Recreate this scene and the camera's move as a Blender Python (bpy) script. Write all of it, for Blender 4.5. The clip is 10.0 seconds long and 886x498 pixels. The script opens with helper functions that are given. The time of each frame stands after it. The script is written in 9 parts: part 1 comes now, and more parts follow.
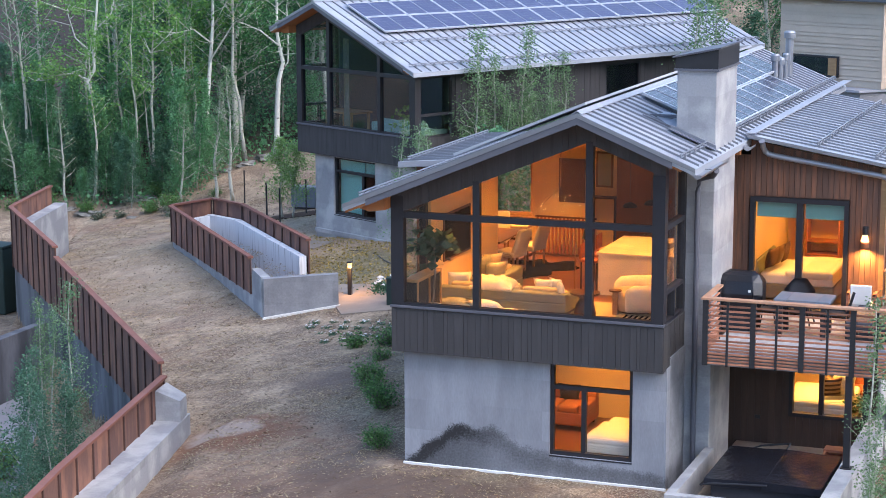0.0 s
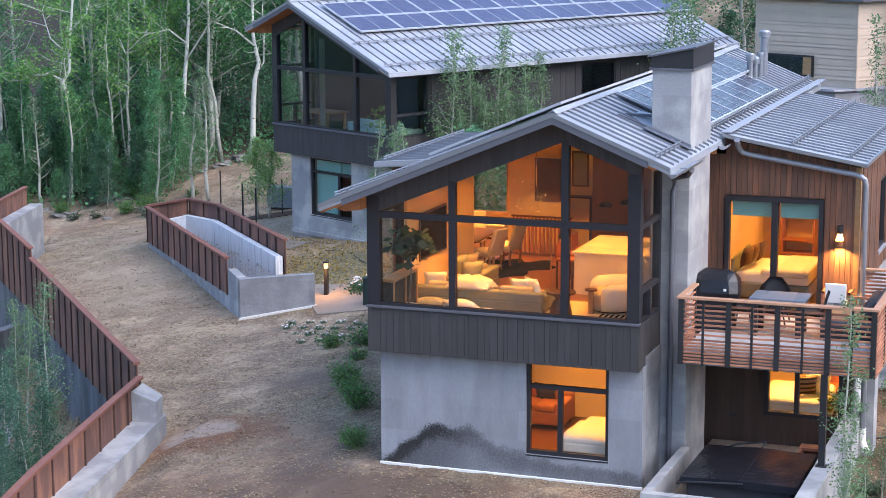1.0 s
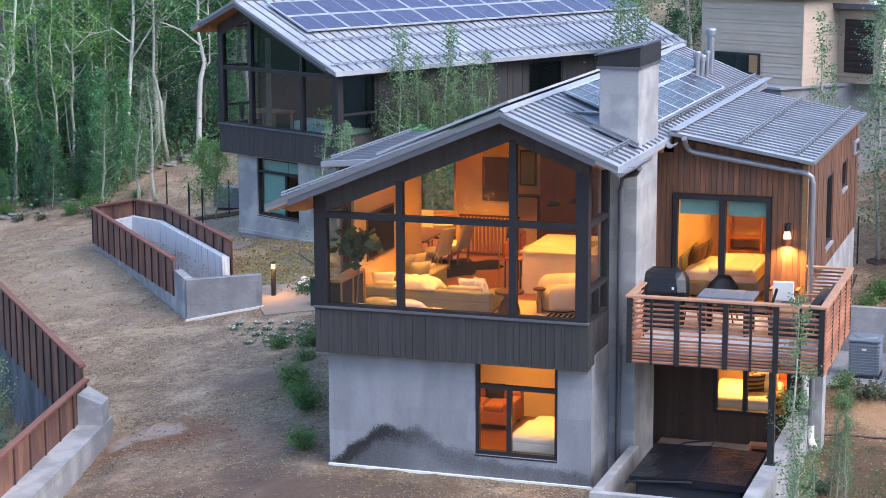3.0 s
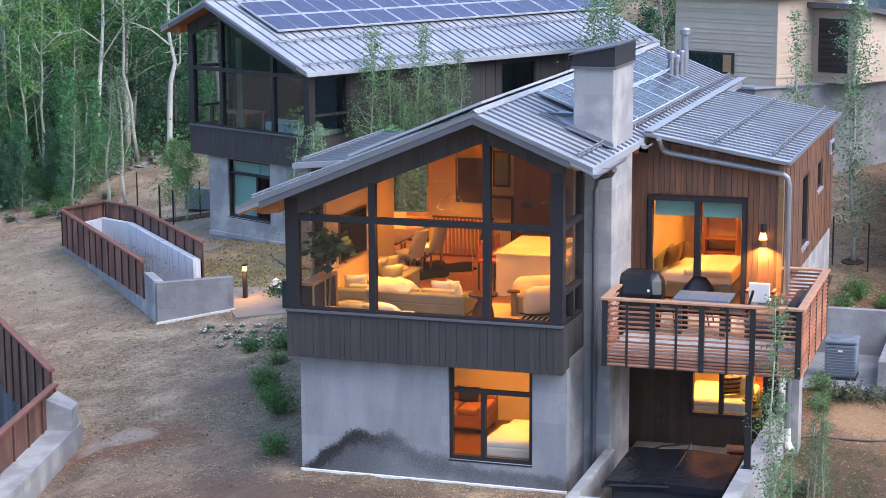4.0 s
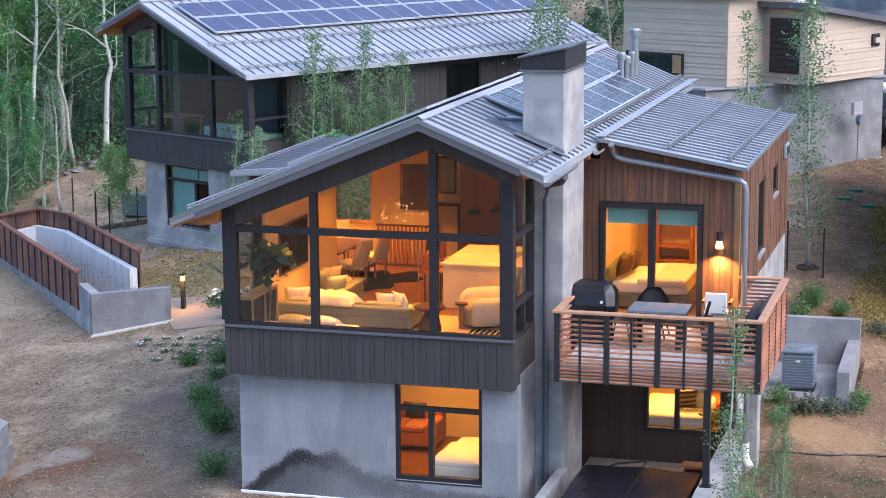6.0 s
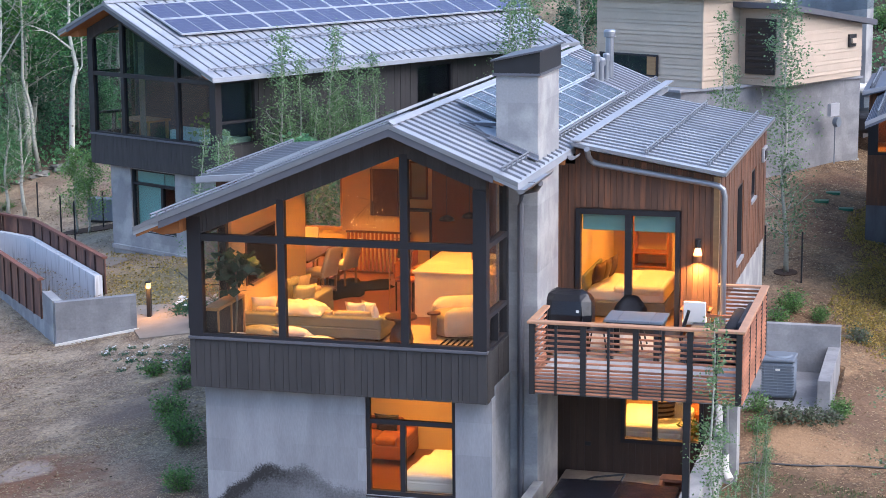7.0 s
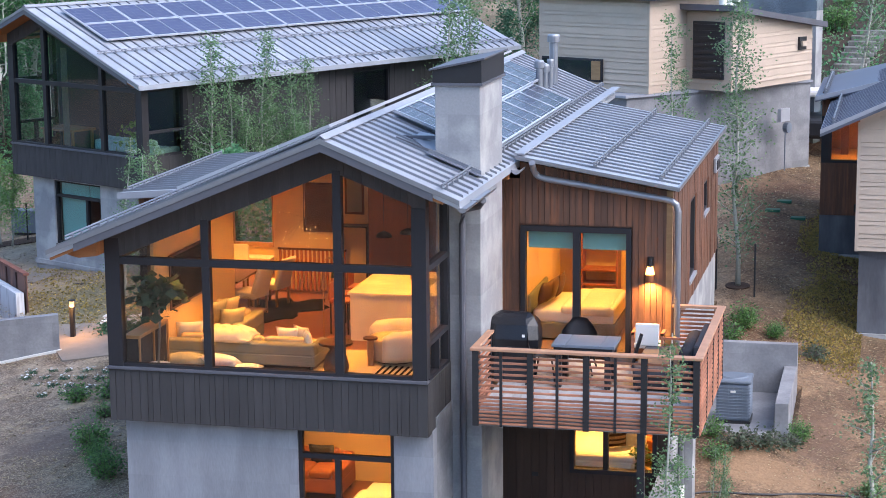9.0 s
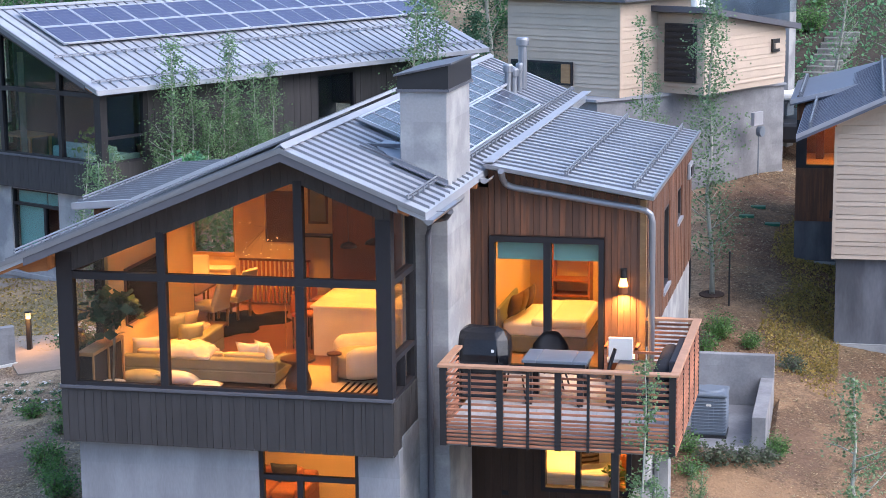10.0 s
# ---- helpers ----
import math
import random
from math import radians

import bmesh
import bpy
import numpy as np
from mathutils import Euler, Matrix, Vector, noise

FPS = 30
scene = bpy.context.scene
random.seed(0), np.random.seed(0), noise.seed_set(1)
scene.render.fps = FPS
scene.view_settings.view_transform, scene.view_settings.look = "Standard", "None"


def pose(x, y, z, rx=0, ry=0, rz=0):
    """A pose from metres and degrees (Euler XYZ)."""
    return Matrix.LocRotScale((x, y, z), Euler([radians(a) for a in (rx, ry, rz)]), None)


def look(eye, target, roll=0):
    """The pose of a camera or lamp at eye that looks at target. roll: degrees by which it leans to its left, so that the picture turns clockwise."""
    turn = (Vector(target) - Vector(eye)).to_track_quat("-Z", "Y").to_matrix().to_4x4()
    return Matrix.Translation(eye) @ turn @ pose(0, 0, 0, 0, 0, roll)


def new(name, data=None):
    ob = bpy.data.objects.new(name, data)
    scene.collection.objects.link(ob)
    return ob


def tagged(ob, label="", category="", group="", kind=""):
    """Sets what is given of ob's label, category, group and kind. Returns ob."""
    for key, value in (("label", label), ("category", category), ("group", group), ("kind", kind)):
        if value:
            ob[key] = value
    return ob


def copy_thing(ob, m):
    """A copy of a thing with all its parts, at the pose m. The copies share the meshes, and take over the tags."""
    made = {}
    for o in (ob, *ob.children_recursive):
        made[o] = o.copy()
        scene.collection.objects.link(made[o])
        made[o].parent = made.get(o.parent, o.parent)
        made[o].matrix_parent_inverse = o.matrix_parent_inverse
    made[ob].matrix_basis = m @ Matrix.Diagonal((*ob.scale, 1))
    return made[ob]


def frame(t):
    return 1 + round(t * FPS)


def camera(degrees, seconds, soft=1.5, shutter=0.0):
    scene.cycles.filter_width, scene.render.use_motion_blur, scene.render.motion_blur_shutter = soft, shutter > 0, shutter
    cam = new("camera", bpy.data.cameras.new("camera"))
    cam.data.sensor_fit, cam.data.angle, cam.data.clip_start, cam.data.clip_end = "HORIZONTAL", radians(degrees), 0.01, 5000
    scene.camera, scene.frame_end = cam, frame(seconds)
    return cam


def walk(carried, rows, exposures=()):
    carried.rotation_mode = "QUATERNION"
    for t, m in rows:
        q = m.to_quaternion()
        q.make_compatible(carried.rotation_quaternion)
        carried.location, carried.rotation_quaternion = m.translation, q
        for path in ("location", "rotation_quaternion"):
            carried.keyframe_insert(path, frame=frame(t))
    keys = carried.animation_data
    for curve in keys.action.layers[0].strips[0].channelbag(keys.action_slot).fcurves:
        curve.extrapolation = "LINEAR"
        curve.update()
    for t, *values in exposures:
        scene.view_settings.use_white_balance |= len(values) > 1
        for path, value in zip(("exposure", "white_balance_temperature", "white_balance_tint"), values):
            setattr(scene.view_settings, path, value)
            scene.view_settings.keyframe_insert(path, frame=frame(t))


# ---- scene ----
cam = camera(25.9, 10.0, soft=0.65)
PATH = [
    (0, (14.202, -34.395, 11.095), (1.937, -2.227, 4.789), -0.17),
    (0.5, (14.212, -34.385, 11.093), (2.135, -2.145, 4.788), -0.20),
    (1, (14.227, -34.402, 11.093), (2.353, -2.088, 4.785), -0.21),
    (1.5, (14.238, -34.417, 11.093), (2.576, -2.026, 4.780), -0.22),
    (2, (14.236, -34.405, 11.091), (2.795, -1.936, 4.773), -0.23),
    (2.5, (14.217, -34.350, 11.087), (3.003, -1.804, 4.763), -0.24),
    (3, (14.178, -34.241, 11.081), (3.195, -1.618, 4.750), -0.25),
    (3.5, (14.117, -34.074, 11.072), (3.370, -1.373, 4.735), -0.27),
    (4, (14.036, -33.845, 11.061), (3.526, -1.068, 4.719), -0.28),
    (4.5, (13.937, -33.556, 11.049), (3.667, -0.705, 4.701), -0.30),
    (5, (13.821, -33.213, 11.036), (3.794, -0.288, 4.682), -0.33),
    (5.5, (13.694, -32.822, 11.022), (3.911, 0.176, 4.664), -0.35),
    (6, (13.558, -32.390, 11.009), (4.023, 0.680, 4.646), -0.37),
    (6.5, (13.417, -31.924, 10.997), (4.133, 1.216, 4.630), -0.40),
    (7, (13.277, -31.433, 10.986), (4.247, 1.776, 4.614), -0.42),
    (7.5, (13.138, -30.922, 10.977), (4.367, 2.355, 4.601), -0.44),
    (8, (13.006, -30.396, 10.968), (4.496, 2.948, 4.589), -0.46),
    (8.5, (12.880, -29.857, 10.959), (4.636, 3.555, 4.578), -0.48),
    (9, (12.761, -29.301, 10.950), (4.786, 4.175, 4.567), -0.50),
    (9.5, (12.647, -28.723, 10.937), (4.944, 4.818, 4.556), -0.52),
    (10, (12.535, -28.111, 10.917), (5.106, 5.492, 4.543), -0.55),
]
walk(cam, [(t, look(eye, target, roll)) for t, eye, target, roll in PATH], [(0.0, 1.80, 6450, 14), (5.0, 1.78, 6450, 14), (10.0, 1.77, 6450, 14)])

# ---- light: clear dusk, sun gone, soft light from the open sky ----
world = bpy.data.worlds.new("dusk")
scene.world = world
world.use_nodes = True
wn = world.node_tree
sky = wn.nodes.new("ShaderNodeTexSky")
sky.sky_type = "NISHITA"
sky.sun_disc = False
sky.sun_elevation = radians(28)
sky.sun_rotation = radians(90)
sky.air_density, sky.dust_density, sky.ozone_density = 1.0, 1.0, 2.0
wn.nodes["Background"].inputs["Strength"].default_value = 0.15
wn.links.new(sky.outputs["Color"], wn.nodes["Background"].inputs["Color"])
sun = new("sun", bpy.data.lights.new("sun", "SUN"))
sun.data.energy, sun.data.angle, sun.data.color = 0.8, radians(40), (1.0, 0.95, 0.92)
sun.matrix_world = look((0, 0, 30), (-20, 12, 0))
WARM = (1.0, 0.40, 0.06)


def lamp(name, place, power, size=0.3, color=WARM, target=None, spread=180):
    ob = new(name, bpy.data.lights.new(name, "AREA"))
    ob.data.energy, ob.data.shape, ob.data.size, ob.data.color = power, "DISK", size, color
    ob.data.spread = radians(spread)
    ob.matrix_world = look(place, target or (place[0], place[1] + 0.001, place[2] - 1))
    return ob


# ---- materials ----
def material(name, color, rough=0.6, metal=0.0, vary=0.25, scale=3.0, fine=40.0, bump=0.15, second=None, stretch=(1, 1, 1), island=0.0, spec=0.5, mix=(0.45, 0.62), joints=0.0):
    """A base colour with two scales of noise, fine relief and, where pieces repeat, a shade of each piece's own."""
    m = bpy.data.materials.new(name)
    m.use_nodes = True
    t = m.node_tree
    b = t.nodes["Principled BSDF"]
    b.inputs["Roughness"].default_value, b.inputs["Metallic"].default_value = rough, metal
    b.inputs["Specular IOR Level"].default_value = spec
    co = t.nodes.new("ShaderNodeTexCoord")
    mp = t.nodes.new("ShaderNodeMapping")
    mp.inputs["Scale"].default_value = stretch
    t.links.new(co.outputs["Object"], mp.inputs["Vector"])
    big, small = t.nodes.new("ShaderNodeTexNoise"), t.nodes.new("ShaderNodeTexNoise")
    big.inputs["Scale"].default_value, small.inputs["Scale"].default_value = scale, fine
    big.inputs["Detail"].default_value, small.inputs["Detail"].default_value = 5, 3
    for n in (big, small):
        t.links.new(mp.outputs["Vector"], n.inputs["Vector"])
    ramp = t.nodes.new("ShaderNodeValToRGB")
    other = second or tuple(c * (1 - vary) for c in color)
    ramp.color_ramp.elements[0].position, ramp.color_ramp.elements[1].position = mix
    ramp.color_ramp.elements[0].color, ramp.color_ramp.elements[1].color = (*other, 1), (*color, 1)
    t.links.new(big.outputs["Fac"], ramp.inputs["Fac"])
    hsv = t.nodes.new("ShaderNodeHueSaturation")
    t.links.new(ramp.outputs["Color"], hsv.inputs["Color"])
    rng = t.nodes.new("ShaderNodeMapRange")
    rng.inputs["To Min"].default_value, rng.inputs["To Max"].default_value = 1 - vary, 1 + vary
    t.links.new(small.outputs["Fac"], rng.inputs["Value"])
    value = rng.outputs["Result"]
    if island:
        info = t.nodes.new("ShaderNodeObjectInfo")
        r2 = t.nodes.new("ShaderNodeMapRange")
        r2.inputs["To Min"].default_value, r2.inputs["To Max"].default_value = 1 - island, 1 + island
        t.links.new(info.outputs["Random"], r2.inputs["Value"])
        mul = t.nodes.new("ShaderNodeMath")
        mul.operation = "MULTIPLY"
        t.links.new(value, mul.inputs[0])
        t.links.new(r2.outputs["Result"], mul.inputs[1])
        value = mul.outputs[0]
    if joints:
        # faint lines of the casting panels
        br = t.nodes.new("ShaderNodeTexBrick")
        rot = t.nodes.new("ShaderNodeMapping")
        rot.inputs["Rotation"].default_value = (radians(90), 0, 0)
        t.links.new(co.outputs["Object"], rot.inputs["Vector"])
        t.links.new(rot.outputs["Vector"], br.inputs["Vector"])
        br.offset = 0.5
        br.inputs["Scale"].default_value = 1.0
        br.inputs["Brick Width"].default_value, br.inputs["Row Height"].default_value = 1.22, 0.61
        br.inputs["Mortar Size"].default_value, br.inputs["Mortar Smooth"].default_value = 0.006, 0.6
        br.inputs["Color1"].default_value, br.inputs["Color2"].default_value, br.inputs["Mortar"].default_value = (1, 1, 1, 1), (0.84, 0.84, 0.85, 1), (joints, joints, joints, 1)
        mj = t.nodes.new("ShaderNodeMath")
        mj.operation = "MULTIPLY"
        t.links.new(value, mj.inputs[0])
        t.links.new(br.outputs["Color"], mj.inputs[1])
        value = mj.outputs[0]
    t.links.new(value, hsv.inputs["Value"])
    t.links.new(hsv.outputs["Color"], b.inputs["Base Color"])
    if bump:
        bp = t.nodes.new("ShaderNodeBump")
        bp.inputs["Strength"].default_value, bp.inputs["Distance"].default_value = bump, 0.02
        t.links.new(small.outputs["Fac"], bp.inputs["Height"])
        t.links.new(bp.outputs["Normal"], b.inputs["Normal"])
    return m


def solar_cells(name, color, spec):
    """Dark blue cells behind glass, with fine pale lines between them."""
    m = material(name, color, 0.25, vary=0.08, scale=1.5, fine=15, bump=0.0, spec=spec)
    t = m.node_tree
    b = t.nodes["Principled BSDF"]
    base = b.inputs["Base Color"].links[0].from_socket
    co, br, mx = t.nodes.new("ShaderNodeTexCoord"), t.nodes.new("ShaderNodeTexBrick"), t.nodes.new("ShaderNodeMix")
    br.offset = 0.0
    br.inputs["Scale"].default_value = 1.0
    br.inputs["Brick Width"].default_value, br.inputs["Row Height"].default_value, br.inputs["Mortar Size"].default_value = 0.16, 0.17, 0.004
    t.links.new(co.outputs["Object"], br.inputs["Vector"])
    mx.data_type = "RGBA"
    mx.inputs["B"].default_value = (0.16, 0.17, 0.22, 1)
    t.links.new(br.outputs["Fac"], mx.inputs["Factor"])
    t.links.new(base, mx.inputs["A"])
    t.links.new(mx.outputs["Result"], b.inputs["Base Color"])
    return m


def glass_pane(name, tint=(1, 1, 1), gloss=0.03):
    m = bpy.data.materials.new(name)
    m.use_nodes = True
    t = m.node_tree
    t.nodes.remove(t.nodes["Principled BSDF"])
    clear, shine, mixs, lw_, pw, ad = (t.nodes.new("ShaderNode" + k) for k in ("BsdfTransparent", "BsdfGlossy", "MixShader", "LayerWeight", "Math", "Math"))
    clear.inputs["Color"].default_value = (*tint, 1)
    shine.inputs["Roughness"].default_value = 0.01
    lw_.inputs["Blend"].default_value = 0.5
    pw.operation, ad.operation = "POWER", "MULTIPLY_ADD"
    pw.inputs[1].default_value = 4.0
    ad.inputs[1].default_value, ad.inputs[2].default_value = 0.85, gloss
    t.links.new(lw_.outputs["Facing"], pw.inputs[0])
    t.links.new(pw.outputs[0], ad.inputs[0])
    t.links.new(ad.outputs[0], mixs.inputs[0])
    t.links.new(clear.outputs[0], mixs.inputs[1])
    t.links.new(shine.outputs[0], mixs.inputs[2])
    t.links.new(mixs.outputs[0], t.nodes["Material Output"].inputs["Surface"])
    return m


def glow(name, color, strength):
    m = bpy.data.materials.new(name)
    m.use_nodes = True
    b = m.node_tree.nodes["Principled BSDF"]
    b.inputs["Base Color"].default_value = (*color, 1)
    b.inputs["Emission Color"].default_value = (*color, 1)
    b.inputs["Emission Strength"].default_value = strength
    return m


def foliage(name, color, other):
    """Leaves: a shade for each leaf, thin enough to let some light through."""
    m = bpy.data.materials.new(name)
    m.use_nodes = True
    t = m.node_tree
    b = t.nodes["Principled BSDF"]
    b.inputs["Roughness"].default_value = 0.55
    geo, ramp = t.nodes.new("ShaderNodeNewGeometry"), t.nodes.new("ShaderNodeValToRGB")
    ramp.color_ramp.elements[0].color, ramp.color_ramp.elements[1].color = (*other, 1), (*color, 1)
    t.links.new(geo.outputs["Random Per Island"], ramp.inputs["Fac"])
    t.links.new(ramp.outputs["Color"], b.inputs["Base Color"])
    tl, add = t.nodes.new("ShaderNodeBsdfTranslucent"), t.nodes.new("ShaderNodeMixShader")
    add.inputs[0].default_value = 0.45
    t.links.new(ramp.outputs["Color"], tl.inputs["Color"])
    t.links.new(b.outputs[0], add.inputs[1])
    t.links.new(tl.outputs[0], add.inputs[2])
    t.links.new(add.outputs[0], t.nodes["Material Output"].inputs["Surface"])
    return m


M = dict(
    concrete=material("concrete", (0.33, 0.33, 0.345), 0.85, vary=0.18, scale=1.6, fine=18, bump=0.2, second=(0.25, 0.25, 0.265), joints=0.86),
    concrete_light=material("concrete_light", (0.46, 0.455, 0.45), 0.85, vary=0.14, scale=1.3, fine=26, bump=0.1, second=(0.31, 0.31, 0.32), joints=0.9),
    concrete_streak=material("concrete_streak", (0.78, 0.78, 0.79), 0.85, vary=0.10, scale=2.4, fine=12, bump=0.03, second=(0.44, 0.42, 0.42), stretch=(2.6, 2.6, 0.22), mix=(0.30, 0.46)),
    charcoal=material("charcoal_board", (0.054, 0.050, 0.051), 0.75, vary=0.14, scale=2, fine=30, bump=0.1, stretch=(4, 4, 0.5), island=0.10),
    cedar=material("stained_cedar", (0.215, 0.088, 0.046), 0.7, vary=0.24, scale=2.5, fine=35, bump=0.15, second=(0.125, 0.062, 0.040), stretch=(5, 5, 0.35), island=0.16),
    redwood=material("redwood_slat", (0.46, 0.20, 0.115), 0.6, vary=0.15, scale=4, fine=40, bump=0.08, second=(0.33, 0.13, 0.075), stretch=(0.6, 0.6, 6), island=0.33),
    caprail=material("light_wood_cap", (0.52, 0.28, 0.17), 0.6, vary=0.12, scale=4, fine=40, bump=0.08, island=0.05),
    soffit=material("fir_soffit", (0.40, 0.15, 0.05), 0.6, vary=0.2, scale=3, fine=30, bump=0.06, stretch=(0.4, 5, 1)),
    black=material("black_metal", (0.022, 0.022, 0.026), 0.45, vary=0.1, scale=6, fine=60, bump=0.03),
    frame=material("bronze_window_frame", (0.018, 0.017, 0.022), 0.55, vary=0.08, scale=5, fine=50, bump=0.02),
    roof=material("standing_seam_metal", (0.44, 0.46, 0.50), 0.42, metal=0.15, vary=0.06, scale=0.8, fine=14, bump=0.02, second=(0.36, 0.38, 0.42)),
    # roof metal toned darker, painting in the shaded faces of the ribs
    seam=material("shade_toned_seam", (0.26, 0.27, 0.30), 0.35, metal=0.7, vary=0.05, scale=2, fine=20, bump=0.01),
    trim=material("pale_metal_trim", (0.34, 0.35, 0.385), 0.5, metal=0.1, vary=0.05, scale=2, fine=20, bump=0.02),
    galv=material("galvanised_rail", (0.30, 0.31, 0.34), 0.4, metal=0.6, vary=0.06, scale=3, fine=30, bump=0.0),
    fascia=material("grey_fascia", (0.13, 0.132, 0.155), 0.55, metal=0.3, vary=0.06, scale=2, fine=20, bump=0.02),
    cell=solar_cells("solar_cell", (0.022, 0.026, 0.050), 0.14),
    # bluer base colour paints the sky's reflection onto the twin's panels
    cell_sky=solar_cells("sky_tinted_solar_cell", (0.058, 0.066, 0.135), 0.3),
    silver=material("anodised_frame", (0.55, 0.56, 0.60), 0.35, metal=0.4, vary=0.04, scale=5, fine=40, bump=0.0),
    rust=material("weathering_steel", (0.29, 0.135, 0.088), 0.8, vary=0.22, scale=2.2, fine=28, bump=0.12, stretch=(1, 1, 0.3), second=(0.15, 0.075, 0.058), island=0.14),
    rust_post=material("weathering_steel_post", (0.085, 0.042, 0.034), 0.8, vary=0.2, scale=3, fine=40, bump=0.1),
    rust_cap=material("weathering_steel_cap", (0.235, 0.092, 0.065), 0.75, vary=0.15, scale=2, fine=30, bump=0.08),
    siding=material("beige_lap_siding", (0.54, 0.43, 0.335), 0.7, vary=0.06, scale=1.5, fine=20, bump=0.05, island=0.05),
    deckboard=material("grey_deck_board", (0.46, 0.445, 0.45), 0.75, vary=0.12, scale=3, fine=40, bump=0.08, island=0.08),
    plaster=material("warm_ochre_plaster", (0.74, 0.55, 0.29), 0.85, vary=0.04, scale=1, fine=30, bump=0.02),
    floorwood=material("oak_floor", (0.17, 0.062, 0.026), 0.35, vary=0.15, scale=2, fine=25, bump=0.03, stretch=(0.5, 6, 1)),
    ceilwood=material("fir_ceiling", (0.30, 0.13, 0.045), 0.55, vary=0.15, scale=2, fine=25, bump=0.03, stretch=(0.5, 6, 1)),
    oak=material("oak_furniture", (0.36, 0.21, 0.10), 0.5, vary=0.15, scale=3, fine=40, bump=0.05, stretch=(1, 1, 4)),
    walnut=material("dark_walnut", (0.10, 0.045, 0.022), 0.45, vary=0.2, scale=3, fine=40, bump=0.04, stretch=(1, 6, 1)),
    marble=material("pale_marble", (0.80, 0.76, 0.70), 0.25, vary=0.05, scale=1.5, fine=8, bump=0.0, second=(0.70, 0.66, 0.60)),
    boucle=material("cream_boucle", (0.74, 0.69, 0.60), 0.95, vary=0.1, scale=6, fine=120, bump=0.4),
    linen=material("grey_linen", (0.23, 0.24, 0.195), 0.95, vary=0.1, scale=4, fine=150, bump=0.3),
    white=material("white_linen", (0.82, 0.80, 0.76), 0.9, vary=0.05, scale=3, fine=60, bump=0.2),
    teal=material("sage_cushion", (0.36, 0.60, 0.50), 0.95, vary=0.1, scale=4, fine=100, bump=0.3),
    dark=material("dark_upholstery", (0.035, 0.035, 0.042), 0.85, vary=0.12, scale=4, fine=80, bump=0.2),
    vinyl=material("black_vinyl_cover", (0.020, 0.021, 0.028), 0.24, vary=0.2, scale=1.3, fine=9, bump=0.5),
    blind=material("teal_roller_blind", (0.24, 0.56, 0.57), 0.9, vary=0.04, scale=3, fine=90, bump=0.1),
    leather=material("tan_leather", (0.36, 0.12, 0.045), 0.5, vary=0.12, scale=4, fine=60, bump=0.1),
    hide=material("dark_hide_rug", (0.009, 0.008, 0.008), 0.95, spec=0.05, vary=0.2, scale=4, fine=80, bump=0.3),
    rug=material("woven_rug", (0.55, 0.46, 0.34), 0.95, vary=0.12, scale=3, fine=90, bump=0.3),
    bark=material("white_aspen_bark", (0.40, 0.40, 0.345), 0.85, vary=0.2, scale=6, fine=40, bump=0.2, second=(0.22, 0.20, 0.17), stretch=(1, 1, 2.2), mix=(0.32, 0.45)),
    bark_grey=material("grey_bark", (0.22, 0.20, 0.17), 0.9, vary=0.25, scale=8, fine=50, bump=0.3),
    rock=material("pale_boulder", (0.29, 0.275, 0.25), 0.9, vary=0.25, scale=2.5, fine=20, bump=0.4, second=(0.16, 0.15, 0.135)),
    asphalt=material("pale_drive", (0.30, 0.30, 0.325), 0.9, vary=0.1, scale=1, fine=60, bump=0.1),
    path=material("stone_path", (0.30, 0.25, 0.205), 0.85, vary=0.12, scale=2, fine=30, bump=0.1),
    mulch=material("bark_mulch", (0.075, 0.040, 0.026), 0.95, vary=0.3, scale=5, fine=60, bump=0.5),
    ac=material("ac_grey_steel", (0.19, 0.225, 0.275), 0.5, metal=0.2, vary=0.06, scale=4, fine=40, bump=0.03),
    green=material("dark_green_paint", (0.018, 0.038, 0.034), 0.5, vary=0.08, scale=4, fine=40, bump=0.02),
    petal=material("white_petals", (0.80, 0.80, 0.78), 0.8, vary=0.05, scale=9, fine=60, bump=0.0),
    glass=glass_pane("window_glass", (0.95, 0.93, 0.90), 0.028),
    glass_dark=glass_pane("tinted_glass", (0.78, 0.85, 0.90), 0.05),
    bulb=glow("warm_bulb", (1.0, 0.55, 0.18), 10.0),
    bulb_dim=glow("dim_lens", (1.0, 0.62, 0.28), 0.35),
    bulb_soft=glow("lit_shade", (1.0, 0.50, 0.13), 1.8),
    leaf=foliage("aspen_leaf", (0.23, 0.38, 0.18), (0.10, 0.19, 0.09)),
    leaf_dark=foliage("wood_leaf", (0.115, 0.31, 0.11), (0.035, 0.125, 0.05)),
    leaf_bright=foliage("fresh_green_leaf", (0.24, 0.47, 0.12), (0.09, 0.22, 0.06)),
    leaf_shrub=foliage("shrub_leaf", (0.14, 0.24, 0.085), (0.05, 0.105, 0.045)),
    leaf_under=foliage("undergrowth_leaf", (0.19, 0.44, 0.20), (0.07, 0.19, 0.09)),
    leaf_thicket=foliage("thicket_leaf", (0.10, 0.235, 0.135), (0.035, 0.10, 0.06)),
    leaf_staked=foliage("staked_tree_leaf", (0.27, 0.46, 0.15), (0.12, 0.24, 0.08)),
    leaf_side=foliage("side_aspen_leaf", (0.25, 0.39, 0.20), (0.09, 0.165, 0.085)),
    leaf_low=foliage("blue_green_leaf", (0.145, 0.30, 0.185), (0.055, 0.125, 0.08)),
    leaf_sage=foliage("grey_green_leaf", (0.16, 0.20, 0.13), (0.07, 0.095, 0.06)),
    leaf_bright2=foliage("fresh_shrub_leaf", (0.19, 0.37, 0.11), (0.065, 0.15, 0.05)),
    yellow_grass=foliage("yellow_grass", (0.55, 0.39, 0.11), (0.22, 0.19, 0.07)),
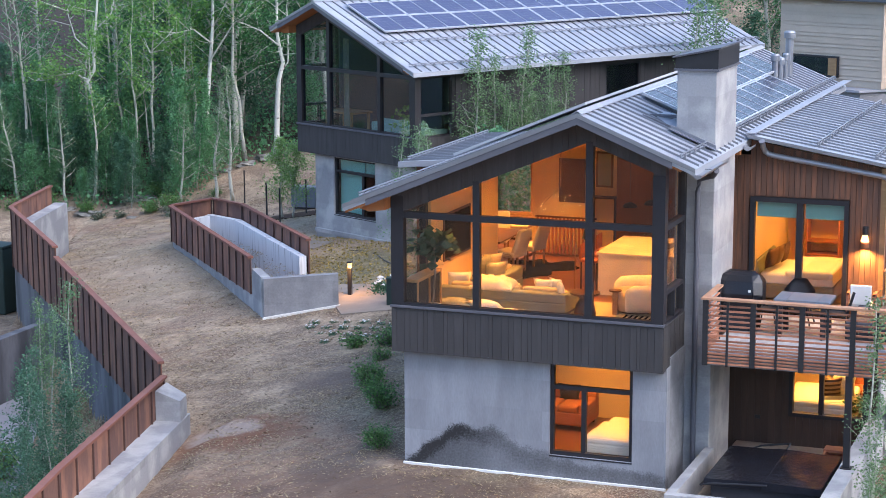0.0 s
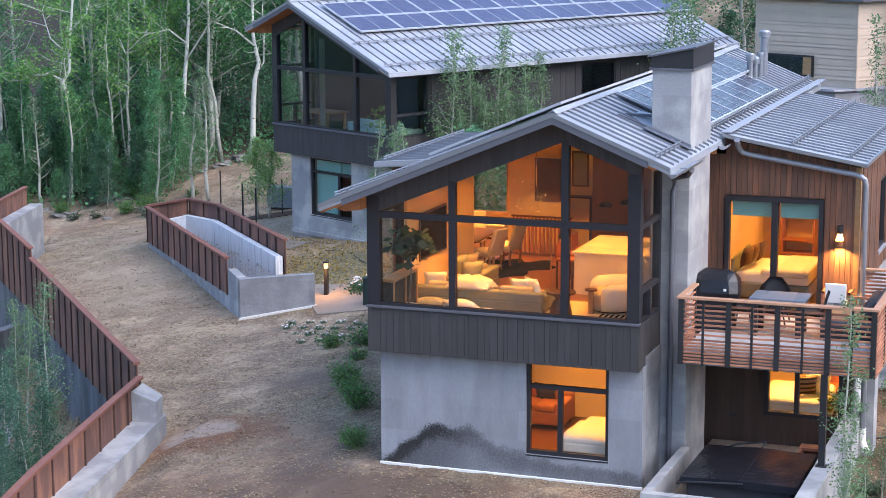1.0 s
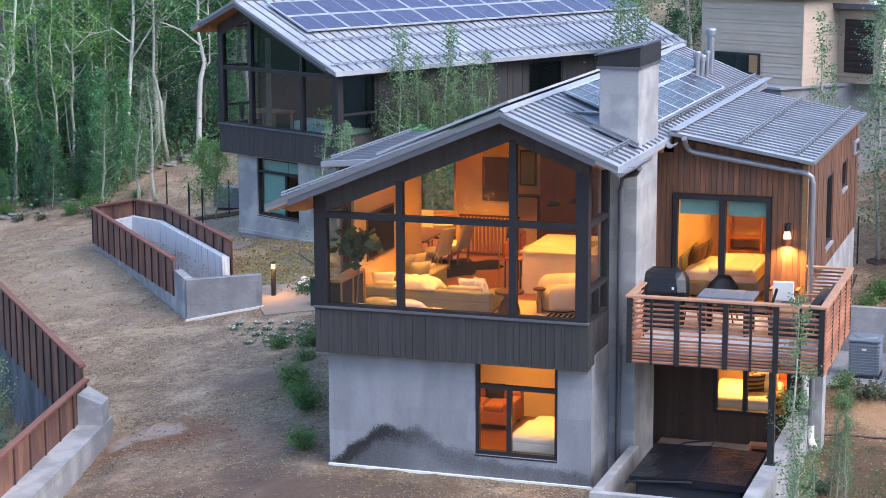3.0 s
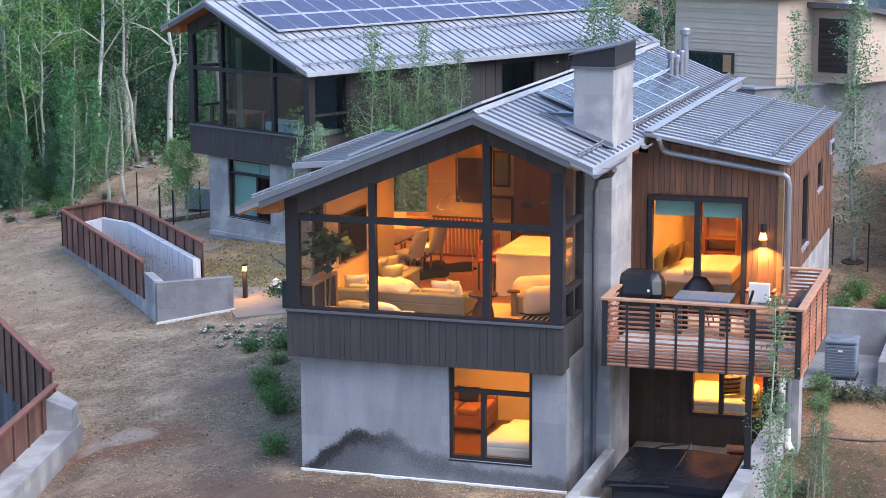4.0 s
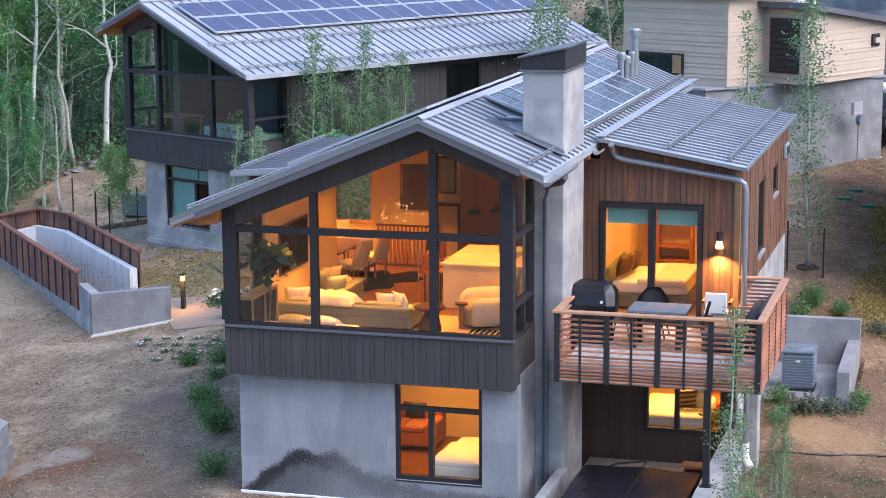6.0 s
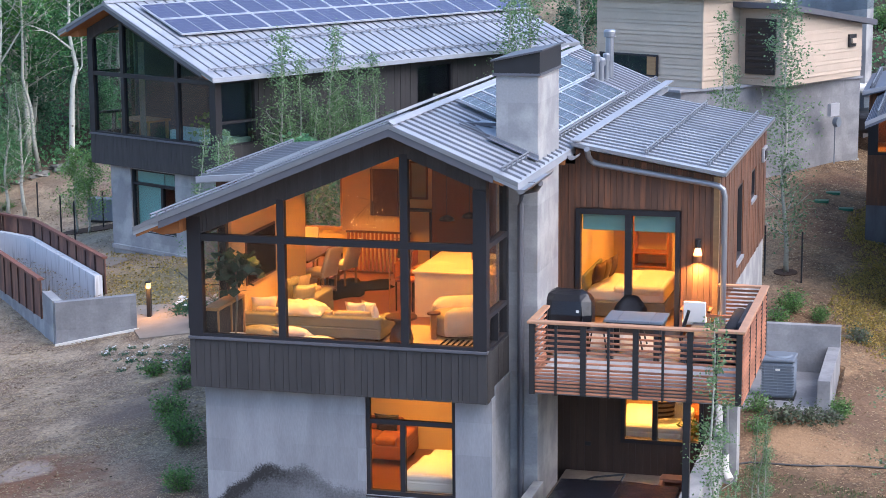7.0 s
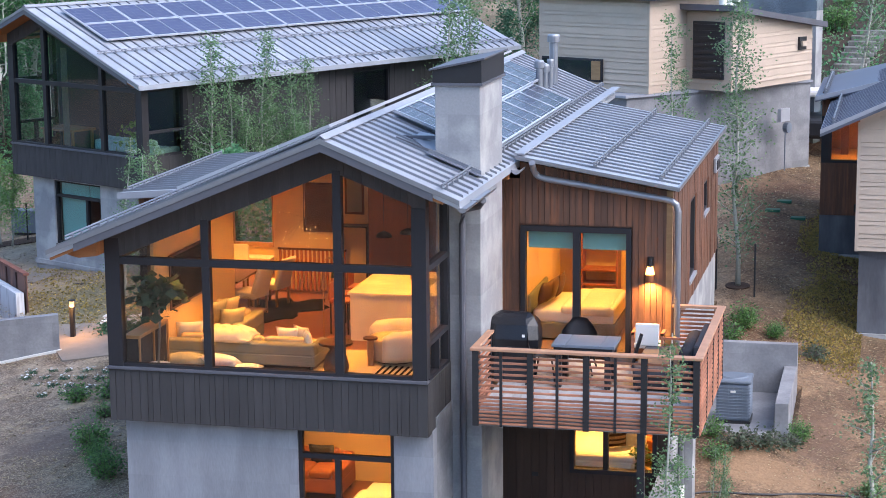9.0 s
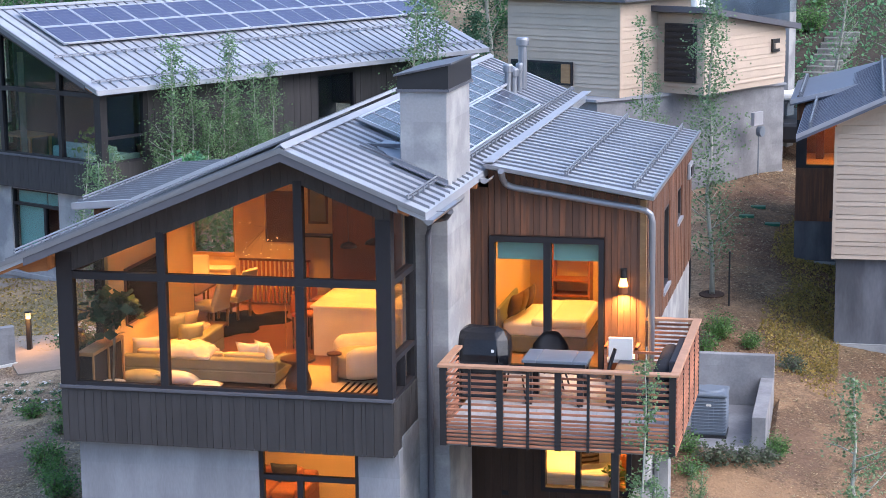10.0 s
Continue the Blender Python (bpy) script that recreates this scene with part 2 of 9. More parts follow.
    straw=foliage("dry_grass", (0.60, 0.48, 0.31), (0.24, 0.18, 0.11)),
    clod=foliage("dark_clod", (0.23, 0.165, 0.11), (0.10, 0.072, 0.05)),
)

M["pillow_brown"] = material("brown_pillow", (0.13, 0.068, 0.042), 0.95, vary=0.2, scale=9, fine=90, bump=0.3)
M["grill_cover"] = material("black_grill_cover", (0.012, 0.0125, 0.017), 0.3, vary=0.2, scale=3, fine=22, bump=0.25)
M["sage"] = material("sage_grey_cushion", (0.36, 0.37, 0.28), 0.95, vary=0.18, scale=6, fine=90, bump=0.3)
M["roof_dark"] = material("dark_metal_roof", (0.15, 0.165, 0.21), 0.45, metal=0.15, vary=0.05, scale=1.0, fine=14, bump=0.02)
M["green_lid"] = material("green_plastic_lid", (0.02, 0.15, 0.085), 0.5, vary=0.08, scale=4, fine=40, bump=0.02)
M["bark_white"] = material("chalk_white_bark", (0.52, 0.52, 0.47), 0.85, vary=0.2, scale=5, fine=30, bump=0.2, second=(0.16, 0.14, 0.12), stretch=(1, 1, 2.0), mix=(0.30, 0.40))
# dark blue-grey stands in for the dimness of the twin's unlit rooms
M["dim_wall"] = material("unlit_room_wall", (0.085, 0.105, 0.135), 0.8, vary=0.1, scale=1, fine=30, bump=0.02)
M["paving"] = material("tan_paving", (0.42, 0.33, 0.25), 0.6, vary=0.15, scale=2, fine=20, bump=0.08, second=(0.30, 0.23, 0.18))
M["cover"] = material("black_cover_cloth", (0.026, 0.027, 0.034), 0.5, vary=0.25, scale=5, fine=30, bump=0.5)
M["oat"] = material("oatmeal_cushion", (0.52, 0.43, 0.31), 0.95, vary=0.12, scale=5, fine=100, bump=0.3)
M["brown_board"] = material("brown_stained_board", (0.075, 0.046, 0.034), 0.75, vary=0.16, scale=2, fine=30, bump=0.1, stretch=(4, 4, 0.5), island=0.12)
# stained concrete, toned darker for the shade on the outer retaining walls
M["concrete_dark"] = material("dark_streaked_concrete", (0.17, 0.175, 0.195), 0.85, vary=0.16, scale=1.2, fine=22, bump=0.12, second=(0.085, 0.088, 0.10), stretch=(1, 1, 0.3))
M["leaf_fig"] = foliage("fig_leaf", (0.07, 0.15, 0.11), (0.025, 0.06, 0.045))
M["leather_wood"] = material("reddish_wood_panel", (0.17, 0.058, 0.022), 0.45, vary=0.15, scale=2, fine=25, bump=0.03, stretch=(5, 5, 0.4))


# ---- helpers ----
def mesh(name, verts, faces):
    me = bpy.data.meshes.new(name)
    me.from_pydata(verts, [], faces)
    me.update()
    return me


def part(name, bm, mat, parent=None, label="", at=None, smooth=False):
    """One mesh object, from a bmesh or a mesh, under a thing or a part."""
    if isinstance(bm, bmesh.types.BMesh):
        bmesh.ops.recalc_face_normals(bm, faces=bm.faces)
        me = bpy.data.meshes.new(name)
        bm.to_mesh(me)
        bm.free()
    else:
        me = bm
    if smooth:
        me.shade_smooth()
    if not me.materials:
        me.materials.append(M[mat])
    ob = new(name, me)
    if parent:
        ob.parent = parent
    if at:
        ob.location = at
    if label:
        ob["label"] = label
    return ob


def thing(name, at, label, category, turn=0.0, group="", kind=""):
    ob = new(name)
    ob.empty_display_size = 0.2
    ob.matrix_world = pose(*at, 0, 0, turn)
    return tagged(ob, label, category, group, kind)


def box(bm, x0, x1, y0, y1, z0, z1, bevel=0.0, segments=1):
    r = bmesh.ops.create_cube(bm, size=1)
    bmesh.ops.scale(bm, vec=(x1 - x0, y1 - y0, z1 - z0), verts=r["verts"])
    bmesh.ops.translate(bm, vec=((x0 + x1) / 2, (y0 + y1) / 2, (z0 + z1) / 2), verts=r["verts"])
    if bevel:
        edges = list({e for v in r["verts"] for e in v.link_edges})
        bmesh.ops.bevel(bm, geom=edges, offset=bevel, segments=segments, affect="EDGES", profile=0.5)
    return bm


def boxes(*rows, bevel=0.0, segments=1):
    bm = bmesh.new()
    for r in rows:
        box(bm, *r, bevel=bevel, segments=segments)
    return bm


def prism(points, z0, z1):
    """An upright prism over a plan; z0 and z1 are heights or functions of x, y."""
    lo = z0 if callable(z0) else (lambda x, y: z0)
    hi = z1 if callable(z1) else (lambda x, y: z1)
    n = len(points)
    verts = [(x, y, lo(x, y)) for x, y in points] + [(x, y, hi(x, y)) for x, y in points]
    faces = [tuple(range(n))[::-1], tuple(range(n, 2 * n))] + [(i, (i + 1) % n, n + (i + 1) % n, n + i) for i in range(n)]
    bm = bmesh.new()
    vs = [bm.verts.new(v) for v in verts]
    for f in faces:
        bm.faces.new([vs[i] for i in f])
    return bm


def slab_y(points, y0, y1, bm=None):
    """A flat shape in x, z, given thickness along y."""
    bm = bm or bmesh.new()
    n = len(points)
    vs = [bm.verts.new((x, y, z)) for y in (y0, y1) for x, z in points]
    bm.faces.new(vs[:n][::-1])
    bm.faces.new(vs[n:])
    for i in range(n):
        bm.faces.new((vs[i], vs[(i + 1) % n], vs[n + (i + 1) % n], vs[n + i]))
    return bm


def tube(bm, points, radius, sides=8, taper=None):
    """A round bar along points; taper: the radius at each."""
    rings = []
    pts = [Vector(p) for p in points]
    for i, p in enumerate(pts):
        d = (pts[min(i + 1, len(pts) - 1)] - pts[max(i - 1, 0)]).normalized()
        a = d.cross(Vector((0, 0, 1)) if abs(d.z) < 0.9 else Vector((1, 0, 0))).normalized()
        b = d.cross(a)
        r = taper[i] if taper else radius
        rings.append([bm.verts.new(p + (a * math.cos(k * 2 * math.pi / sides) + b * math.sin(k * 2 * math.pi / sides)) * r) for k in range(sides)])
    for u, v in zip(rings, rings[1:]):
        for k in range(sides):
            bm.faces.new((u[k], u[(k + 1) % sides], v[(k + 1) % sides], v[k]))
    bm.faces.new(rings[0][::-1])
    bm.faces.new(rings[-1])
    return bm


def blob(bm, center, radius, squash=(1, 1, 1), seed=0, rough=0.12, sub=2):
    """A soft uneven rounded body (cushions, boulders, shapes under cloth)."""
    r = bmesh.ops.create_icosphere(bm, subdivisions=sub, radius=1)
    for v in r["verts"]:
        k = 1 + rough * noise.noise(v.co * 1.7 + Vector((seed * 3.1, seed, 0)))
        v.co = Vector((v.co.x * squash[0], v.co.y * squash[1], v.co.z * squash[2])) * radius * k + Vector(center)
    return bm


def pillow(bm, cx, cy, cz, w, h, t, tilt=0.0, turn=0.0):
    """A stuffed cushion: a pinched pad, leaning by tilt and turned about the upright."""
    n = 7
    m = Matrix.Translation((cx, cy, cz)) @ Matrix.Rotation(radians(turn), 4, "Z") @ Matrix.Rotation(radians(tilt), 4, "X")
    grid = {}
    for s in (-1, 1):
        for i in range(n):
            for j in range(n):
                u, v = i / (n - 1) * 2 - 1, j / (n - 1) * 2 - 1
                k = (1 - u * u) ** 0.5 * (1 - v * v) ** 0.5
                edge = i in (0, n - 1) or j in (0, n - 1)
                if edge and s == 1:
                    grid[s, i, j] = grid[-1, i, j]
                    continue
                pin = 1 - 0.10 * (1 - abs(u)) * (abs(v) == 1) - 0.10 * (1 - abs(v)) * (abs(u) == 1)
                grid[s, i, j] = bm.verts.new(m @ Vector((u * w / 2 * pin, s * t / 2 * k, v * h / 2 * pin)))
    for s in (-1, 1):
        for i in range(n - 1):
            for j in range(n - 1):
                q = [grid[s, i, j], grid[s, i + 1, j], grid[s, i + 1, j + 1], grid[s, i, j + 1]]
                bm.faces.new(q if s == -1 else q[::-1])
    return bm


def pane(x0, x1, z0, z1, y):
    return boxes((x0, x1, y - 0.006, y + 0.006, z0, z1))


def glazed(ob):
    """Smooth-edged glass; its tint also dims the daylight that passes."""
    ob.data.shade_flat()
    return ob


def boards(parent, p, q, z0, top, pitch, mat, name="board", gap=0.007, depth=0.022, out=1, vary=0.0, seed=1):
    """Upright boards along p to q in plan, each a piece of its own; top: a height, or a function of the way along."""
    rnd = random.Random(seed)
    p, q = Vector((*p, 0)), Vector((*q, 0))
    d, length = (q - p).normalized(), (q - p).length
    nrm = Vector((d.y, -d.x, 0)) * out
    hi = top if callable(top) else (lambda s: top)
    lo = z0 if callable(z0) else (lambda s: z0)
    n = max(1, round(length / pitch))
    s = [i * length / n for i in range(n + 1)]
    for i in range(1, n):
        s[i] += rnd.uniform(-vary, vary) * length / n
    for a, b in zip(s, s[1:]):
        a, b = a + gap / 2, b - gap / 2
        if hi(a) - lo(a) < 0.02 and hi(b) - lo(b) < 0.02:
            continue
        th = depth * rnd.uniform(0.7, 1.2)
        f, g = p + d * a, p + d * b
        vs = [(*(f + nrm * o)[:2], z) for o in (0, th) for z in (lo(a), max(hi(a), lo(a) + 0.01))] + [(*(g + nrm * o)[:2], z) for o in (0, th) for z in (lo(b), max(hi(b), lo(b) + 0.01))]
        part(name, mesh(name, vs, [(0, 1, 3, 2), (4, 6, 7, 5), (2, 3, 7, 6), (0, 4, 5, 1), (1, 5, 7, 3), (0, 2, 6, 4)]), mat, parent)


def courses(parent, p, q, z0, top, pitch, mat, name="siding_board", out=1):
    """Lapped level boards along p to q in plan; top: a height, or a function of the way along."""
    p, q = Vector((*p, 0)), Vector((*q, 0))
    d, length = (q - p).normalized(), (q - p).length
    nrm = Vector((d.y, -d.x, 0)) * out
    hi = top if callable(top) else (lambda s: top)
    z, k_ = z0, 0
    while z < max(hi(0), hi(length)):
        z1 = z + (pitch * 1.3 if k_ % 2 else pitch * 0.7) - 0.012
        a, b = 0.0, length
        for k in range(60):
            if hi(a) < z1 and a < b:
                a += length / 60
            if hi(b) < z1 and b > a:
                b -= length / 60
        if b - a > 0.1:
            f, g = p + d * a, p + d * b
            vs = [(*(e + nrm * o)[:2], h) for e in (f, g) for o, h in ((0, z), (0.03, z), (0.014, z1), (0, z1))]
            part(name, mesh(name, vs, [(0, 1, 2, 3), (4, 7, 6, 5), (1, 5, 6, 2), (0, 4, 5, 1), (3, 2, 6, 7), (0, 3, 7, 4)]), mat, parent)
        z += pitch * 1.3 if k_ % 2 else pitch * 0.7
        k_ += 1


# ---- the lie of the land ----
FENCE = [(-22.9, 23.9), (-21.6, 19.4), (-16.2, 13.5), (-6.9, 3.05), (-5.27, -4.0), (-3.9, -9.0)]


def smooth(a, b, v):
    k = np.clip((v - a) / (b - a), 0, 1)
    return k * k * (3 - 2 * k)


def outside(x, y):
    """How far a place lies beyond the fence, on the low side (negative: on the yard's side)."""
    best = np.full(np.shape(x), 1e9)
    side = np.zeros(np.shape(x))
    for (ax, ay), (bx, by) in zip([(-40.0, 60.0)] + FENCE, FENCE + [(-2.0, -40.0)]):
        dx, dy = bx - ax, by - ay
        k = np.clip(((x - ax) * dx + (y - ay) * dy) / (dx * dx + dy * dy), 0, 1)
        dist = np.hypot(x - ax - k * dx, y - ay - k * dy)
        s = np.sign(dy * (x - ax) - dx * (y - ay))
        side = np.where(dist < best, s, side)
        best = np.minimum(best, dist)
    return best * side


def ground_height(x, y):
    x, y = np.asarray(x, float), np.asarray(y, float)
    left = -0.13 + 0.12 * np.clip(x, -26, 0) + 0.06 * np.minimum(y, 26)
    left = np.minimum(left, 0.35)
    right = -0.72 + 0.13 * np.clip(y, -6, 34) - 0.16 * np.clip(x - 9.5, 0, 8)
    z = left + (right - left) * smooth(5.8, 7.2, x)
    z = z + np.maximum(0, y - 30 + 0.12 * (x + 18)) * 0.22 * smooth(-6, -14, x)
    z = z + np.maximum(0, y - 33) * 0.34 * smooth(0, 6, x)
    z = z + np.maximum(0, y - 40) * 0.25 * smooth(-14, -6, x) * smooth(6, 0, x)
    z = z + 0.5 * np.exp(-((x + 8.5) ** 2 + (y - 24) ** 2) / 55.0)
    o = outside(x, y)
    low = -3.3 + 0.02 * (y - 5)
    z = z + (low - z) * smooth(-0.28, -0.05, o) * smooth(33, 25, y)
    z = z - 0.27 * smooth(-1.7, -0.75, o) * smooth(-0.05, -0.3, o) * smooth(4.2, 3.0, y)
    z = z + 0.26 * np.exp(-((x - 9.9) ** 2 / 1.6 + (y - 7.2) ** 2 / 0.7))
    # level ground under the houses and the patio
    z = np.where((x > 0.5) & (x < 8.7) & (y > 0.6) & (y < 15.5), -0.7, z)
    z = np.where((x > 5.9) & (x < 8.95) & (y > -3.2) & (y < 4.5), -0.45, z)
    z = np.where((x > 8.8) & (x < 10.75) & (y > 7.9) & (y < 11.2), 0.1, z)
    return z


def gh(x, y):
    return float(ground_height(x, y))


def soil(name):
    """Dry trodden soil and straw with green and bare patches."""
    m = material(name, (0.40, 0.30, 0.205), 0.95, vary=0.95, scale=0.9, fine=13, bump=1.0, second=(0.18, 0.125, 0.085))
    t = m.node_tree
    b = t.nodes["Principled BSDF"]
    base = b.inputs["Base Color"].links[0].from_socket
    co = t.nodes.new("ShaderNodeTexCoord")
    last = base
    for scale, lo, hi, col, amount in ((0.16, 0.52, 0.66, (0.115, 0.125, 0.055), 0.55), (2.6, 0.55, 0.68, (0.33, 0.25, 0.16), 0.6), (0.3, 0.52, 0.68, (0.20, 0.095, 0.06), 0.75), (4.0, 0.48, 0.74, (0.10, 0.070, 0.052), 0.7), (9.0, 0.50, 0.66, (0.075, 0.055, 0.04), 0.5), (26.0, 0.50, 0.60, (0.52, 0.41, 0.29), 0.6)):
        n, r, mx = t.nodes.new("ShaderNodeTexNoise"), t.nodes.new("ShaderNodeMapRange"), t.nodes.new("ShaderNodeMix")
        n.inputs["Scale"].default_value, n.inputs["Detail"].default_value = scale, 6
        n.noise_dimensions = "4D"
        n.inputs["W"].default_value = scale * 7
        r.inputs["From Min"].default_value, r.inputs["From Max"].default_value, r.inputs["To Max"].default_value = lo, hi, amount
        mx.data_type = "RGBA"
        t.links.new(co.outputs["Object"], n.inputs["Vector"])
        t.links.new(n.outputs["Fac"], r.inputs["Value"])
        t.links.new(r.outputs["Result"], mx.inputs["Factor"])
        t.links.new(last, mx.inputs["A"])
        mx.inputs["B"].default_value = (*col, 1)
        last = mx.outputs["Result"]
    # a worn pale patch on reddish trodden earth in the yard
    for cx, cy, rx_, ry_, soft_, col, amount in ((-2.5, -1.0, 7.0, 5.0, 0.9, (0.20, 0.118, 0.078), 0.55), (-4.7, 2.3, 2.5, 1.7, 0.6, (0.20, 0.088, 0.045), 0.85), (-5.2, 2.7, 1.0, 0.72, 0.35, (0.42, 0.33, 0.27), 0.85), (-3.4, -1.5, 1.6, 1.2, 0.6, (0.14, 0.08, 0.052), 0.6), (-1.2, 0.1, 1.3, 1.6, 0.6, (0.085, 0.066, 0.056), 0.75), (1.2, -1.4, 5.0, 1.9, 0.55, (0.095, 0.060, 0.043), 0.85), (10.6, 6.5, 1.6, 0.7, 0.5, (0.50, 0.37, 0.245), 0.6), (11.0, 3.9, 2.8, 1.9, 0.6, (0.115, 0.09, 0.062), 0.8), (-3.9, 6.7, 1.7, 2.2, 0.7, (0.10, 0.075, 0.066), 0.65), (-8.2, 17.0, 2.6, 2.6, 0.6, (0.10, 0.11, 0.05), 0.7), (-14.0, 21.0, 9.0, 10.0, 0.9, (0.47, 0.375, 0.27), 0.55), (11.2, 8.6, 1.0, 2.0, 0.5, (0.24, 0.17, 0.13), 0.6), (-9.3, 18.5, 2.6, 2.0, 0.6, (0.13, 0.12, 0.06), 0.6)):
        mpg, ln, n, ad, r, mx = (t.nodes.new("ShaderNode" + k) for k in ("Mapping", "VectorMath", "TexNoise", "Math", "MapRange", "Mix"))
        mpg.inputs["Location"].default_value, mpg.inputs["Scale"].default_value = (-cx / rx_, -cy / ry_, 0), (1 / rx_, 1 / ry_, 0)
        ln.operation, ad.operation, mx.data_type = "LENGTH", "MULTIPLY_ADD", "RGBA"
        n.inputs["Scale"].default_value, n.inputs["Detail"].default_value = 1.6, 7
        ad.inputs[1].default_value = 1.1
        t.links.new(co.outputs["Object"], mpg.inputs["Vector"])
        t.links.new(mpg.outputs[0], ln.inputs[0])
        t.links.new(co.outputs["Object"], n.inputs["Vector"])
        t.links.new(n.outputs["Fac"], ad.inputs[0])
        t.links.new(ln.outputs["Value"], ad.inputs[2])
        r.inputs["From Min"].default_value, r.inputs["From Max"].default_value = 1.55, 1.55 - soft_
        r.inputs["To Max"].default_value = amount
        t.links.new(ad.outputs[0], r.inputs["Value"])
        t.links.new(r.outputs["Result"], mx.inputs["Factor"])
        t.links.new(last, mx.inputs["A"])
        mx.inputs["B"].default_value = (*col, 1)
        last = mx.outputs["Result"]
    # reddish soil on the slope beside the wing, darkened for shade between the houses
    sep, ax, ay, mm, mx = t.nodes.new("ShaderNodeSeparateXYZ"), t.nodes.new("ShaderNodeMapRange"), t.nodes.new("ShaderNodeMapRange"), t.nodes.new("ShaderNodeMath"), t.nodes.new("ShaderNodeMix")
    t.links.new(co.outputs["Object"], sep.inputs[0])
    for node, axis, lo, hi in ((ax, "X", 7.5, 9.2), (ay, "Y", -6.0, 4.0)):
        node.inputs["From Min"].default_value, node.inputs["From Max"].default_value = lo, hi
        t.links.new(sep.outputs[axis], node.inputs["Value"])
    mm.operation = "MULTIPLY"
    t.links.new(ax.outputs["Result"], mm.inputs[0])
    t.links.new(ay.outputs["Result"], mm.inputs[1])
    mx.data_type, mx.blend_type = "RGBA", "MULTIPLY"
    mx.inputs["B"].default_value = (0.68, 0.55, 0.45, 1)
    t.links.new(mm.outputs[0], mx.inputs["Factor"])
    t.links.new(last, mx.inputs["A"])
    last = mx.outputs["Result"]
    # dark leaf litter on the floor of the wood and of the planted slope behind
    for x0, x1, y0, y1 in ((-17.5, -20.5, 35.5, 38.5), (-23.0, -26.0, 33.0, 34.6), (2.0, 5.0, 31.5, 33.5)):
        ax, ay, mm, mx = t.nodes.new("ShaderNodeMapRange"), t.nodes.new("ShaderNodeMapRange"), t.nodes.new("ShaderNodeMath"), t.nodes.new("ShaderNodeMix")
        for node, axis, lo, hi in ((ax, "X", x0, x1), (ay, "Y", y0, y1)):
            node.inputs["From Min"].default_value, node.inputs["From Max"].default_value = lo, hi
            t.links.new(sep.outputs[axis], node.inputs["Value"])
        mm.operation, mx.data_type = "MULTIPLY", "RGBA"
        t.links.new(ax.outputs["Result"], mm.inputs[0])
        t.links.new(ay.outputs["Result"], mm.inputs[1])
        mx.inputs["B"].default_value = (0.048, 0.034, 0.024, 1)
        t.links.new(mm.outputs[0], mx.inputs["Factor"])
        t.links.new(last, mx.inputs["A"])
        last = mx.outputs["Result"]
    t.links.new(last, b.inputs["Base Color"])
    return m


M["soil"] = soil("dry_soil")
gx = np.concatenate([[-900, -400, -200, -120, -80, -60], np.arange(-48, -26, 1.0), np.arange(-26, 15, 0.28), np.arange(15, 40, 1.5), [60, 100, 200, 400, 900]])
gy = np.concatenate([[-900, -400, -200, -100, -60, -40, -25, -15], np.arange(-10, 32, 0.28), np.arange(32, 80, 1.5), [100, 150, 250, 450, 900]])
GX, GY = np.meshgrid(gx, gy)
GZ = ground_height(GX, GY)
# the sunken stair is dug out
STAIR = [(-9.0, 12.8), (-7.35, 13.72), (-10.05, 17.25), (-15.15, 23.05), (-16.75, 24.15), (-17.5, 23.2), (-9.8, 13.8)]
dug = np.zeros(GX.shape, bool)
for (ax, ay), (bx_, by_) in zip(STAIR, STAIR[1:] + STAIR[:1]):
    dug ^= ((ay > GY) != (by_ > GY)) & (GX < (bx_ - ax) * (GY - ay) / (by_ - ay + 1e-9) + ax)
GZ = np.where(dug, -2.5, GZ)
rough = np.random.default_rng(4).normal(0, 0.012, GZ.shape)
GZ = np.where(GY > 90, np.minimum(GZ, 40), GZ) + rough
nx, ny = len(gx), len(gy)
verts = np.stack([GX.ravel(), GY.ravel(), GZ.ravel()], 1)
idx = np.arange(nx * ny).reshape(ny, nx)
quads = np.stack([idx[:-1, :-1], idx[:-1, 1:], idx[1:, 1:], idx[1:, :-1]], -1).reshape(-1, 4)
ground = part("ground", mesh("ground", verts.tolist(), quads.tolist()), "soil")
tagged(ground, "dry trodden brown soil with straw and sparse grass", "ground", kind="structure")

def holed(x0, x1, z0, z1, hx0, hx1, hz0, hz1, y0, y1):
    """A wall across y with one opening through it, as one closed body."""
    bm = bmesh.new()
    rings = []
    for y in (y0, y1):
        rings.append(([bm.verts.new((x, y, z)) for x, z in ((x0, z0), (x1, z0), (x1, z1), (x0, z1))], [bm.verts.new((x, y, z)) for x, z in ((hx0, hz0), (hx1, hz0), (hx1, hz1), (hx0, hz1))]))
    for o, i in rings:
        for k in range(4):
            bm.faces.new((o[k], o[(k + 1) % 4], i[(k + 1) % 4], i[k]))
    for r in (0, 1):
        for k in range(4):
            bm.faces.new((rings[0][r][k], rings[0][r][(k + 1) % 4], rings[1][r][(k + 1) % 4], rings[1][r][k]))
    return bm


def bars(name, rows, mat, parent, label="", piece="frame_bar"):
    """A frame: its first bar is the part, the others are pieces under it."""
    f = part(name, boxes(rows[0]), mat, parent, label)
    for r in rows[1:]:
        part(piece, boxes(r), mat, f)
    return f


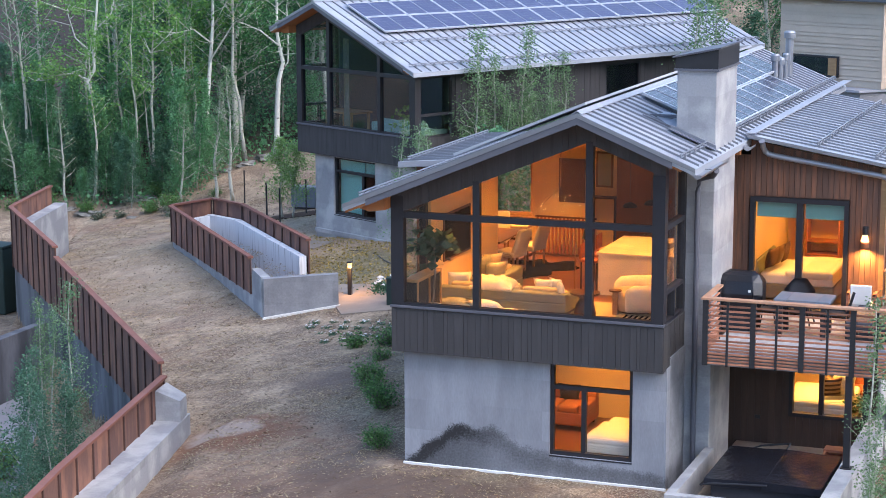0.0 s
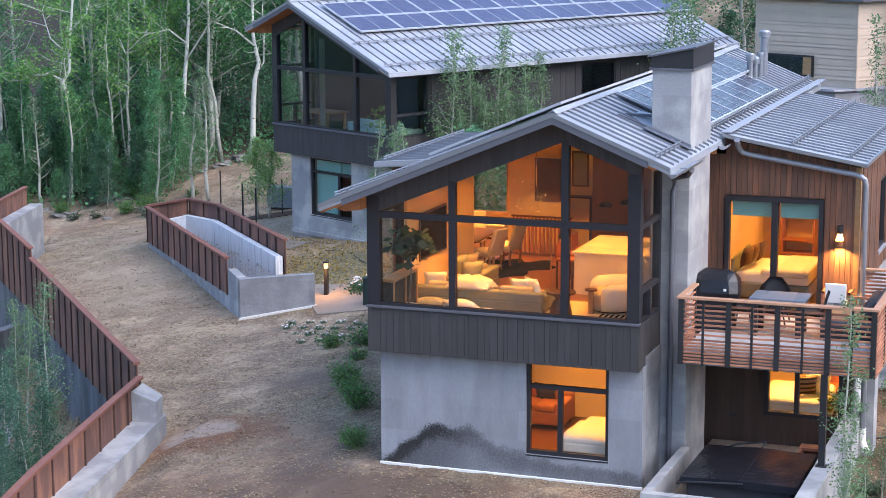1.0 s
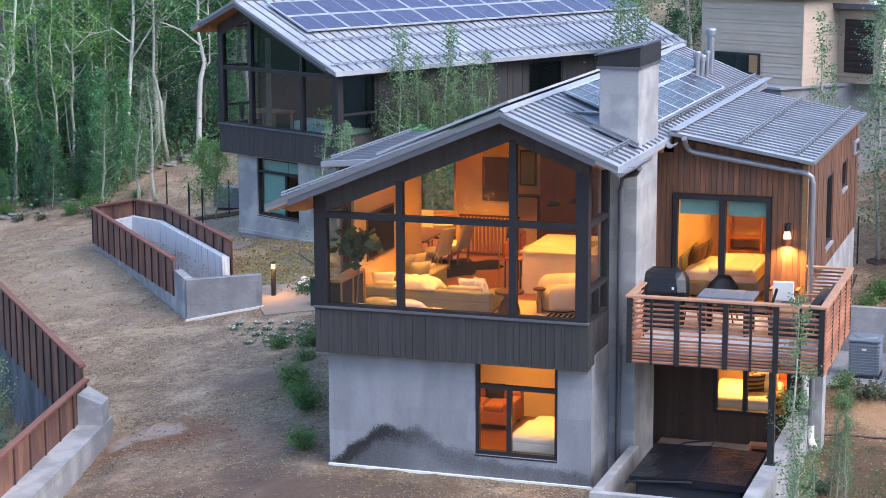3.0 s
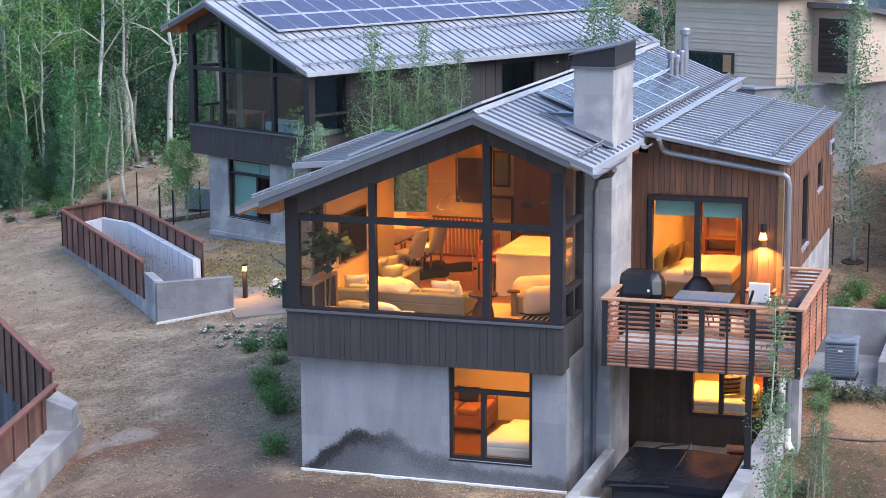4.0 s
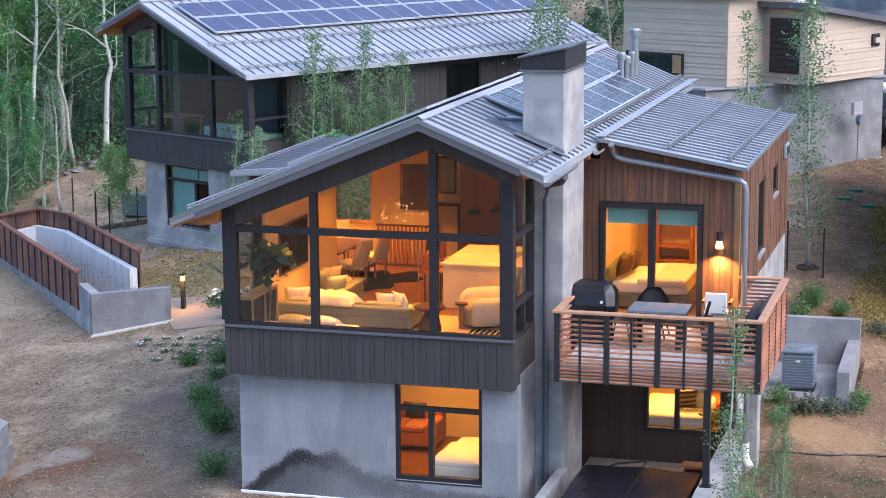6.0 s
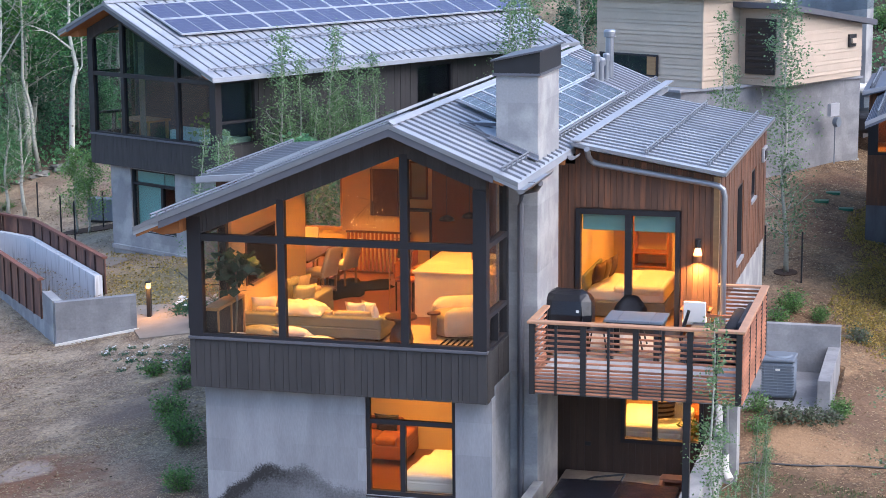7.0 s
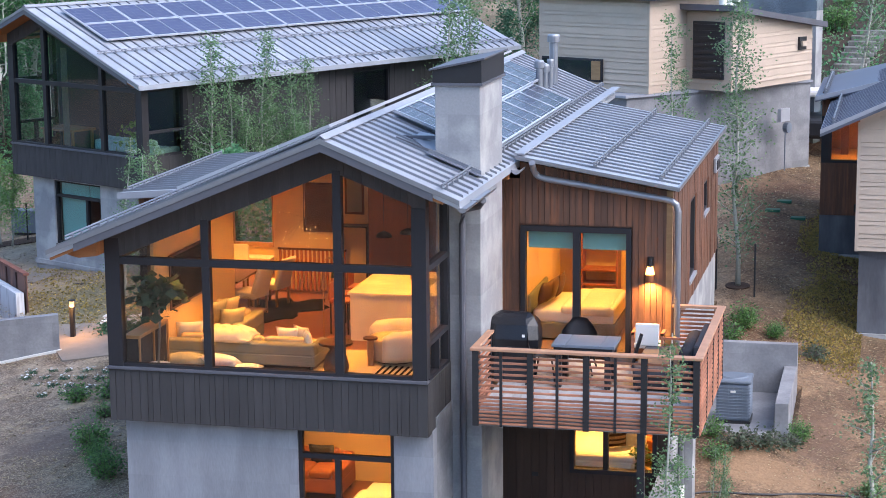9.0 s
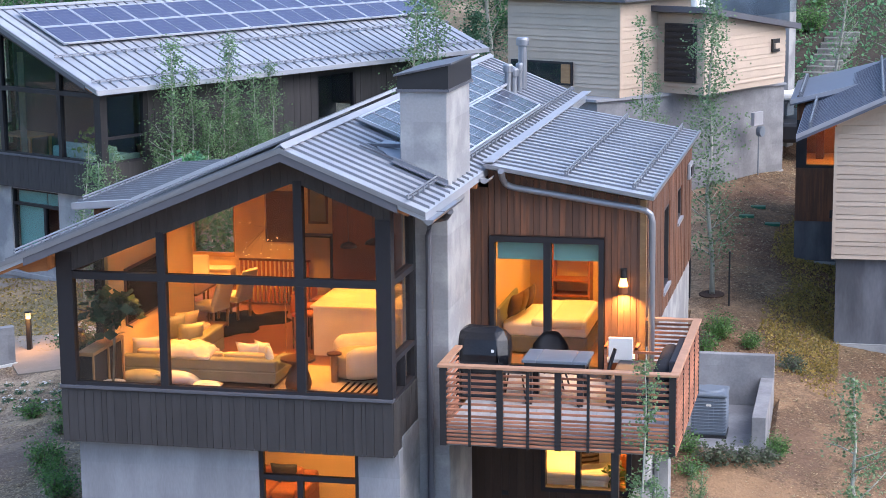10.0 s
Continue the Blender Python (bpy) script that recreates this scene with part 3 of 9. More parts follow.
# ring of wooded hills, added round the place to block low sky light
ring_n, rows_n = 96, 10
hv, hf = [], []
for j in range(rows_n):
    for i in range(ring_n):
        a_ = i * 2 * math.pi / ring_n
        rr_ = 95 + 26 * j
        top_ = 62 + 16 * math.sin(a_ * 3 + 1) + 9 * math.sin(a_ * 7)
        hv.append((math.cos(a_) * rr_, 15 + math.sin(a_) * rr_, -6 + top_ * (j / (rows_n - 1)) ** 0.9 + 2.2 * noise.noise(Vector((math.cos(a_) * 9, math.sin(a_) * 9, j)))))
for j in range(rows_n - 1):
    for i in range(ring_n):
        k = (i + 1) % ring_n
        hf.append((j * ring_n + i, j * ring_n + k, (j + 1) * ring_n + k, (j + 1) * ring_n + i))
M["hill"] = material("far_forest", (0.055, 0.095, 0.040), 0.95, vary=0.4, scale=0.25, fine=1.6, bump=1.0, second=(0.022, 0.045, 0.022))
tagged(part("backdrop", mesh("backdrop", hv, hf), "hill", smooth=True), "added ring of dark wooded hills that blocks low sky light", "hills", kind="structure")


# ---- the two gabled houses ----
W, RX, RZ, PITCH = 5.5, 3.94, 7.14, 0.41      # width, ridge, pitch
EAVE_L, EAVE_R = -0.79, 6.18                  # roof edges across
ROOF_Y0, ROOF_Y1 = -0.56, 16.1
BAND0, BAND1, MUL0, MUL1 = 2.27, 3.13, 4.92, 5.04


def roof_z(x):
    return RZ - PITCH * abs(x - RX)


def win_top(x):
    return 6.55 - 0.40 * abs(x - 3.98)


def house_shell(label, at, turn, mirror, seams):
    """Concrete below, charcoal boards and a glazed gable above, under a standing-seam roof."""
    h = thing("house", at, label, "house", turn)
    fx = (lambda x: W - x) if mirror else (lambda x: x)

    def bx(bm, x0, x1, *r, bevel=0.0):
        a, b = sorted((fx(x0), fx(x1)))
        return box(bm, a, b, *r, bevel=bevel)

    def fl(*rows):
        return [(*sorted((fx(r[0]), fx(r[1]))), *r[2:]) for r in rows]

    def sy(points, y0, y1, bm=None):
        return slab_y([(fx(x), z) for x, z in points], y0, y1, bm)

    # lower storey: concrete with one tall window
    w0, w1, s0, s1 = (1.94, 3.98, 0.31, 2.16) if mirror else (3.20, 4.86, 0.36, 2.25)
    c0, c1, cy = (0.16, 4.92, 0.25) if mirror else (0.16, 5.53, 0.25)
    LE = -0.25 if mirror else 0.0      # the twin is a little wider at its low eave
    q0, q1 = (1.38, 3.83) if mirror else (1.70, 3.96)
    lo_x, hi_x, lo_w, hi_w = *sorted((fx(c0), fx(c1))), *sorted((fx(w0), fx(w1)))
    bm = holed(lo_x, hi_x, -1.4, BAND0, lo_w, hi_w, s0, s1, cy, cy + 0.25)
    wall = part("lower_wall", bm, "concrete_front" if not mirror else "concrete_light", h, "grey cast concrete wall")
    for r in fl((c0, c0 + 0.25, cy + 0.25, 15.4, -1.4, 2.44), (c1 - 0.25, c1, cy + 0.25, 15.4, -1.4, 2.44), (c0 + 0.25, c1 - 0.25, 15.15, 15.4, -0.8, 2.44)):
        part("lower_side_wall", boxes(r), "concrete_light" if mirror else "concrete", h)
    bm = bmesh.new()
    bx(bm, c0 - 0.02, c1 + 0.02, cy - 0.05, cy - 0.003, -0.25 - 0.12 * mirror, -0.075 - 0.145 * mirror, bevel=0.01)
    part("base_flashing", bm, "concrete_light" if mirror else "white", h, "white flashing strip at the wall's foot")
    win = bars("window", fl((w0, w1, cy + 0.045, cy + 0.165, s0, s0 + 0.08), (w0, w0 + 0.07, cy + 0.05, cy + 0.16, s0 + 0.08, s1 - 0.05), (w1 - 0.07, w1, cy + 0.05, cy + 0.16, s0 + 0.08, s1 - 0.05), (w0, w1, cy + 0.045, cy + 0.165, s1 - 0.05, s1), (w0 + 0.07, w1 - 0.07, cy + 0.05, cy + 0.16, 1.68, 1.76), (w0 + 0.63, w0 + 0.72, cy + 0.05, cy + 0.16, s0 + 0.08, 1.68)), "frame", h, "dark framed window in three lights")
    for a, b, c, d in ((w0 + 0.07, w1 - 0.07, 1.76, s1 - 0.05), (w0 + 0.07, w0 + 0.63, s0 + 0.08, 1.68), (w0 + 0.72, w1 - 0.07, s0 + 0.08, 1.68)):
        p0, p1 = sorted((fx(a), fx(b)))
        glazed(part("pane", pane(p0, p1, c, d, cy + 0.11), "glass", win))
    bm = bmesh.new()
    bx(bm, w0 - 0.005, w1 + 0.005, cy - 0.012, cy + 0.04, s0 - 0.03, s0 - 0.004, bevel=0.005)
    part("sill", bm, "frame", win)

    # the boarded band under the glass, and the floor in it
    bm = bmesh.new()
    bx(bm, LE, W, 0, 0.14, BAND0, BAND1)
    bx(bm, LE, LE + 0.14, 0.14, 5.8 if not mirror else 15.4, BAND0, BAND1)
    bx(bm, W - 0.14, W, 0.14, 15.4, BAND0, BAND1)
    band = part("band_wall", bm, "charcoal", h, "charcoal boards under the glazing")
    a, b = (0, 0), (W - LE, 0)
    boards(band, a, b, BAND0 - 0.03, BAND1 - 0.01, 0.135, "charcoal", vary=0.32, gap=0.007, depth=0.013, seed=3 + mirror)
    side_len = 1.62
    if mirror:
        boards(band, (0, side_len), (0, 0), BAND0 - 0.03, BAND1 - 0.01, 0.14, "charcoal", vary=0.2, gap=0.004, depth=0.012, seed=5)
    boards(band, (W - LE, 0), (W - LE, 15.4 if mirror else side_len), BAND0 - 0.03, BAND1 - 0.01, 0.14 if not mirror else 0.3, "charcoal", vary=0.2, gap=0.004, depth=0.012, seed=6)
    bm = bmesh.new()
    bx(bm, LE + 0.14, W - 0.14, 0.14, 15.3, 2.45, 2.68)
    part("floor_slab", bm, "floorwood", h, "oak floor boards")
    # lighter grey than the frame, painting in the light the sill catches
    bm = bmesh.new()
    bx(bm, LE - 0.015, W + 0.015, -0.05, 0.10, BAND1, BAND1 + 0.05, bevel=0.006)
    part("sill", bm, "fascia", h, "metal sill under the glass, greyed for the light it catches")

    # the glazed gable
    f = bars("gable_window", fl((LE + 0.26, 5.26, 0.0, 0.14, MUL0, MUL1), (LE, LE + 0.26, -0.01, 0.16, BAND1 + 0.05, 5.36 + 0.4 * LE), (5.26, 5.5, -0.01, 0.16, BAND1 + 0.05, 6.0),
        (LE + 0.26, 5.26, 0.0, 0.14, BAND1 + 0.05, BAND1 + 0.10), (q0, q0 + 0.13, -0.006, 0.146, BAND1 + 0.1, MUL0), (q0, q0 + 0.13, -0.006, 0.146, MUL1, win_top(q0 + 0.07) + 0.05), (q1, q1 + 0.14, -0.006, 0.146, BAND1 + 0.1, MUL0), (q1, q1 + 0.14, -0.006, 0.146, MUL1, win_top(q1 + 0.07) + 0.05)), "frame", h, "dark metal gable window frame", "post")
    gl = "glass" if not mirror else "glass_dark"
    for a, b in ((LE + 0.26, q0), (q0 + 0.13, q1), (q1 + 0.14, 5.26)):
        p0, p1 = sorted((fx(a), fx(b)))
        glazed(part("pane", pane(p0, p1, BAND1 + 0.1, MUL0, 0.07), gl, f))
        glazed(part("pane", sy([(a, MUL1), (b, MUL1), (b, max(win_top(b), MUL1 + 0.02)), (a, max(win_top(a), MUL1 + 0.01))], 0.064, 0.076), gl, f))
    # boarded gable above the glass
    g = part("gable_wall", sy([(LE, 5.05), (0.26, 5.05), (3.98, 6.55), (5.26, 6.04), (5.26, 6.0), (5.5, 6.0), (5.5, roof_z(5.5) - 0.19), (RX, RZ - 0.19), (LE, roof_z(LE) - 0.19)], 0.012, 0.13), "charcoal", h, "charcoal boarded gable")
    lo = (lambda s: (win_top(fx(s)) if 0.26 < fx(s) < 5.26 else 5.05 if fx(s) <= 0.26 else 6.0) + 0.01)
    boards(g, (0, 0.012), (W - LE, 0.012), lo, lambda s: roof_z(fx(s)) - 0.2, 0.135, "charcoal", vary=0.25, gap=0.005, depth=0.010, seed=8)

    # side glazing by the front corner, then boarded side walls
    for x, o in ((5.5, 1), (LE, -1)):
        t = roof_z(x) - 0.22
        x0, x1 = (x - 0.14, x) if o > 0 else (x, x + 0.14)
        rows = [(x0, x1, 0.22, 1.5, 4.94, 5.04), (x0, x1, 0.16, 0.22, BAND1, t), (x0, x1, 1.50, 1.64, BAND1, t), (x0, x1, 0.22, 1.5, BAND1, BAND1 + 0.06), (x0, x1, 0.22, 1.5, t - 0.08, t)]
        if o > 0:
            rows += [(x0, x1, 0.22, 1.5, 3.70, 3.78), (x0, x1, 0.82, 0.88, BAND1 + 0.06, 3.70)]
        elif mirror:
            rows += [(x0, x1, 0.22, 1.5, 3.79, 3.86)]
        sw = bars("side_window", fl(*rows), "frame", h, "dark framed side window")
        xm = fx((x0 + x1) / 2)
        for c, d in ((BAND1 + 0.06, 4.94), (5.04, t - 0.08)):
            glazed(part("pane", boxes((xm - 0.006, xm + 0.006, 0.22, 1.5, c, d)), "glass", sw))
        bm = bmesh.new()
        if not mirror and o < 0:
            bx(bm, x0, x1, 11.1, 15.4, BAND1, t)
            part("side_wall", bm, "charcoal", h)
            bm = bmesh.new()
            bx(bm, x0, x1, 1.64, 5.8, BAND1, t)
        elif mirror and o < 0:
            for y0_, y1_, z0_, z1_ in ((1.64, 8.4, BAND1, t), (8.4, 10.1, BAND1, 3.3), (8.4, 10.1, 4.92, t), (10.1, 15.4, BAND1, t)):
                bx(bm, x0, x1, y0_, y1_, z0_, z1_)
            fw = bars("side_window", fl((x0, x1, 8.4, 8.47, 3.3, 4.92), (x0, x1, 10.03, 10.1, 3.3, 4.92), (x0, x1, 8.47, 10.03, 3.3, 3.37), (x0, x1, 8.47, 10.03, 4.85, 4.92)), "frame", h, "dark framed window in the long wall")
            glazed(part("pane", boxes((xm - 0.006, xm + 0.006, 8.47, 10.03, 3.37, 4.85)), "glass_dark", fw))
        else:
            bx(bm, x0, x1, 1.64, 15.4, BAND1, t)
        swall = part("side_wall", bm, "charcoal", h)
        if mirror and o < 0:
            for y0_, y1_, z0_, z1_ in ((1.64, 8.4, BAND1, t), (8.4, 10.1, BAND1, 3.3), (8.4, 10.1, 4.92, t), (10.1, 15.4, BAND1, t)):
                boards(swall, (W - LE, y0_), (W - LE, y1_), z0_, z1_, 0.24, "charcoal", gap=0.008, vary=0.2, seed=11)
    back = part("wall", sy([(0, BAND1), (5.5, BAND1), (5.5, roof_z(5.5) - 0.22), (RX, RZ - 0.2), (0, roof_z(0) - 0.2)], 15.2, 15.4), "charcoal", h)

    # roof: two thick slopes, soffit, fascia, seams, ridge cap, snow rails
    th = 0.13
    for x0, x1 in ((EAVE_L, RX), (RX, EAVE_R)):
        r = part("roof", sy([(x0, roof_z(x0)), (x1, roof_z(x1)), (x1, roof_z(x1) - th), (x0, roof_z(x0) - th)], ROOF_Y0 + 0.02, ROOF_Y1), "roof", h, "pale grey standing-seam metal roof")
        s0_, s1_ = (x0 + (0.28 if mirror else 0.04), x1) if x0 < RX else (x0, x1 - (0.04 if mirror else 0.28))
        part("soffit", sy([(s0_, roof_z(s0_) - th - 0.003), (s1_, roof_z(s1_) - th - 0.003), (s1_, roof_z(s1_) - th - 0.05), (s0_, roof_z(s0_) - th - 0.05)], ROOF_Y0 + 0.05, ROOF_Y1 - 0.05), "soffit", h, "warm fir soffit boards")
        part("fascia", sy([(x0, roof_z(x0) + 0.02), (x1, roof_z(x1) + 0.02), (x1, roof_z(x1) - 0.06), (x0, roof_z(x0) - 0.06)], ROOF_Y0 - 0.02, ROOF_Y0 + 0.018), "galv", h)
        e0, e1 = max(x0, -0.3), min(x1, 5.75)
        part("fascia", sy([(e0, roof_z(e0) - 0.062), (e1, roof_z(e1) - 0.062), (e1, roof_z(e1) - 0.19), (e0, roof_z(e0) - 0.19)], ROOF_Y0 - 0.005, ROOF_Y0 + 0.016), "fascia", h)
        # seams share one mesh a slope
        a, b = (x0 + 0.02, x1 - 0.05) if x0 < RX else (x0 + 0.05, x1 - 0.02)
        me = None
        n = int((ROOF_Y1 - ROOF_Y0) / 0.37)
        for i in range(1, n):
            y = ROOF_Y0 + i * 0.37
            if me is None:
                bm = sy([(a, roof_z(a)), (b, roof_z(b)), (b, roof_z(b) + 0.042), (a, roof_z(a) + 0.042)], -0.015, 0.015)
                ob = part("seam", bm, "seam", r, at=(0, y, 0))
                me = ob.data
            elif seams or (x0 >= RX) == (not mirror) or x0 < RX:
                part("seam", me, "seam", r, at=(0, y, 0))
        # snow rails along the eave
        for k, off in enumerate((0.30, 1.75) if mirror and x0 < RX else (0.30,)):
            e = x0 + off if x0 < RX else x1 - off
            bm = bmesh.new()
            for dz in (0.07, 0.12):
                tube(bm, [(fx(e), ROOF_Y0 + 0.1, roof_z(e) + dz), (fx(e), ROOF_Y1 - 0.1, roof_z(e) + dz)], 0.016, 6)
            y = ROOF_Y0 + 0.37
            while y < ROOF_Y1:
                bx(bm, e - 0.035, e + 0.035, y - 0.024, y + 0.024, roof_z(e) + 0.03, roof_z(e) + 0.10)
                y += 0.37
            part("snow_rail", bm, "galv", h, "galvanised snow rail")
    for xe, xw in ((-0.55, -0.012),) if not mirror else ((6.0, 5.512),):
        part("eave_return", sy([(xe, roof_z(xe) - 0.185), (xw, roof_z(xw) - 0.185), (xw, roof_z(xw) - 0.42), (xe * 0.6 + xw * 0.4, roof_z(xe) - 0.24)], -0.3, 0.1), "soffit", h, "warm wooden eave return")
    part("ridge_cap", sy([(RX - 0.09, roof_z(RX - 0.09) + 0.035), (RX, RZ + 0.06), (RX + 0.09, roof_z(RX + 0.09) + 0.035), (RX + 0.09, roof_z(RX + 0.09) + 0.047), (RX, RZ + 0.075), (RX - 0.09, roof_z(RX - 0.09) + 0.047)], ROOF_Y0, ROOF_Y1), "trim", h)
    return h, fx, bx, sy


def stained_concrete():
    """The front wall's concrete, with the dark damp mark that spreads up from its foot."""
    m = material("concrete_front", (0.345, 0.35, 0.375), 0.85, vary=0.13, scale=1.5, fine=22, bump=0.15, second=(0.285, 0.288, 0.31), stretch=(1.7, 1.7, 0.45), mix=(0.40, 0.64), joints=0.88)
    t = m.node_tree
    b = t.nodes["Principled BSDF"]
    base = b.inputs["Base Color"].links[0].from_socket
    co, sep = t.nodes.new("ShaderNodeTexCoord"), t.nodes.new("ShaderNodeSeparateXYZ")
    t.links.new(co.outputs["Object"], sep.inputs[0])
    cur = t.nodes.new("ShaderNodeFloatCurve")
    c = cur.mapping.curves[0]
    for i, (x, y) in enumerate(((0.0, -0.1), (0.05, 0.06), (0.10, 0.42), (0.18, 0.78), (0.27, 1.0), (0.36, 0.95), (0.46, 0.66), (0.60, 0.46), (0.85, 0.32), (1.0, 0.12))):
        if i < 2:
            c.points[i].location = (x, y)
        else:
            c.points.new(x, y)
    cur.mapping.update()
    rx = t.nodes.new("ShaderNodeMapRange")
    rx.inputs["From Max"].default_value = 5.5
    t.links.new(sep.outputs["X"], rx.inputs["Value"])
    t.links.new(rx.outputs["Result"], cur.inputs["Value"])
    no = t.nodes.new("ShaderNodeTexNoise")
    no.inputs["Scale"].default_value, no.inputs["Detail"].default_value, no.inputs["Roughness"].default_value = 1.6, 10, 0.66
    t.links.new(co.outputs["Object"], no.inputs["Vector"])
    m1, m2, m3 = (t.nodes.new("ShaderNodeMath") for _ in range(3))
    m1.operation, m1.inputs[1].default_value = "MULTIPLY", 0.8
    t.links.new(cur.outputs[0], m1.inputs[0])
    m2.operation = "MULTIPLY_ADD"
    m2.inputs[1].default_value = 0.6
    t.links.new(no.outputs["Fac"], m2.inputs[0])
    t.links.new(m1.outputs[0], m2.inputs[2])
    grit, m4 = t.nodes.new("ShaderNodeTexNoise"), t.nodes.new("ShaderNodeMath")
    grit.inputs["Scale"].default_value, grit.inputs["Detail"].default_value = 38, 4
    t.links.new(co.outputs["Object"], grit.inputs["Vector"])
    m4.operation = "MULTIPLY_ADD"
    m4.inputs[1].default_value = 0.26
    t.links.new(grit.outputs["Fac"], m4.inputs[0])
    t.links.new(m2.outputs[0], m4.inputs[2])
    m3.operation, m3.use_clamp = "SUBTRACT", True
    t.links.new(m4.outputs[0], m3.inputs[0])
    t.links.new(sep.outputs["Z"], m3.inputs[1])
    # darkest along its upper rim, dried paler below
    rr = t.nodes.new("ShaderNodeFloatCurve")
    rim = rr.mapping.curves[0]
    for i, (x, y) in enumerate(((0.0, 0.0), (0.36, 0.0), (0.48, 0.50), (0.58, 0.72), (0.72, 0.68), (0.9, 0.50), (1.0, 0.48))):
        if i < 2:
            rim.points[i].location = (x, y)
        else:
            rim.points.new(x, y)
    rr.mapping.update()
    t.links.new(m3.outputs[0], rr.inputs["Value"])
    mx = t.nodes.new("ShaderNodeMix")
    mx.data_type = "RGBA"
    mx.inputs["B"].default_value = (0.028, 0.026, 0.026, 1)
    dry, spk, m5, m6 = (t.nodes.new(k) for k in ("ShaderNodeMapRange", "ShaderNodeTexNoise", "ShaderNodeMath", "ShaderNodeMath"))
    dry.inputs["From Min"].default_value, dry.inputs["From Max"].default_value = 1.3, 2.3
    dry.inputs["To Min"].default_value, dry.inputs["To Max"].default_value = 1.0, 0.35
    t.links.new(sep.outputs["X"], dry.inputs["Value"])
    spk.inputs["Scale"].default_value, spk.inputs["Detail"].default_value = 24, 6
    t.links.new(co.outputs["Object"], spk.inputs["Vector"])
    t.links.new(spk.outputs["Fac"], m5.inputs[0])
    m5.operation, m5.inputs[1].default_value = "MULTIPLY_ADD", 0.9
    t.links.new(dry.outputs["Result"], m5.inputs[2])
    m6.operation, m6.use_clamp = "MULTIPLY", True
    t.links.new(rr.outputs[0], m6.inputs[0])
    t.links.new(m5.outputs[0], m6.inputs[1])
    t.links.new(m6.outputs[0], mx.inputs["Factor"])
    t.links.new(base, mx.inputs["A"])
    t.links.new(mx.outputs["Result"], b.inputs["Base Color"])
    return m


M["concrete_front"] = stained_concrete()
main, fx, bx, sy = house_shell("charcoal gabled house with lit glazing over a concrete base", (0, 0, 0), 0, False, True)

# dining nook on the far flank, under a low shed roof
def nook_z(x):
    return 5.2 + 0.08 * (x + 2.05)


r = part("side_roof", slab_y([(-2.05, nook_z(-2.05)), (0.4, nook_z(0.4)), (0.4, nook_z(0.4) - 0.12), (-2.05, nook_z(-2.05) - 0.12)], 5.45, 10.98), "roof", main, "low metal side roof")
part("fascia", slab_y([(-2.05, nook_z(-2.05) + 0.02), (0.3, nook_z(0.3) + 0.02), (0.3, nook_z(0.3) - 0.10), (-2.05, nook_z(-2.05) - 0.10)], 5.41, 5.448), "trim", main)
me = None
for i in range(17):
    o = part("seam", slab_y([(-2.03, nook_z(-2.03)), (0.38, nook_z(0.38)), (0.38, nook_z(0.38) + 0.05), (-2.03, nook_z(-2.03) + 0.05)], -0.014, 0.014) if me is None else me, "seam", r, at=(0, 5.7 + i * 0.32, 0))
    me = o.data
bm = bmesh.new()
for dz in (0.06, 0.11):
    tube(bm, [(-1.85, 5.5, nook_z(-1.85) + dz), (-1.85, 10.9, nook_z(-1.85) + dz)], 0.016, 6)
for i in range(17):
    box(bm, -1.885, -1.815, 5.68 + i * 0.32, 5.72 + i * 0.32, nook_z(-1.85), nook_z(-1.85) + 0.10)
part("snow_rail", bm, "galv", main)
for r, mt in (((-1.75, 0.0, 5.8, 5.95, 2.2, 5.12), "cedar"), ((-1.75, -1.6, 5.95, 10.95, 2.2, 5.12), "plaster"), ((-1.6, 0.0, 5.95, 10.8, 2.45, 2.68), "floorwood"), ((-1.6, 0.14, 5.95, 10.95, 5.0, 5.05), "ceilwood"), ((-1.6, -0.1, 6.1, 10.8, -0.8, 2.44), "concrete")):
    part("nook_wall" if mt != "floorwood" else "nook_floor", boxes(r), mt, main)
boards(main, (-1.75, 5.8), (0.0, 5.8), 2.45, 5.1, 0.12, "cedar", depth=0.03, seed=17)
nb = part("nook_wall", holed(-1.75, 0.14, 2.45, 5.0, -1.62, -0.62, 3.26, 4.6, 10.8, 10.95), "plaster", main)
fr = bars("window", [(-1.64, -0.60, 10.74, 10.84, 3.23, 3.32), (-1.62, -1.57, 10.76, 10.84, 3.32, 4.55), (-0.67, -0.62, 10.76, 10.84, 3.32, 4.55), (-1.62, -0.62, 10.76, 10.84, 4.55, 4.6)], "oak", main)
glazed(part("pane", pane(-1.57, -0.67, 3.32, 4.55, 10.82), "glass", fr))

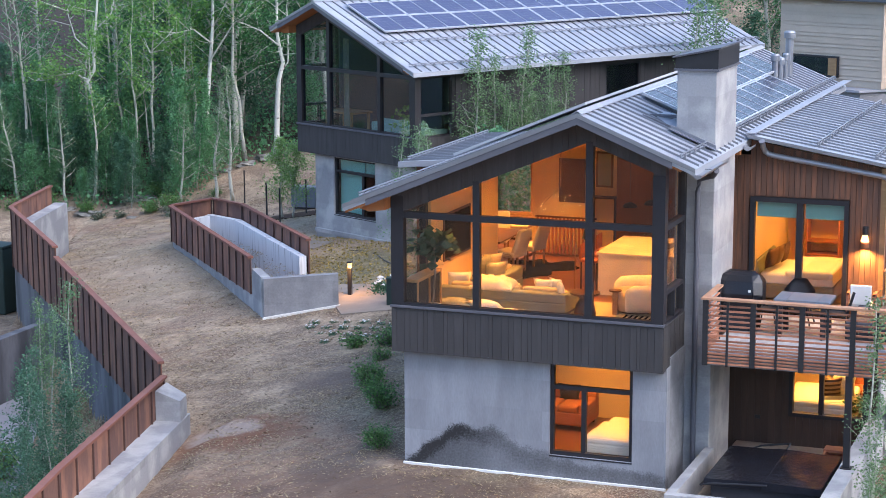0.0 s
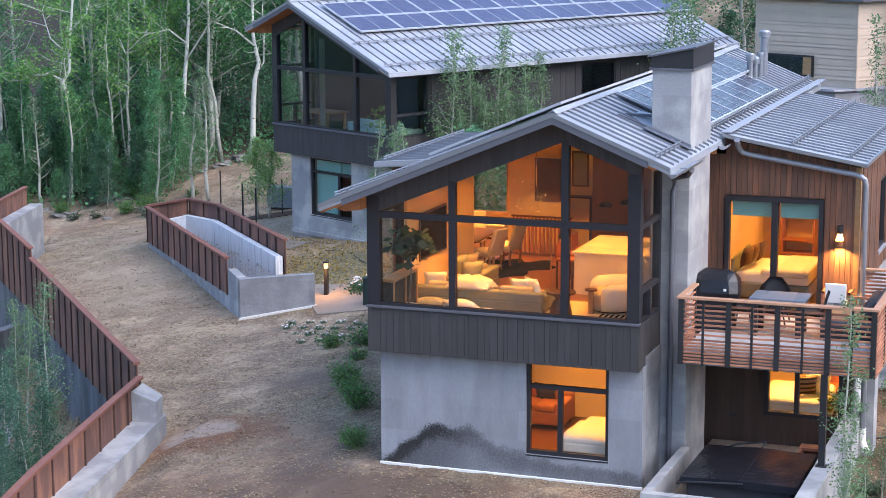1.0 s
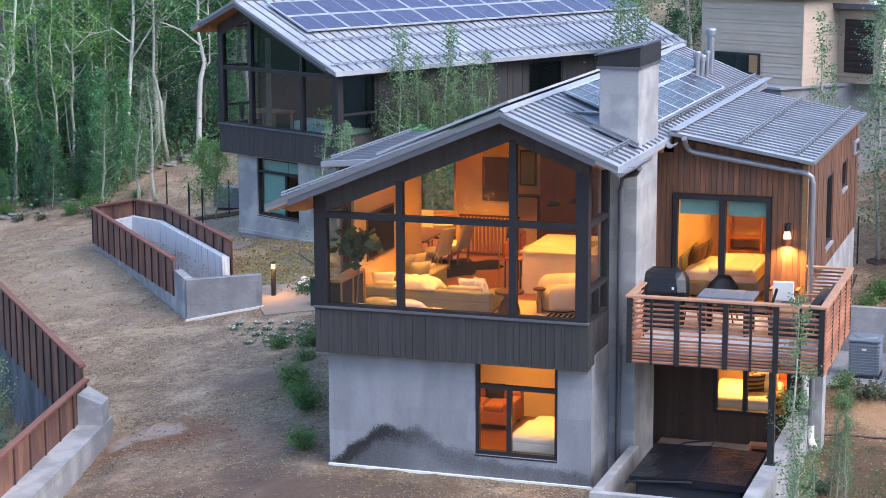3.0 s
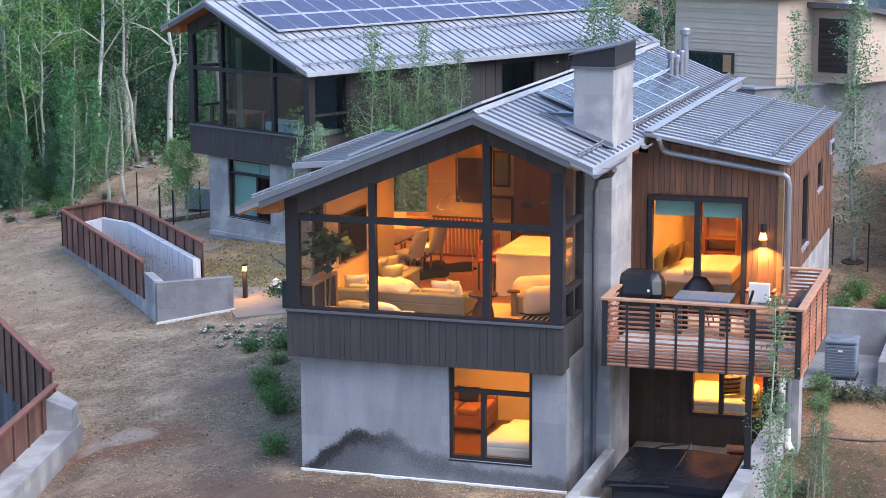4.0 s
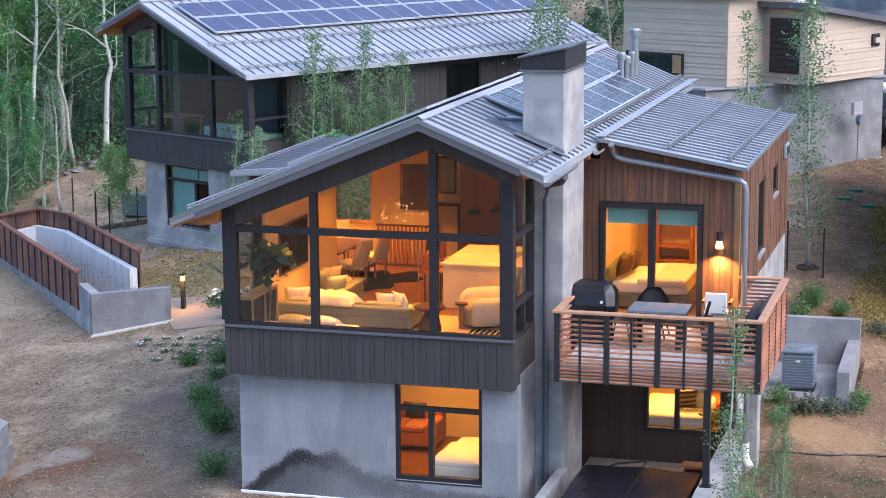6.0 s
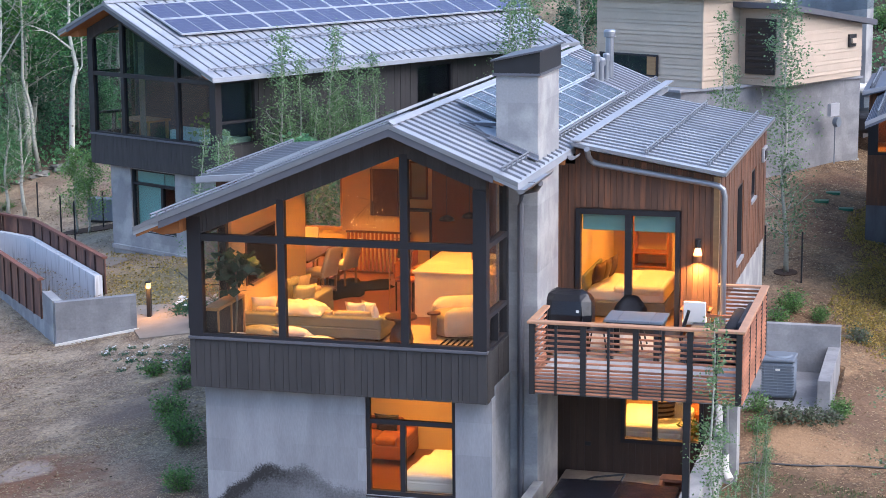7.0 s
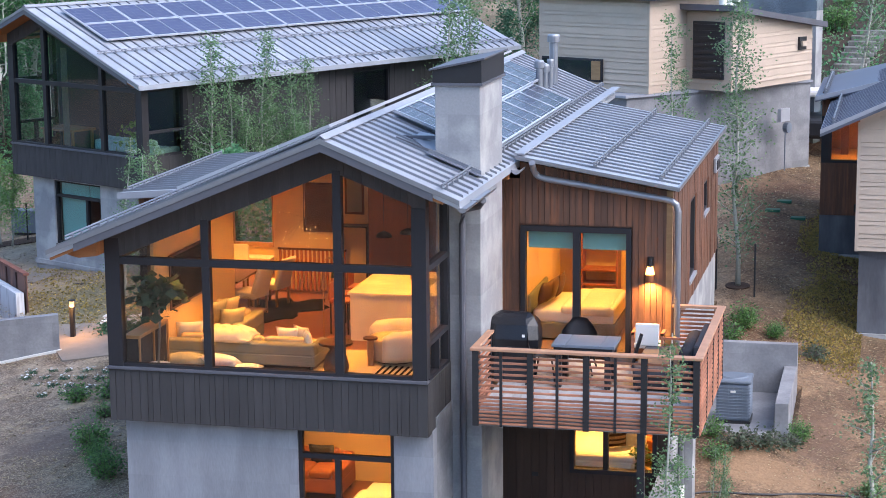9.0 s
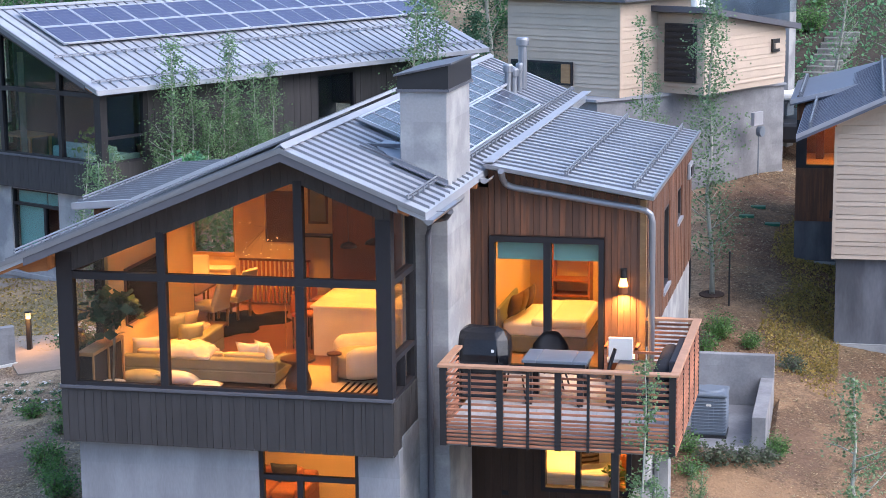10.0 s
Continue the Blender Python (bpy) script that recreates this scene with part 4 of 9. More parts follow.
# ---- solar panels ----
def solar_panel(parent, o, u, v, lu, lv, cells="cell"):
    """A framed panel from corner o, its length along u and its width along v."""
    u, v = Vector(u).normalized(), Vector(v).normalized()
    n = u.cross(v).normalized()
    n = n if n.z > 0 else -n

    def plate(bm, a0, a1, b0, b1, h0, h1):
        vs = [bm.verts.new(Vector(o) + u * a + v * b + n * h) for h in (h0, h1) for a, b in ((a0, b0), (a1, b0), (a1, b1), (a0, b1))]
        for f in ((3, 2, 1, 0), (4, 5, 6, 7), (0, 1, 5, 4), (1, 2, 6, 5), (2, 3, 7, 6), (3, 0, 4, 7)):
            bm.faces.new([vs[i] for i in f])

    bm = bmesh.new()
    w = 0.04
    for r in ((0, lu, 0, w), (0, lu, lv - w, lv), (0, w, w, lv - w), (lu - w, lu, w, lv - w), (lu / 2 - 0.008, lu / 2 + 0.008, w, lv - w)):
        plate(bm, *r, 0.09, 0.14)
    p = part("solar_panel", bm, "silver", parent, "blue-black framed solar panel")
    bm = bmesh.new()
    plate(bm, w, lu - w, w, lv - w, 0.10, 0.128)
    part("cell_sheet", bm, cells, p)
    return p


def array(house, mirror, rows, cols, y0, drop, width=1.03, pitch=1.70):
    s = math.hypot(1, PITCH)
    for j in range(rows):
        for i in range(cols[j]):
            y = y0 + i * pitch
            if mirror:
                x = W - RX + (drop + j * width) / s
                o, v = (x, y, RZ - PITCH * (x - (W - RX))), (1, 0, -PITCH)
            else:
                x = RX + (drop + j * width) / s
                o, v = (x, y, roof_z(x)), (1, 0, -PITCH)
            solar_panel(house, o, (0, 1, 0), v, pitch - 0.02, width - 0.02, "cell_sky" if mirror else "cell")


array(main, False, 2, [6, 5], 3.25, 0.18, 0.93)
# the array on the far slope, its front edge showing over the verge
for j in range(3):
    for i in range(9):
        x = RX - 0.14 - j * 0.97 / math.hypot(1, PITCH)
        solar_panel(main, (x, 0.6 + i * 1.68, roof_z(x) + 0.03), (0, 1, 0), (-1, 0, -PITCH), 1.66, 0.95)

# ---- neighbouring house, a mirrored twin further back ----
NB = (-12.35, 22.05, 0.72)
NT = -26.7
twin, nfx, nbx, nsy = house_shell("unlit charcoal gabled twin house with solar roof", NB, NT, True, True)
array(twin, True, 2, [9, 9], 0.35, 0.5, 1.045, 1.78)

# ---- chimney of the main house ----
CX0, CX1, CY0, CY1 = 5.27, 6.04, 1.65, 3.44
part("chimney", boxes((CX0, CX1, CY0, CY1, -0.6, 7.83), bevel=0.012), "concrete_light", main, "pale cast concrete chimney")
cap = part("chimney_cap", slab_y([(CX0 - 0.03, 7.83), (CX1 + 0.03, 7.83), (CX1 + 0.03, 8.22), (CX0 - 0.03, 8.05)], CY0 - 0.03, CY1 + 0.03), "black", main, "dark steel chimney cap with sloping lid")
part("lid", slab_y([(CX0 - 0.08, 8.045), (CX1 + 0.09, 8.24), (CX1 + 0.09, 8.27), (CX0 - 0.08, 8.075)], CY0 - 0.09, CY1 + 0.09), "fascia", cap)
part("flange", boxes((CX0 - 0.05, CX1 + 0.05, CY0 - 0.05, CY1 + 0.05, 7.80, 7.845)), "fascia", cap)
part("chimney_flashing", slab_y([(CX0 - 0.1, roof_z(CX0 - 0.1) + 0.03), (CX1 + 0.02, roof_z(CX1 + 0.02) + 0.03), (CX1 + 0.02, roof_z(CX1) + 0.12), (CX0 - 0.1, roof_z(CX0 - 0.1) + 0.12)], CY0 - 0.06, CY0 - 0.002), "galv", main)
bm = bmesh.new()
cv = [bm.verts.new(v) for v in ((4.72, CY0 + 0.55, roof_z(4.72) + 0.04), (5.26, CY0 - 0.05, roof_z(5.26) + 0.05), (5.26, CY0 + 0.85, roof_z(4.85) + 0.06), (5.26, CY1 + 0.05, roof_z(5.26) + 0.05), (4.72, CY1 - 0.5, roof_z(4.72) + 0.04), (5.0, CY0 + 0.9, roof_z(5.0) - 0.06))]
for f_ in ((0, 1, 2), (0, 2, 4), (4, 2, 3), (0, 5, 1), (1, 5, 2), (2, 5, 3), (3, 5, 4), (4, 5, 0)):
    bm.faces.new([cv[k] for k in f_])
part("chimney_apron", slab_y([(CX0 - 0.12, roof_z(CX0 - 0.12) + 0.052), (CX1 + 0.02, roof_z(CX1 + 0.02) + 0.052), (CX1 + 0.02, roof_z(CX1 + 0.02) + 0.066), (CX0 - 0.12, roof_z(CX0 - 0.12) + 0.066)], CY0 - 0.20, CY0 - 0.062), "roof_dark", main, "folded metal apron under the chimney")
ck = part("roof_cricket", bm, "roof", main, "metal saddle behind the chimney")
part("saddle_plate", boxes((4.45, 5.26, CY0 + 0.52, CY0 + 0.60, roof_z(4.85) + 0.06, roof_z(4.85) + 0.12)), "fascia", ck)
part("saddle_flashing", slab_y([(4.6, roof_z(4.6) + 0.05), (CX0, roof_z(CX0) + 0.05), (CX0, roof_z(CX0) + 0.10), (4.6, roof_z(4.6) + 0.07)], CY0 - 0.02, CY0 + 0.02), "fascia", ck)
# right eave gutter and its downpipe
def trough(x, z, y0, y1, r=0.075):
    """An open half-round gutter along y."""
    arc = [radians(180 + 15 * k) for k in range(13)]
    return slab_y([(x + r * math.cos(a), z + r * math.sin(a)) for a in arc] + [(x + (r - 0.008) * math.cos(a), z + (r - 0.008) * math.sin(a)) for a in reversed(arc)], y0, y1)


part("gutter", trough(6.24, 6.13, -0.62, 1.6), "galv", main, "pale half-round gutter")
part("gutter_end", slab_y([(6.165, 6.13), (6.315, 6.13), (6.29, 6.07), (6.24, 6.05), (6.19, 6.07)], -0.63, -0.621), "galv", main)
part("gutter_hanger", boxes((6.17, 6.31, 0.2, 0.23, 6.125, 6.135)), "galv", main)
bm = bmesh.new()
tube(bm, [(6.22, 1.0, 6.0), (6.1, 1.25, 5.86), (5.78, 1.5, 5.75), (5.74, 1.56, 5.5), (5.74, 1.56, -0.1)], 0.055, 10)
part("downpipe", bm, "fascia", main, "grey metal downpipe")
part("gutter", trough(6.27, 6.15, 3.50, 3.93, 0.085), "trim", main, "pale gutter outlet at the valley")
part("gutter_end", slab_y([(6.19, 6.15), (6.35, 6.15), (6.33, 6.09), (6.27, 6.066), (6.21, 6.09)], 3.49, 3.499), "trim", main)
part("rafter_tail", boxes((6.02, 6.14, 3.46, 3.60, 5.98, 6.12)), "soffit", main, "warm wooden rafter end")
# roof vents
for i, (x, y, hgt, r) in enumerate(((5.0, 12.6, 0.55, 0.075), (5.11, 12.72, 0.50, 0.07), (5.16, 13.1, 0.60, 0.055), (5.11, 13.8, 1.08, 0.10))):
    v = thing("roof_vent", (x, y, roof_z(x)), "grey metal roof vent pipe", "roof vent", group="roof vents")
    bm = bmesh.new()
    tube(bm, [(0, 0, -0.1), (0, 0, hgt)], r, 12)
    part("pipe", bm, "galv", v)
    bm = bmesh.new()
    tube(bm, [(0, 0, hgt - 0.16), (0, 0, hgt - 0.15), (0, 0, hgt - 0.02), (0, 0, hgt + 0.02)], r, 14, taper=[r * 1.1, r * 1.45, r * 1.45, r * 1.2])
    part("cowl", bm, "galv", v)

# ---- timber wing with the balcony ----
wing = thing("house_wing", (6.0, 4.23, 0), "stained cedar wing with metal shed roof and lit bedroom", "house")
wing.matrix_world = pose(0, 0, 0)
WX0, WX1, WY0, WY1 = 5.56, 8.90, 4.23, 13.0


def wing_z(x):
    return 6.33 - 0.172 * (x - 6.2)


bm = holed(WX0, WX1, 2.45, 5.72, 6.22, 8.22, 2.68, 5.05, WY0, WY0 + 0.2)
ww = part("wall", bm, "cedar", wing, "upright stained cedar boards")
boards(ww, (WX0, WY0), (6.20, WY0), 2.66, lambda s: min(wing_z(WX0 + s) - 0.13, 5.9), 0.12, "cedar", depth=0.03, seed=21)
boards(ww, (6.20, WY0), (8.24, WY0), 5.08, lambda s: wing_z(6.2 + s) - 0.13, 0.115, "cedar", depth=0.03, seed=22)
boards(ww, (8.24, WY0), (WX1, WY0), 2.66, lambda s: wing_z(8.24 + s) - 0.13, 0.11, "cedar", depth=0.035, seed=23)
WIN = ((7.3, 8.45, 3.5, 5.05), (9.9, 10.85, 4.38, 5.02))
rows = [(WX1 - 0.2, WX1, a, b, 3.1, 5.75) for a, b in ((WY0 + 0.2, 7.3), (8.45, 9.9), (10.85, WY1))]
rows += [(WX1 - 0.2, WX1, a, b, 3.1, c) for a, b, c, d in WIN] + [(WX1 - 0.2, WX1, a, b, d, 5.75) for a, b, c, d in WIN]
sw = part("side_wall", boxes(*rows), "cedar", wing)
for a, b, z0, z1 in ((WY0, 7.3, 3.1, 5.74), (8.45, 9.9, 3.1, 5.74), (10.85, WY1, 3.1, 5.74), *[(a, b, 3.1, c - 0.02) for a, b, c, d in WIN], *[(a, b, d + 0.02, 5.74) for a, b, c, d in WIN]):
    boards(sw, (WX1, a), (WX1, b), z0, z1, 0.16, "cedar", depth=0.03, seed=int(a * 10))
for y0, y1, z0, z1 in WIN:
    fr = bars("window", [(WX1 - 0.13, WX1 + 0.0, y0, y0 + 0.06, z0, z1), (WX1 - 0.13, WX1, y1 - 0.06, y1, z0, z1), (WX1 - 0.13, WX1, y0 + 0.06, y1 - 0.06, z0, z0 + 0.06), (WX1 - 0.13, WX1, y0 + 0.06, y1 - 0.06, z1 - 0.06, z1)], "frame", wing)
    glazed(part("pane", boxes((WX1 - 0.08, WX1 - 0.07, y0 + 0.06, y1 - 0.06, z0 + 0.06, z1 - 0.06)), "glass_dark", fr))
    part("sill", boxes((WX1 - 0.02, WX1 + 0.06, y0 - 0.03, y1 + 0.03, z0 - 0.07, z0 - 0.005)), "trim", fr)
vent = part("wall_vent", boxes((WX1 + 0.035, WX1 + 0.1, 11.85, 12.55, 4.96, 5.28), bevel=0.01), "trim", wing, "pale metal wall vent")
part("grille", boxes((WX1 + 0.1, WX1 + 0.115, 11.95, 12.45, 5.02, 5.22)), "black", vent)
part("foundation", boxes((WX1 - 0.22, WX1 - 0.004, WY0 + 0.2, WY1, -0.6, 3.095), (WX0, WX1 - 0.22, WY1 - 0.2, WY1, -0.6, 5.6)), "concrete_light", wing, "pale concrete side wall")
part("corner_trim", boxes((WX1 - 0.06, WX1 + 0.045, WY0 - 0.045, WY0 + 0.06, 2.66, 5.74)), "oak", wing, "weathered corner board")
rf = part("shed_roof", slab_y([(6.18, wing_z(6.18)), (9.08, wing_z(9.08)), (9.08, wing_z(9.08) - 0.06), (6.18, wing_z(6.18) - 0.06)], 3.9, 13.1), "roof", wing, "grey standing-seam shed roof")
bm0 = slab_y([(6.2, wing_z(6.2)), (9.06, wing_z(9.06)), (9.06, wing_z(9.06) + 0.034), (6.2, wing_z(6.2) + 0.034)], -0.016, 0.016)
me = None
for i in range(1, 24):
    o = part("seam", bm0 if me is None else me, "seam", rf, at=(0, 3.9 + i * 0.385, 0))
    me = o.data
part("eave_trim", boxes((9.05, 9.10, 3.88, 13.12, wing_z(9.08) - 0.05, wing_z(9.08) + 0.02)), "galv", wing)
part("eave_trim", slab_y([(6.18, wing_z(6.18) + 0.02), (9.08, wing_z(9.08) + 0.02), (9.08, wing_z(9.08) - 0.035), (6.18, wing_z(6.18) - 0.035)], 3.86, 3.898), "galv", wing)
part("valley_pan", boxes((6.14, 6.34, 3.95, 15.9, wing_z(6.2) + 0.03, wing_z(6.2) + 0.05)), "trim", wing, "pale metal valley gutter pan")
for e in (7.55, 8.72):
    bm = bmesh.new()
    for dz in (0.07, 0.12):
        tube(bm, [(e, 4.15, wing_z(e) + dz), (e, 12.9, wing_z(e) + dz)], 0.016, 6)
    for i in range(1, 24):
        box(bm, e - 0.035, e + 0.035, 3.9 + i * 0.385 - 0.024, 3.9 + i * 0.385 + 0.024, wing_z(e) + 0.03, wing_z(e) + 0.10)
    part("snow_rail", bm, "galv", wing)
bm = bmesh.new()
tube(bm, [(6.50, 3.8, 6.24), (6.50, 3.95, 6.09), (6.53, 4.03, 6.00), (6.60, 4.05, 5.95), (6.72, 4.05, 5.92), (8.82, 4.05, 5.615), (8.95, 4.05, 5.58), (9.03, 4.05, 5.52), (9.06, 4.05, 5.40), (9.06, 4.08, 2.75), (9.16, 4.08, 2.2), (9.16, 4.08, 0.35)], 0.058, 12)
part("downpipe", bm, "galv", wing, "pale metal downpipe bending round the eave")
bm = bmesh.new()
tube(bm, [(9.16, 4.08, 0.42), (9.16, 4.08, 0.22), (9.20, 4.02, 0.08), (9.28, 3.92, -0.02)], 0.075, 12)
part("downpipe_boot", bm, "white", wing, "white plastic downpipe boot")

# sliding door
dr = bars("sliding_door", [(6.22, 6.31, 4.16, 4.33, 2.68, 5.05), (8.13, 8.22, 4.16, 4.33, 2.68, 5.05), (6.31, 8.13, 4.16, 4.33, 4.95, 5.05), (6.31, 8.13, 4.16, 4.33, 2.68, 2.76), (7.17, 7.30, 4.17, 4.32, 2.76, 4.95)], "frame", wing, "black framed glass sliding door")
for a, b in ((6.31, 7.17), (7.30, 8.13)):
    glazed(part("pane", pane(a, b, 2.76, 4.95, 4.25), "glass", dr))
    part("roller_blind", boxes((a + 0.02, b - 0.02, 4.36, 4.37, 4.62, 4.96)), "blind", dr, "half-lowered teal roller blind")

# lower wing wall
lw = part("lower_wall", holed(5.56, WX1, -0.5, 2.449, 7.13, 8.72, 0.50, 1.85, WY0, WY0 + 0.2), "brown_board", wing, "dark brown boarded patio wall")
boards(lw, (5.56, WY0), (7.13, WY0), -0.15, 2.45, 0.14, "brown_board", gap=0.005, seed=31)
boards(lw, (7.13, WY0), (8.72, WY0), -0.15, 0.5, 0.14, "brown_board", gap=0.005, seed=32)
fr = bars("window", [(7.13, 7.21, 4.15, 4.33, 0.5, 1.85), (8.64, 8.72, 4.15, 4.33, 0.5, 1.85), (7.21, 8.64, 4.15, 4.33, 0.5, 0.58), (7.21, 8.64, 4.15, 4.33, 1.77, 1.85), (7.74, 7.83, 4.16, 4.32, 0.58, 1.77)], "frame", wing, "black framed lower window")
for a, b in ((7.21, 7.74), (7.83, 8.64)):
    glazed(part("pane", pane(a, b, 0.58, 1.77, 4.24), "glass", fr))
part("wall_outlet", boxes((6.42, 6.54, 4.19, 4.205, 0.38, 0.46), bevel=0.004), "black", wing)
part("wall_plate", boxes((6.30, 6.40, 4.17, 4.205, 1.45, 1.53), bevel=0.004), "white", wing, "small white plate")

# ---- balcony ----
deck = thing("balcony", (8.0, 0.3, 2.4), "redwood slatted balcony with dark steel posts", "balcony")
deck.matrix_world = pose(0, 0, 0)
DX0, DX1, DY0, DY1, DZ = 6.20, 9.85, 0.30, 4.20, 2.64
part("slab", boxes((DX0, DX1 - 0.03, DY0 + 0.05, DY1, 2.40, 2.60)), "concrete", deck)
me = None
for i in range(26):
    x = DX0 + 0.08 + i * 0.14
    o = part("deck_board", boxes((-0.0685, 0.0685, DY0 + 0.05, DY1 - 0.02, 2.602, DZ), bevel=0.006) if me is None else me, "deckboard", deck, at=(x, 0, 0))
    me = o.data
fr = bars("railing", [(DX0 - 0.02, DX0 + 0.08, DY0 - 0.02, DY0 + 0.08, 2.405, 3.66), (DX1 - 0.1, DX1, DY0 - 0.02, DY0 + 0.08, 2.405, 3.66), *[(x - 0.05, x + 0.05, DY0 - 0.02, DY0 + 0.06, 2.405, 3.66) for x in (7.13, 8.04, 8.97)], *[(x - 0.022, x + 0.022, DY0 - 0.012, DY0 + 0.03, 2.40, 3.64) for x in (6.65, 7.57, 8.51, 9.41)]], "black", deck, "dark steel posts with redwood slats", "post")
levels = [2.45 + i * 0.062 for i in range(8)] + [2.985 + i * 0.095 for i in range(7)]
me = None
for z in levels:
    o = part("slat", boxes((DX0 + 0.08, DX1 - 0.1, DY0 + 0.0, DY0 + 0.035, -0.018, 0.018), bevel=0.004) if me is None else me, "redwood", fr, at=(0, 0, z))
    me = o.data
sr = bars("railing", [(DX1 - 0.065, DX1 + 0.026, y - 0.03, y + 0.03, 2.405, 3.66) for y in (1.35, 2.35, 3.3, 4.16)], "black", deck, "", "post")
me = None
for z in [2.44 + i * 0.082 for i in range(15)]:
    o = part("slat", boxes((DX1 - 0.012, DX1 + 0.02, DY0 + 0.0, 4.22, -0.021, 0.021), bevel=0.004) if me is None else me, "redwood", sr, at=(0, 0, z))
    me = o.data
br = part("railing", boxes((8.98, 9.04, 4.19, 4.25, 2.4, 3.66)), "black", deck)
me = None
for z in [2.7 + i * 0.075 for i in range(13)]:
    o = part("slat", boxes((9.0, DX1 - 0.07, 4.16, 4.19, -0.02, 0.02), bevel=0.004) if me is None else me, "redwood", br, at=(0, 0, z))
    me = o.data
lr = part("railing", boxes((DX0 - 0.02, DX0 + 0.04, 1.5, 1.56, 2.4, 3.66)), "black", deck)
me = None
for z in levels:
    o = part("slat", boxes((DX0, DX0 + 0.035, DY0 + 0.08, 1.5, -0.018, 0.018), bevel=0.004) if me is None else me, "redwood", lr, at=(0, 0, z))
    me = o.data
part("cap_rail", boxes((DX0 - 0.05, DX1 + 0.05, DY0 - 0.05, DY0 + 0.11, 3.66, 3.705), (DX1 - 0.09, DX1 + 0.05, DY0 + 0.11, 4.26, 3.66, 3.705), (8.96, DX1 - 0.09, 4.13, 4.26, 3.66, 3.705), (DX0 - 0.05, DX0 + 0.07, DY0 + 0.11, 1.62, 3.66, 3.705), bevel=0.006), "caprail", deck, "pale wooden cap rail")
bm = boxes((8.86, 8.98, 0.34, 0.46, 0.64, 2.4))
box(bm, 8.82, 9.02, 0.30, 0.50, 0.64, 0.66)
part("support_post", bm, "black", deck, "black steel post")


# ---- beige house behind ----
beige = thing("beige_house", (0, 0, 0), "beige lap-sided house on a concrete base", "house")
K, U, V = Vector((6.05, 23.4)), Vector((0.45, 0.893)), Vector((-0.893, 0.45))
IN = K + U * 1.85
K2 = IN - V * 1.5
RE = K2 + U * 4.4
top1 = [tuple(K), tuple(IN + U * 3), tuple(IN + U * 3 + V * 3.75), tuple(K + V * 3.75)]
part("upper_wall", prism(top1, 5.425, 8.0), "siding", beige)
u1 = part("side_wall", prism([tuple(K2), tuple(RE), tuple(RE + V * 4), tuple(IN + U * 0.05 + V * 2)], 5.425, lambda x, y: 7.62 - 0.14 * ((Vector((x, y)) - K2).dot(U))), "siding", beige)
courses(u1, tuple(K + V * 3.75), tuple(K), 5.65, 8.0, 0.155, "siding", out=1)
courses(u1, tuple(K), tuple(IN), 5.65, 7.95, 0.155, "siding")
courses(u1, tuple(IN), tuple(K2), 5.62, 7.6, 0.155, "siding")
courses(u1, tuple(K2), tuple(RE), 5.6, lambda s: 7.6 - 0.14 * s, 0.155, "siding")
part("corner_board", prism([tuple(K + V * 0.05 - U * 0.03), tuple(K - U * 0.03 - V * 0.03), tuple(K - V * 0.03 + U * 0.05), tuple(K)], 5.64, 8.0), "siding", beige)
part("roof", prism([tuple(K - U * 0.3 - V * 0.35), tuple(IN + U * 4 - V * 0.35), tuple(IN + U * 4 + V * 4.1), tuple(K - U * 0.3 + V * 4.1)], 8.0, 8.12), "fascia", beige, "flat metal edged roof")
part("roof", prism([tuple(K2 - U * 0.4 - V * 0.3), tuple(RE + U * 0.4 - V * 0.3), tuple(RE + U * 0.4 + V * 5), tuple(IN + V * 3 - U * 0.35)], lambda x, y: 7.62 - 0.14 * ((Vector((x, y)) - K2).dot(U)), lambda x, y: 7.78 - 0.14 * ((Vector((x, y)) - K2).dot(U))), "fascia", beige, "sloping metal roof edge")
L0, L1 = Vector((5.5, 23.0)), Vector((9.95, 29.4))
base = part("concrete_base", prism([tuple(L0), tuple(RE), tuple(RE + V * 6), tuple(L0 + V * 3.75)], -0.5, 5.35), "concrete", beige, "tall grey concrete base wall")
part("ledge", prism([tuple(L0 - U * 0.12 - V * 0.06), tuple(RE - V * 0.08), tuple(RE + V * 1), tuple(L0 + V * 3.75 - U * 0.12)], 5.352, 5.42), "trim", beige, "metal capped ledge")
part("base_flashing", prism([tuple(L0 - V * 0.04 + U * 0.0), tuple(RE - V * 0.04), tuple(RE - V * 0.001), tuple(L0 - V * 0.001)], lambda x, y: gh(x + 0.3, y - 0.2) - 0.05, lambda x, y: gh(x + 0.3, y - 0.2) + 0.12), "concrete_light", beige)
# louvre, small vent, window
a, b = IN - V * 0.28 - U * 0.03, IN - V * 1.28 - U * 0.03
lv = part("louvre", prism([tuple(a), tuple(b), tuple(b - U * 0.06), tuple(a - U * 0.06)], 5.75, 7.35), "black", beige, "black louvred vent panel")
for i in range(9):
    z = 5.82 + i * 0.17
    part("louvre_slat", prism([tuple(a - U * 0.06 - V * 0.05), tuple(b - U * 0.06 + V * 0.05), tuple(b - U * 0.13 + V * 0.05), tuple(a - U * 0.13 - V * 0.05)], z, z + 0.09), "frame", lv)
a, b = K2 + U * 3.55 - V * 0.03, K2 + U * 3.95 - V * 0.03
vt = part("wall_vent", prism([tuple(a), tuple(b), tuple(b - V * 0.06), tuple(a - V * 0.06)], 6.35, 6.72), "black", beige)
part("hood", prism([tuple(a + U * 0.08 - V * 0.06), tuple(b - U * 0.08 - V * 0.06), tuple(b - U * 0.08 - V * 0.12), tuple(a + U * 0.08 - V * 0.12)], 6.45, 6.6), "siding", vt)
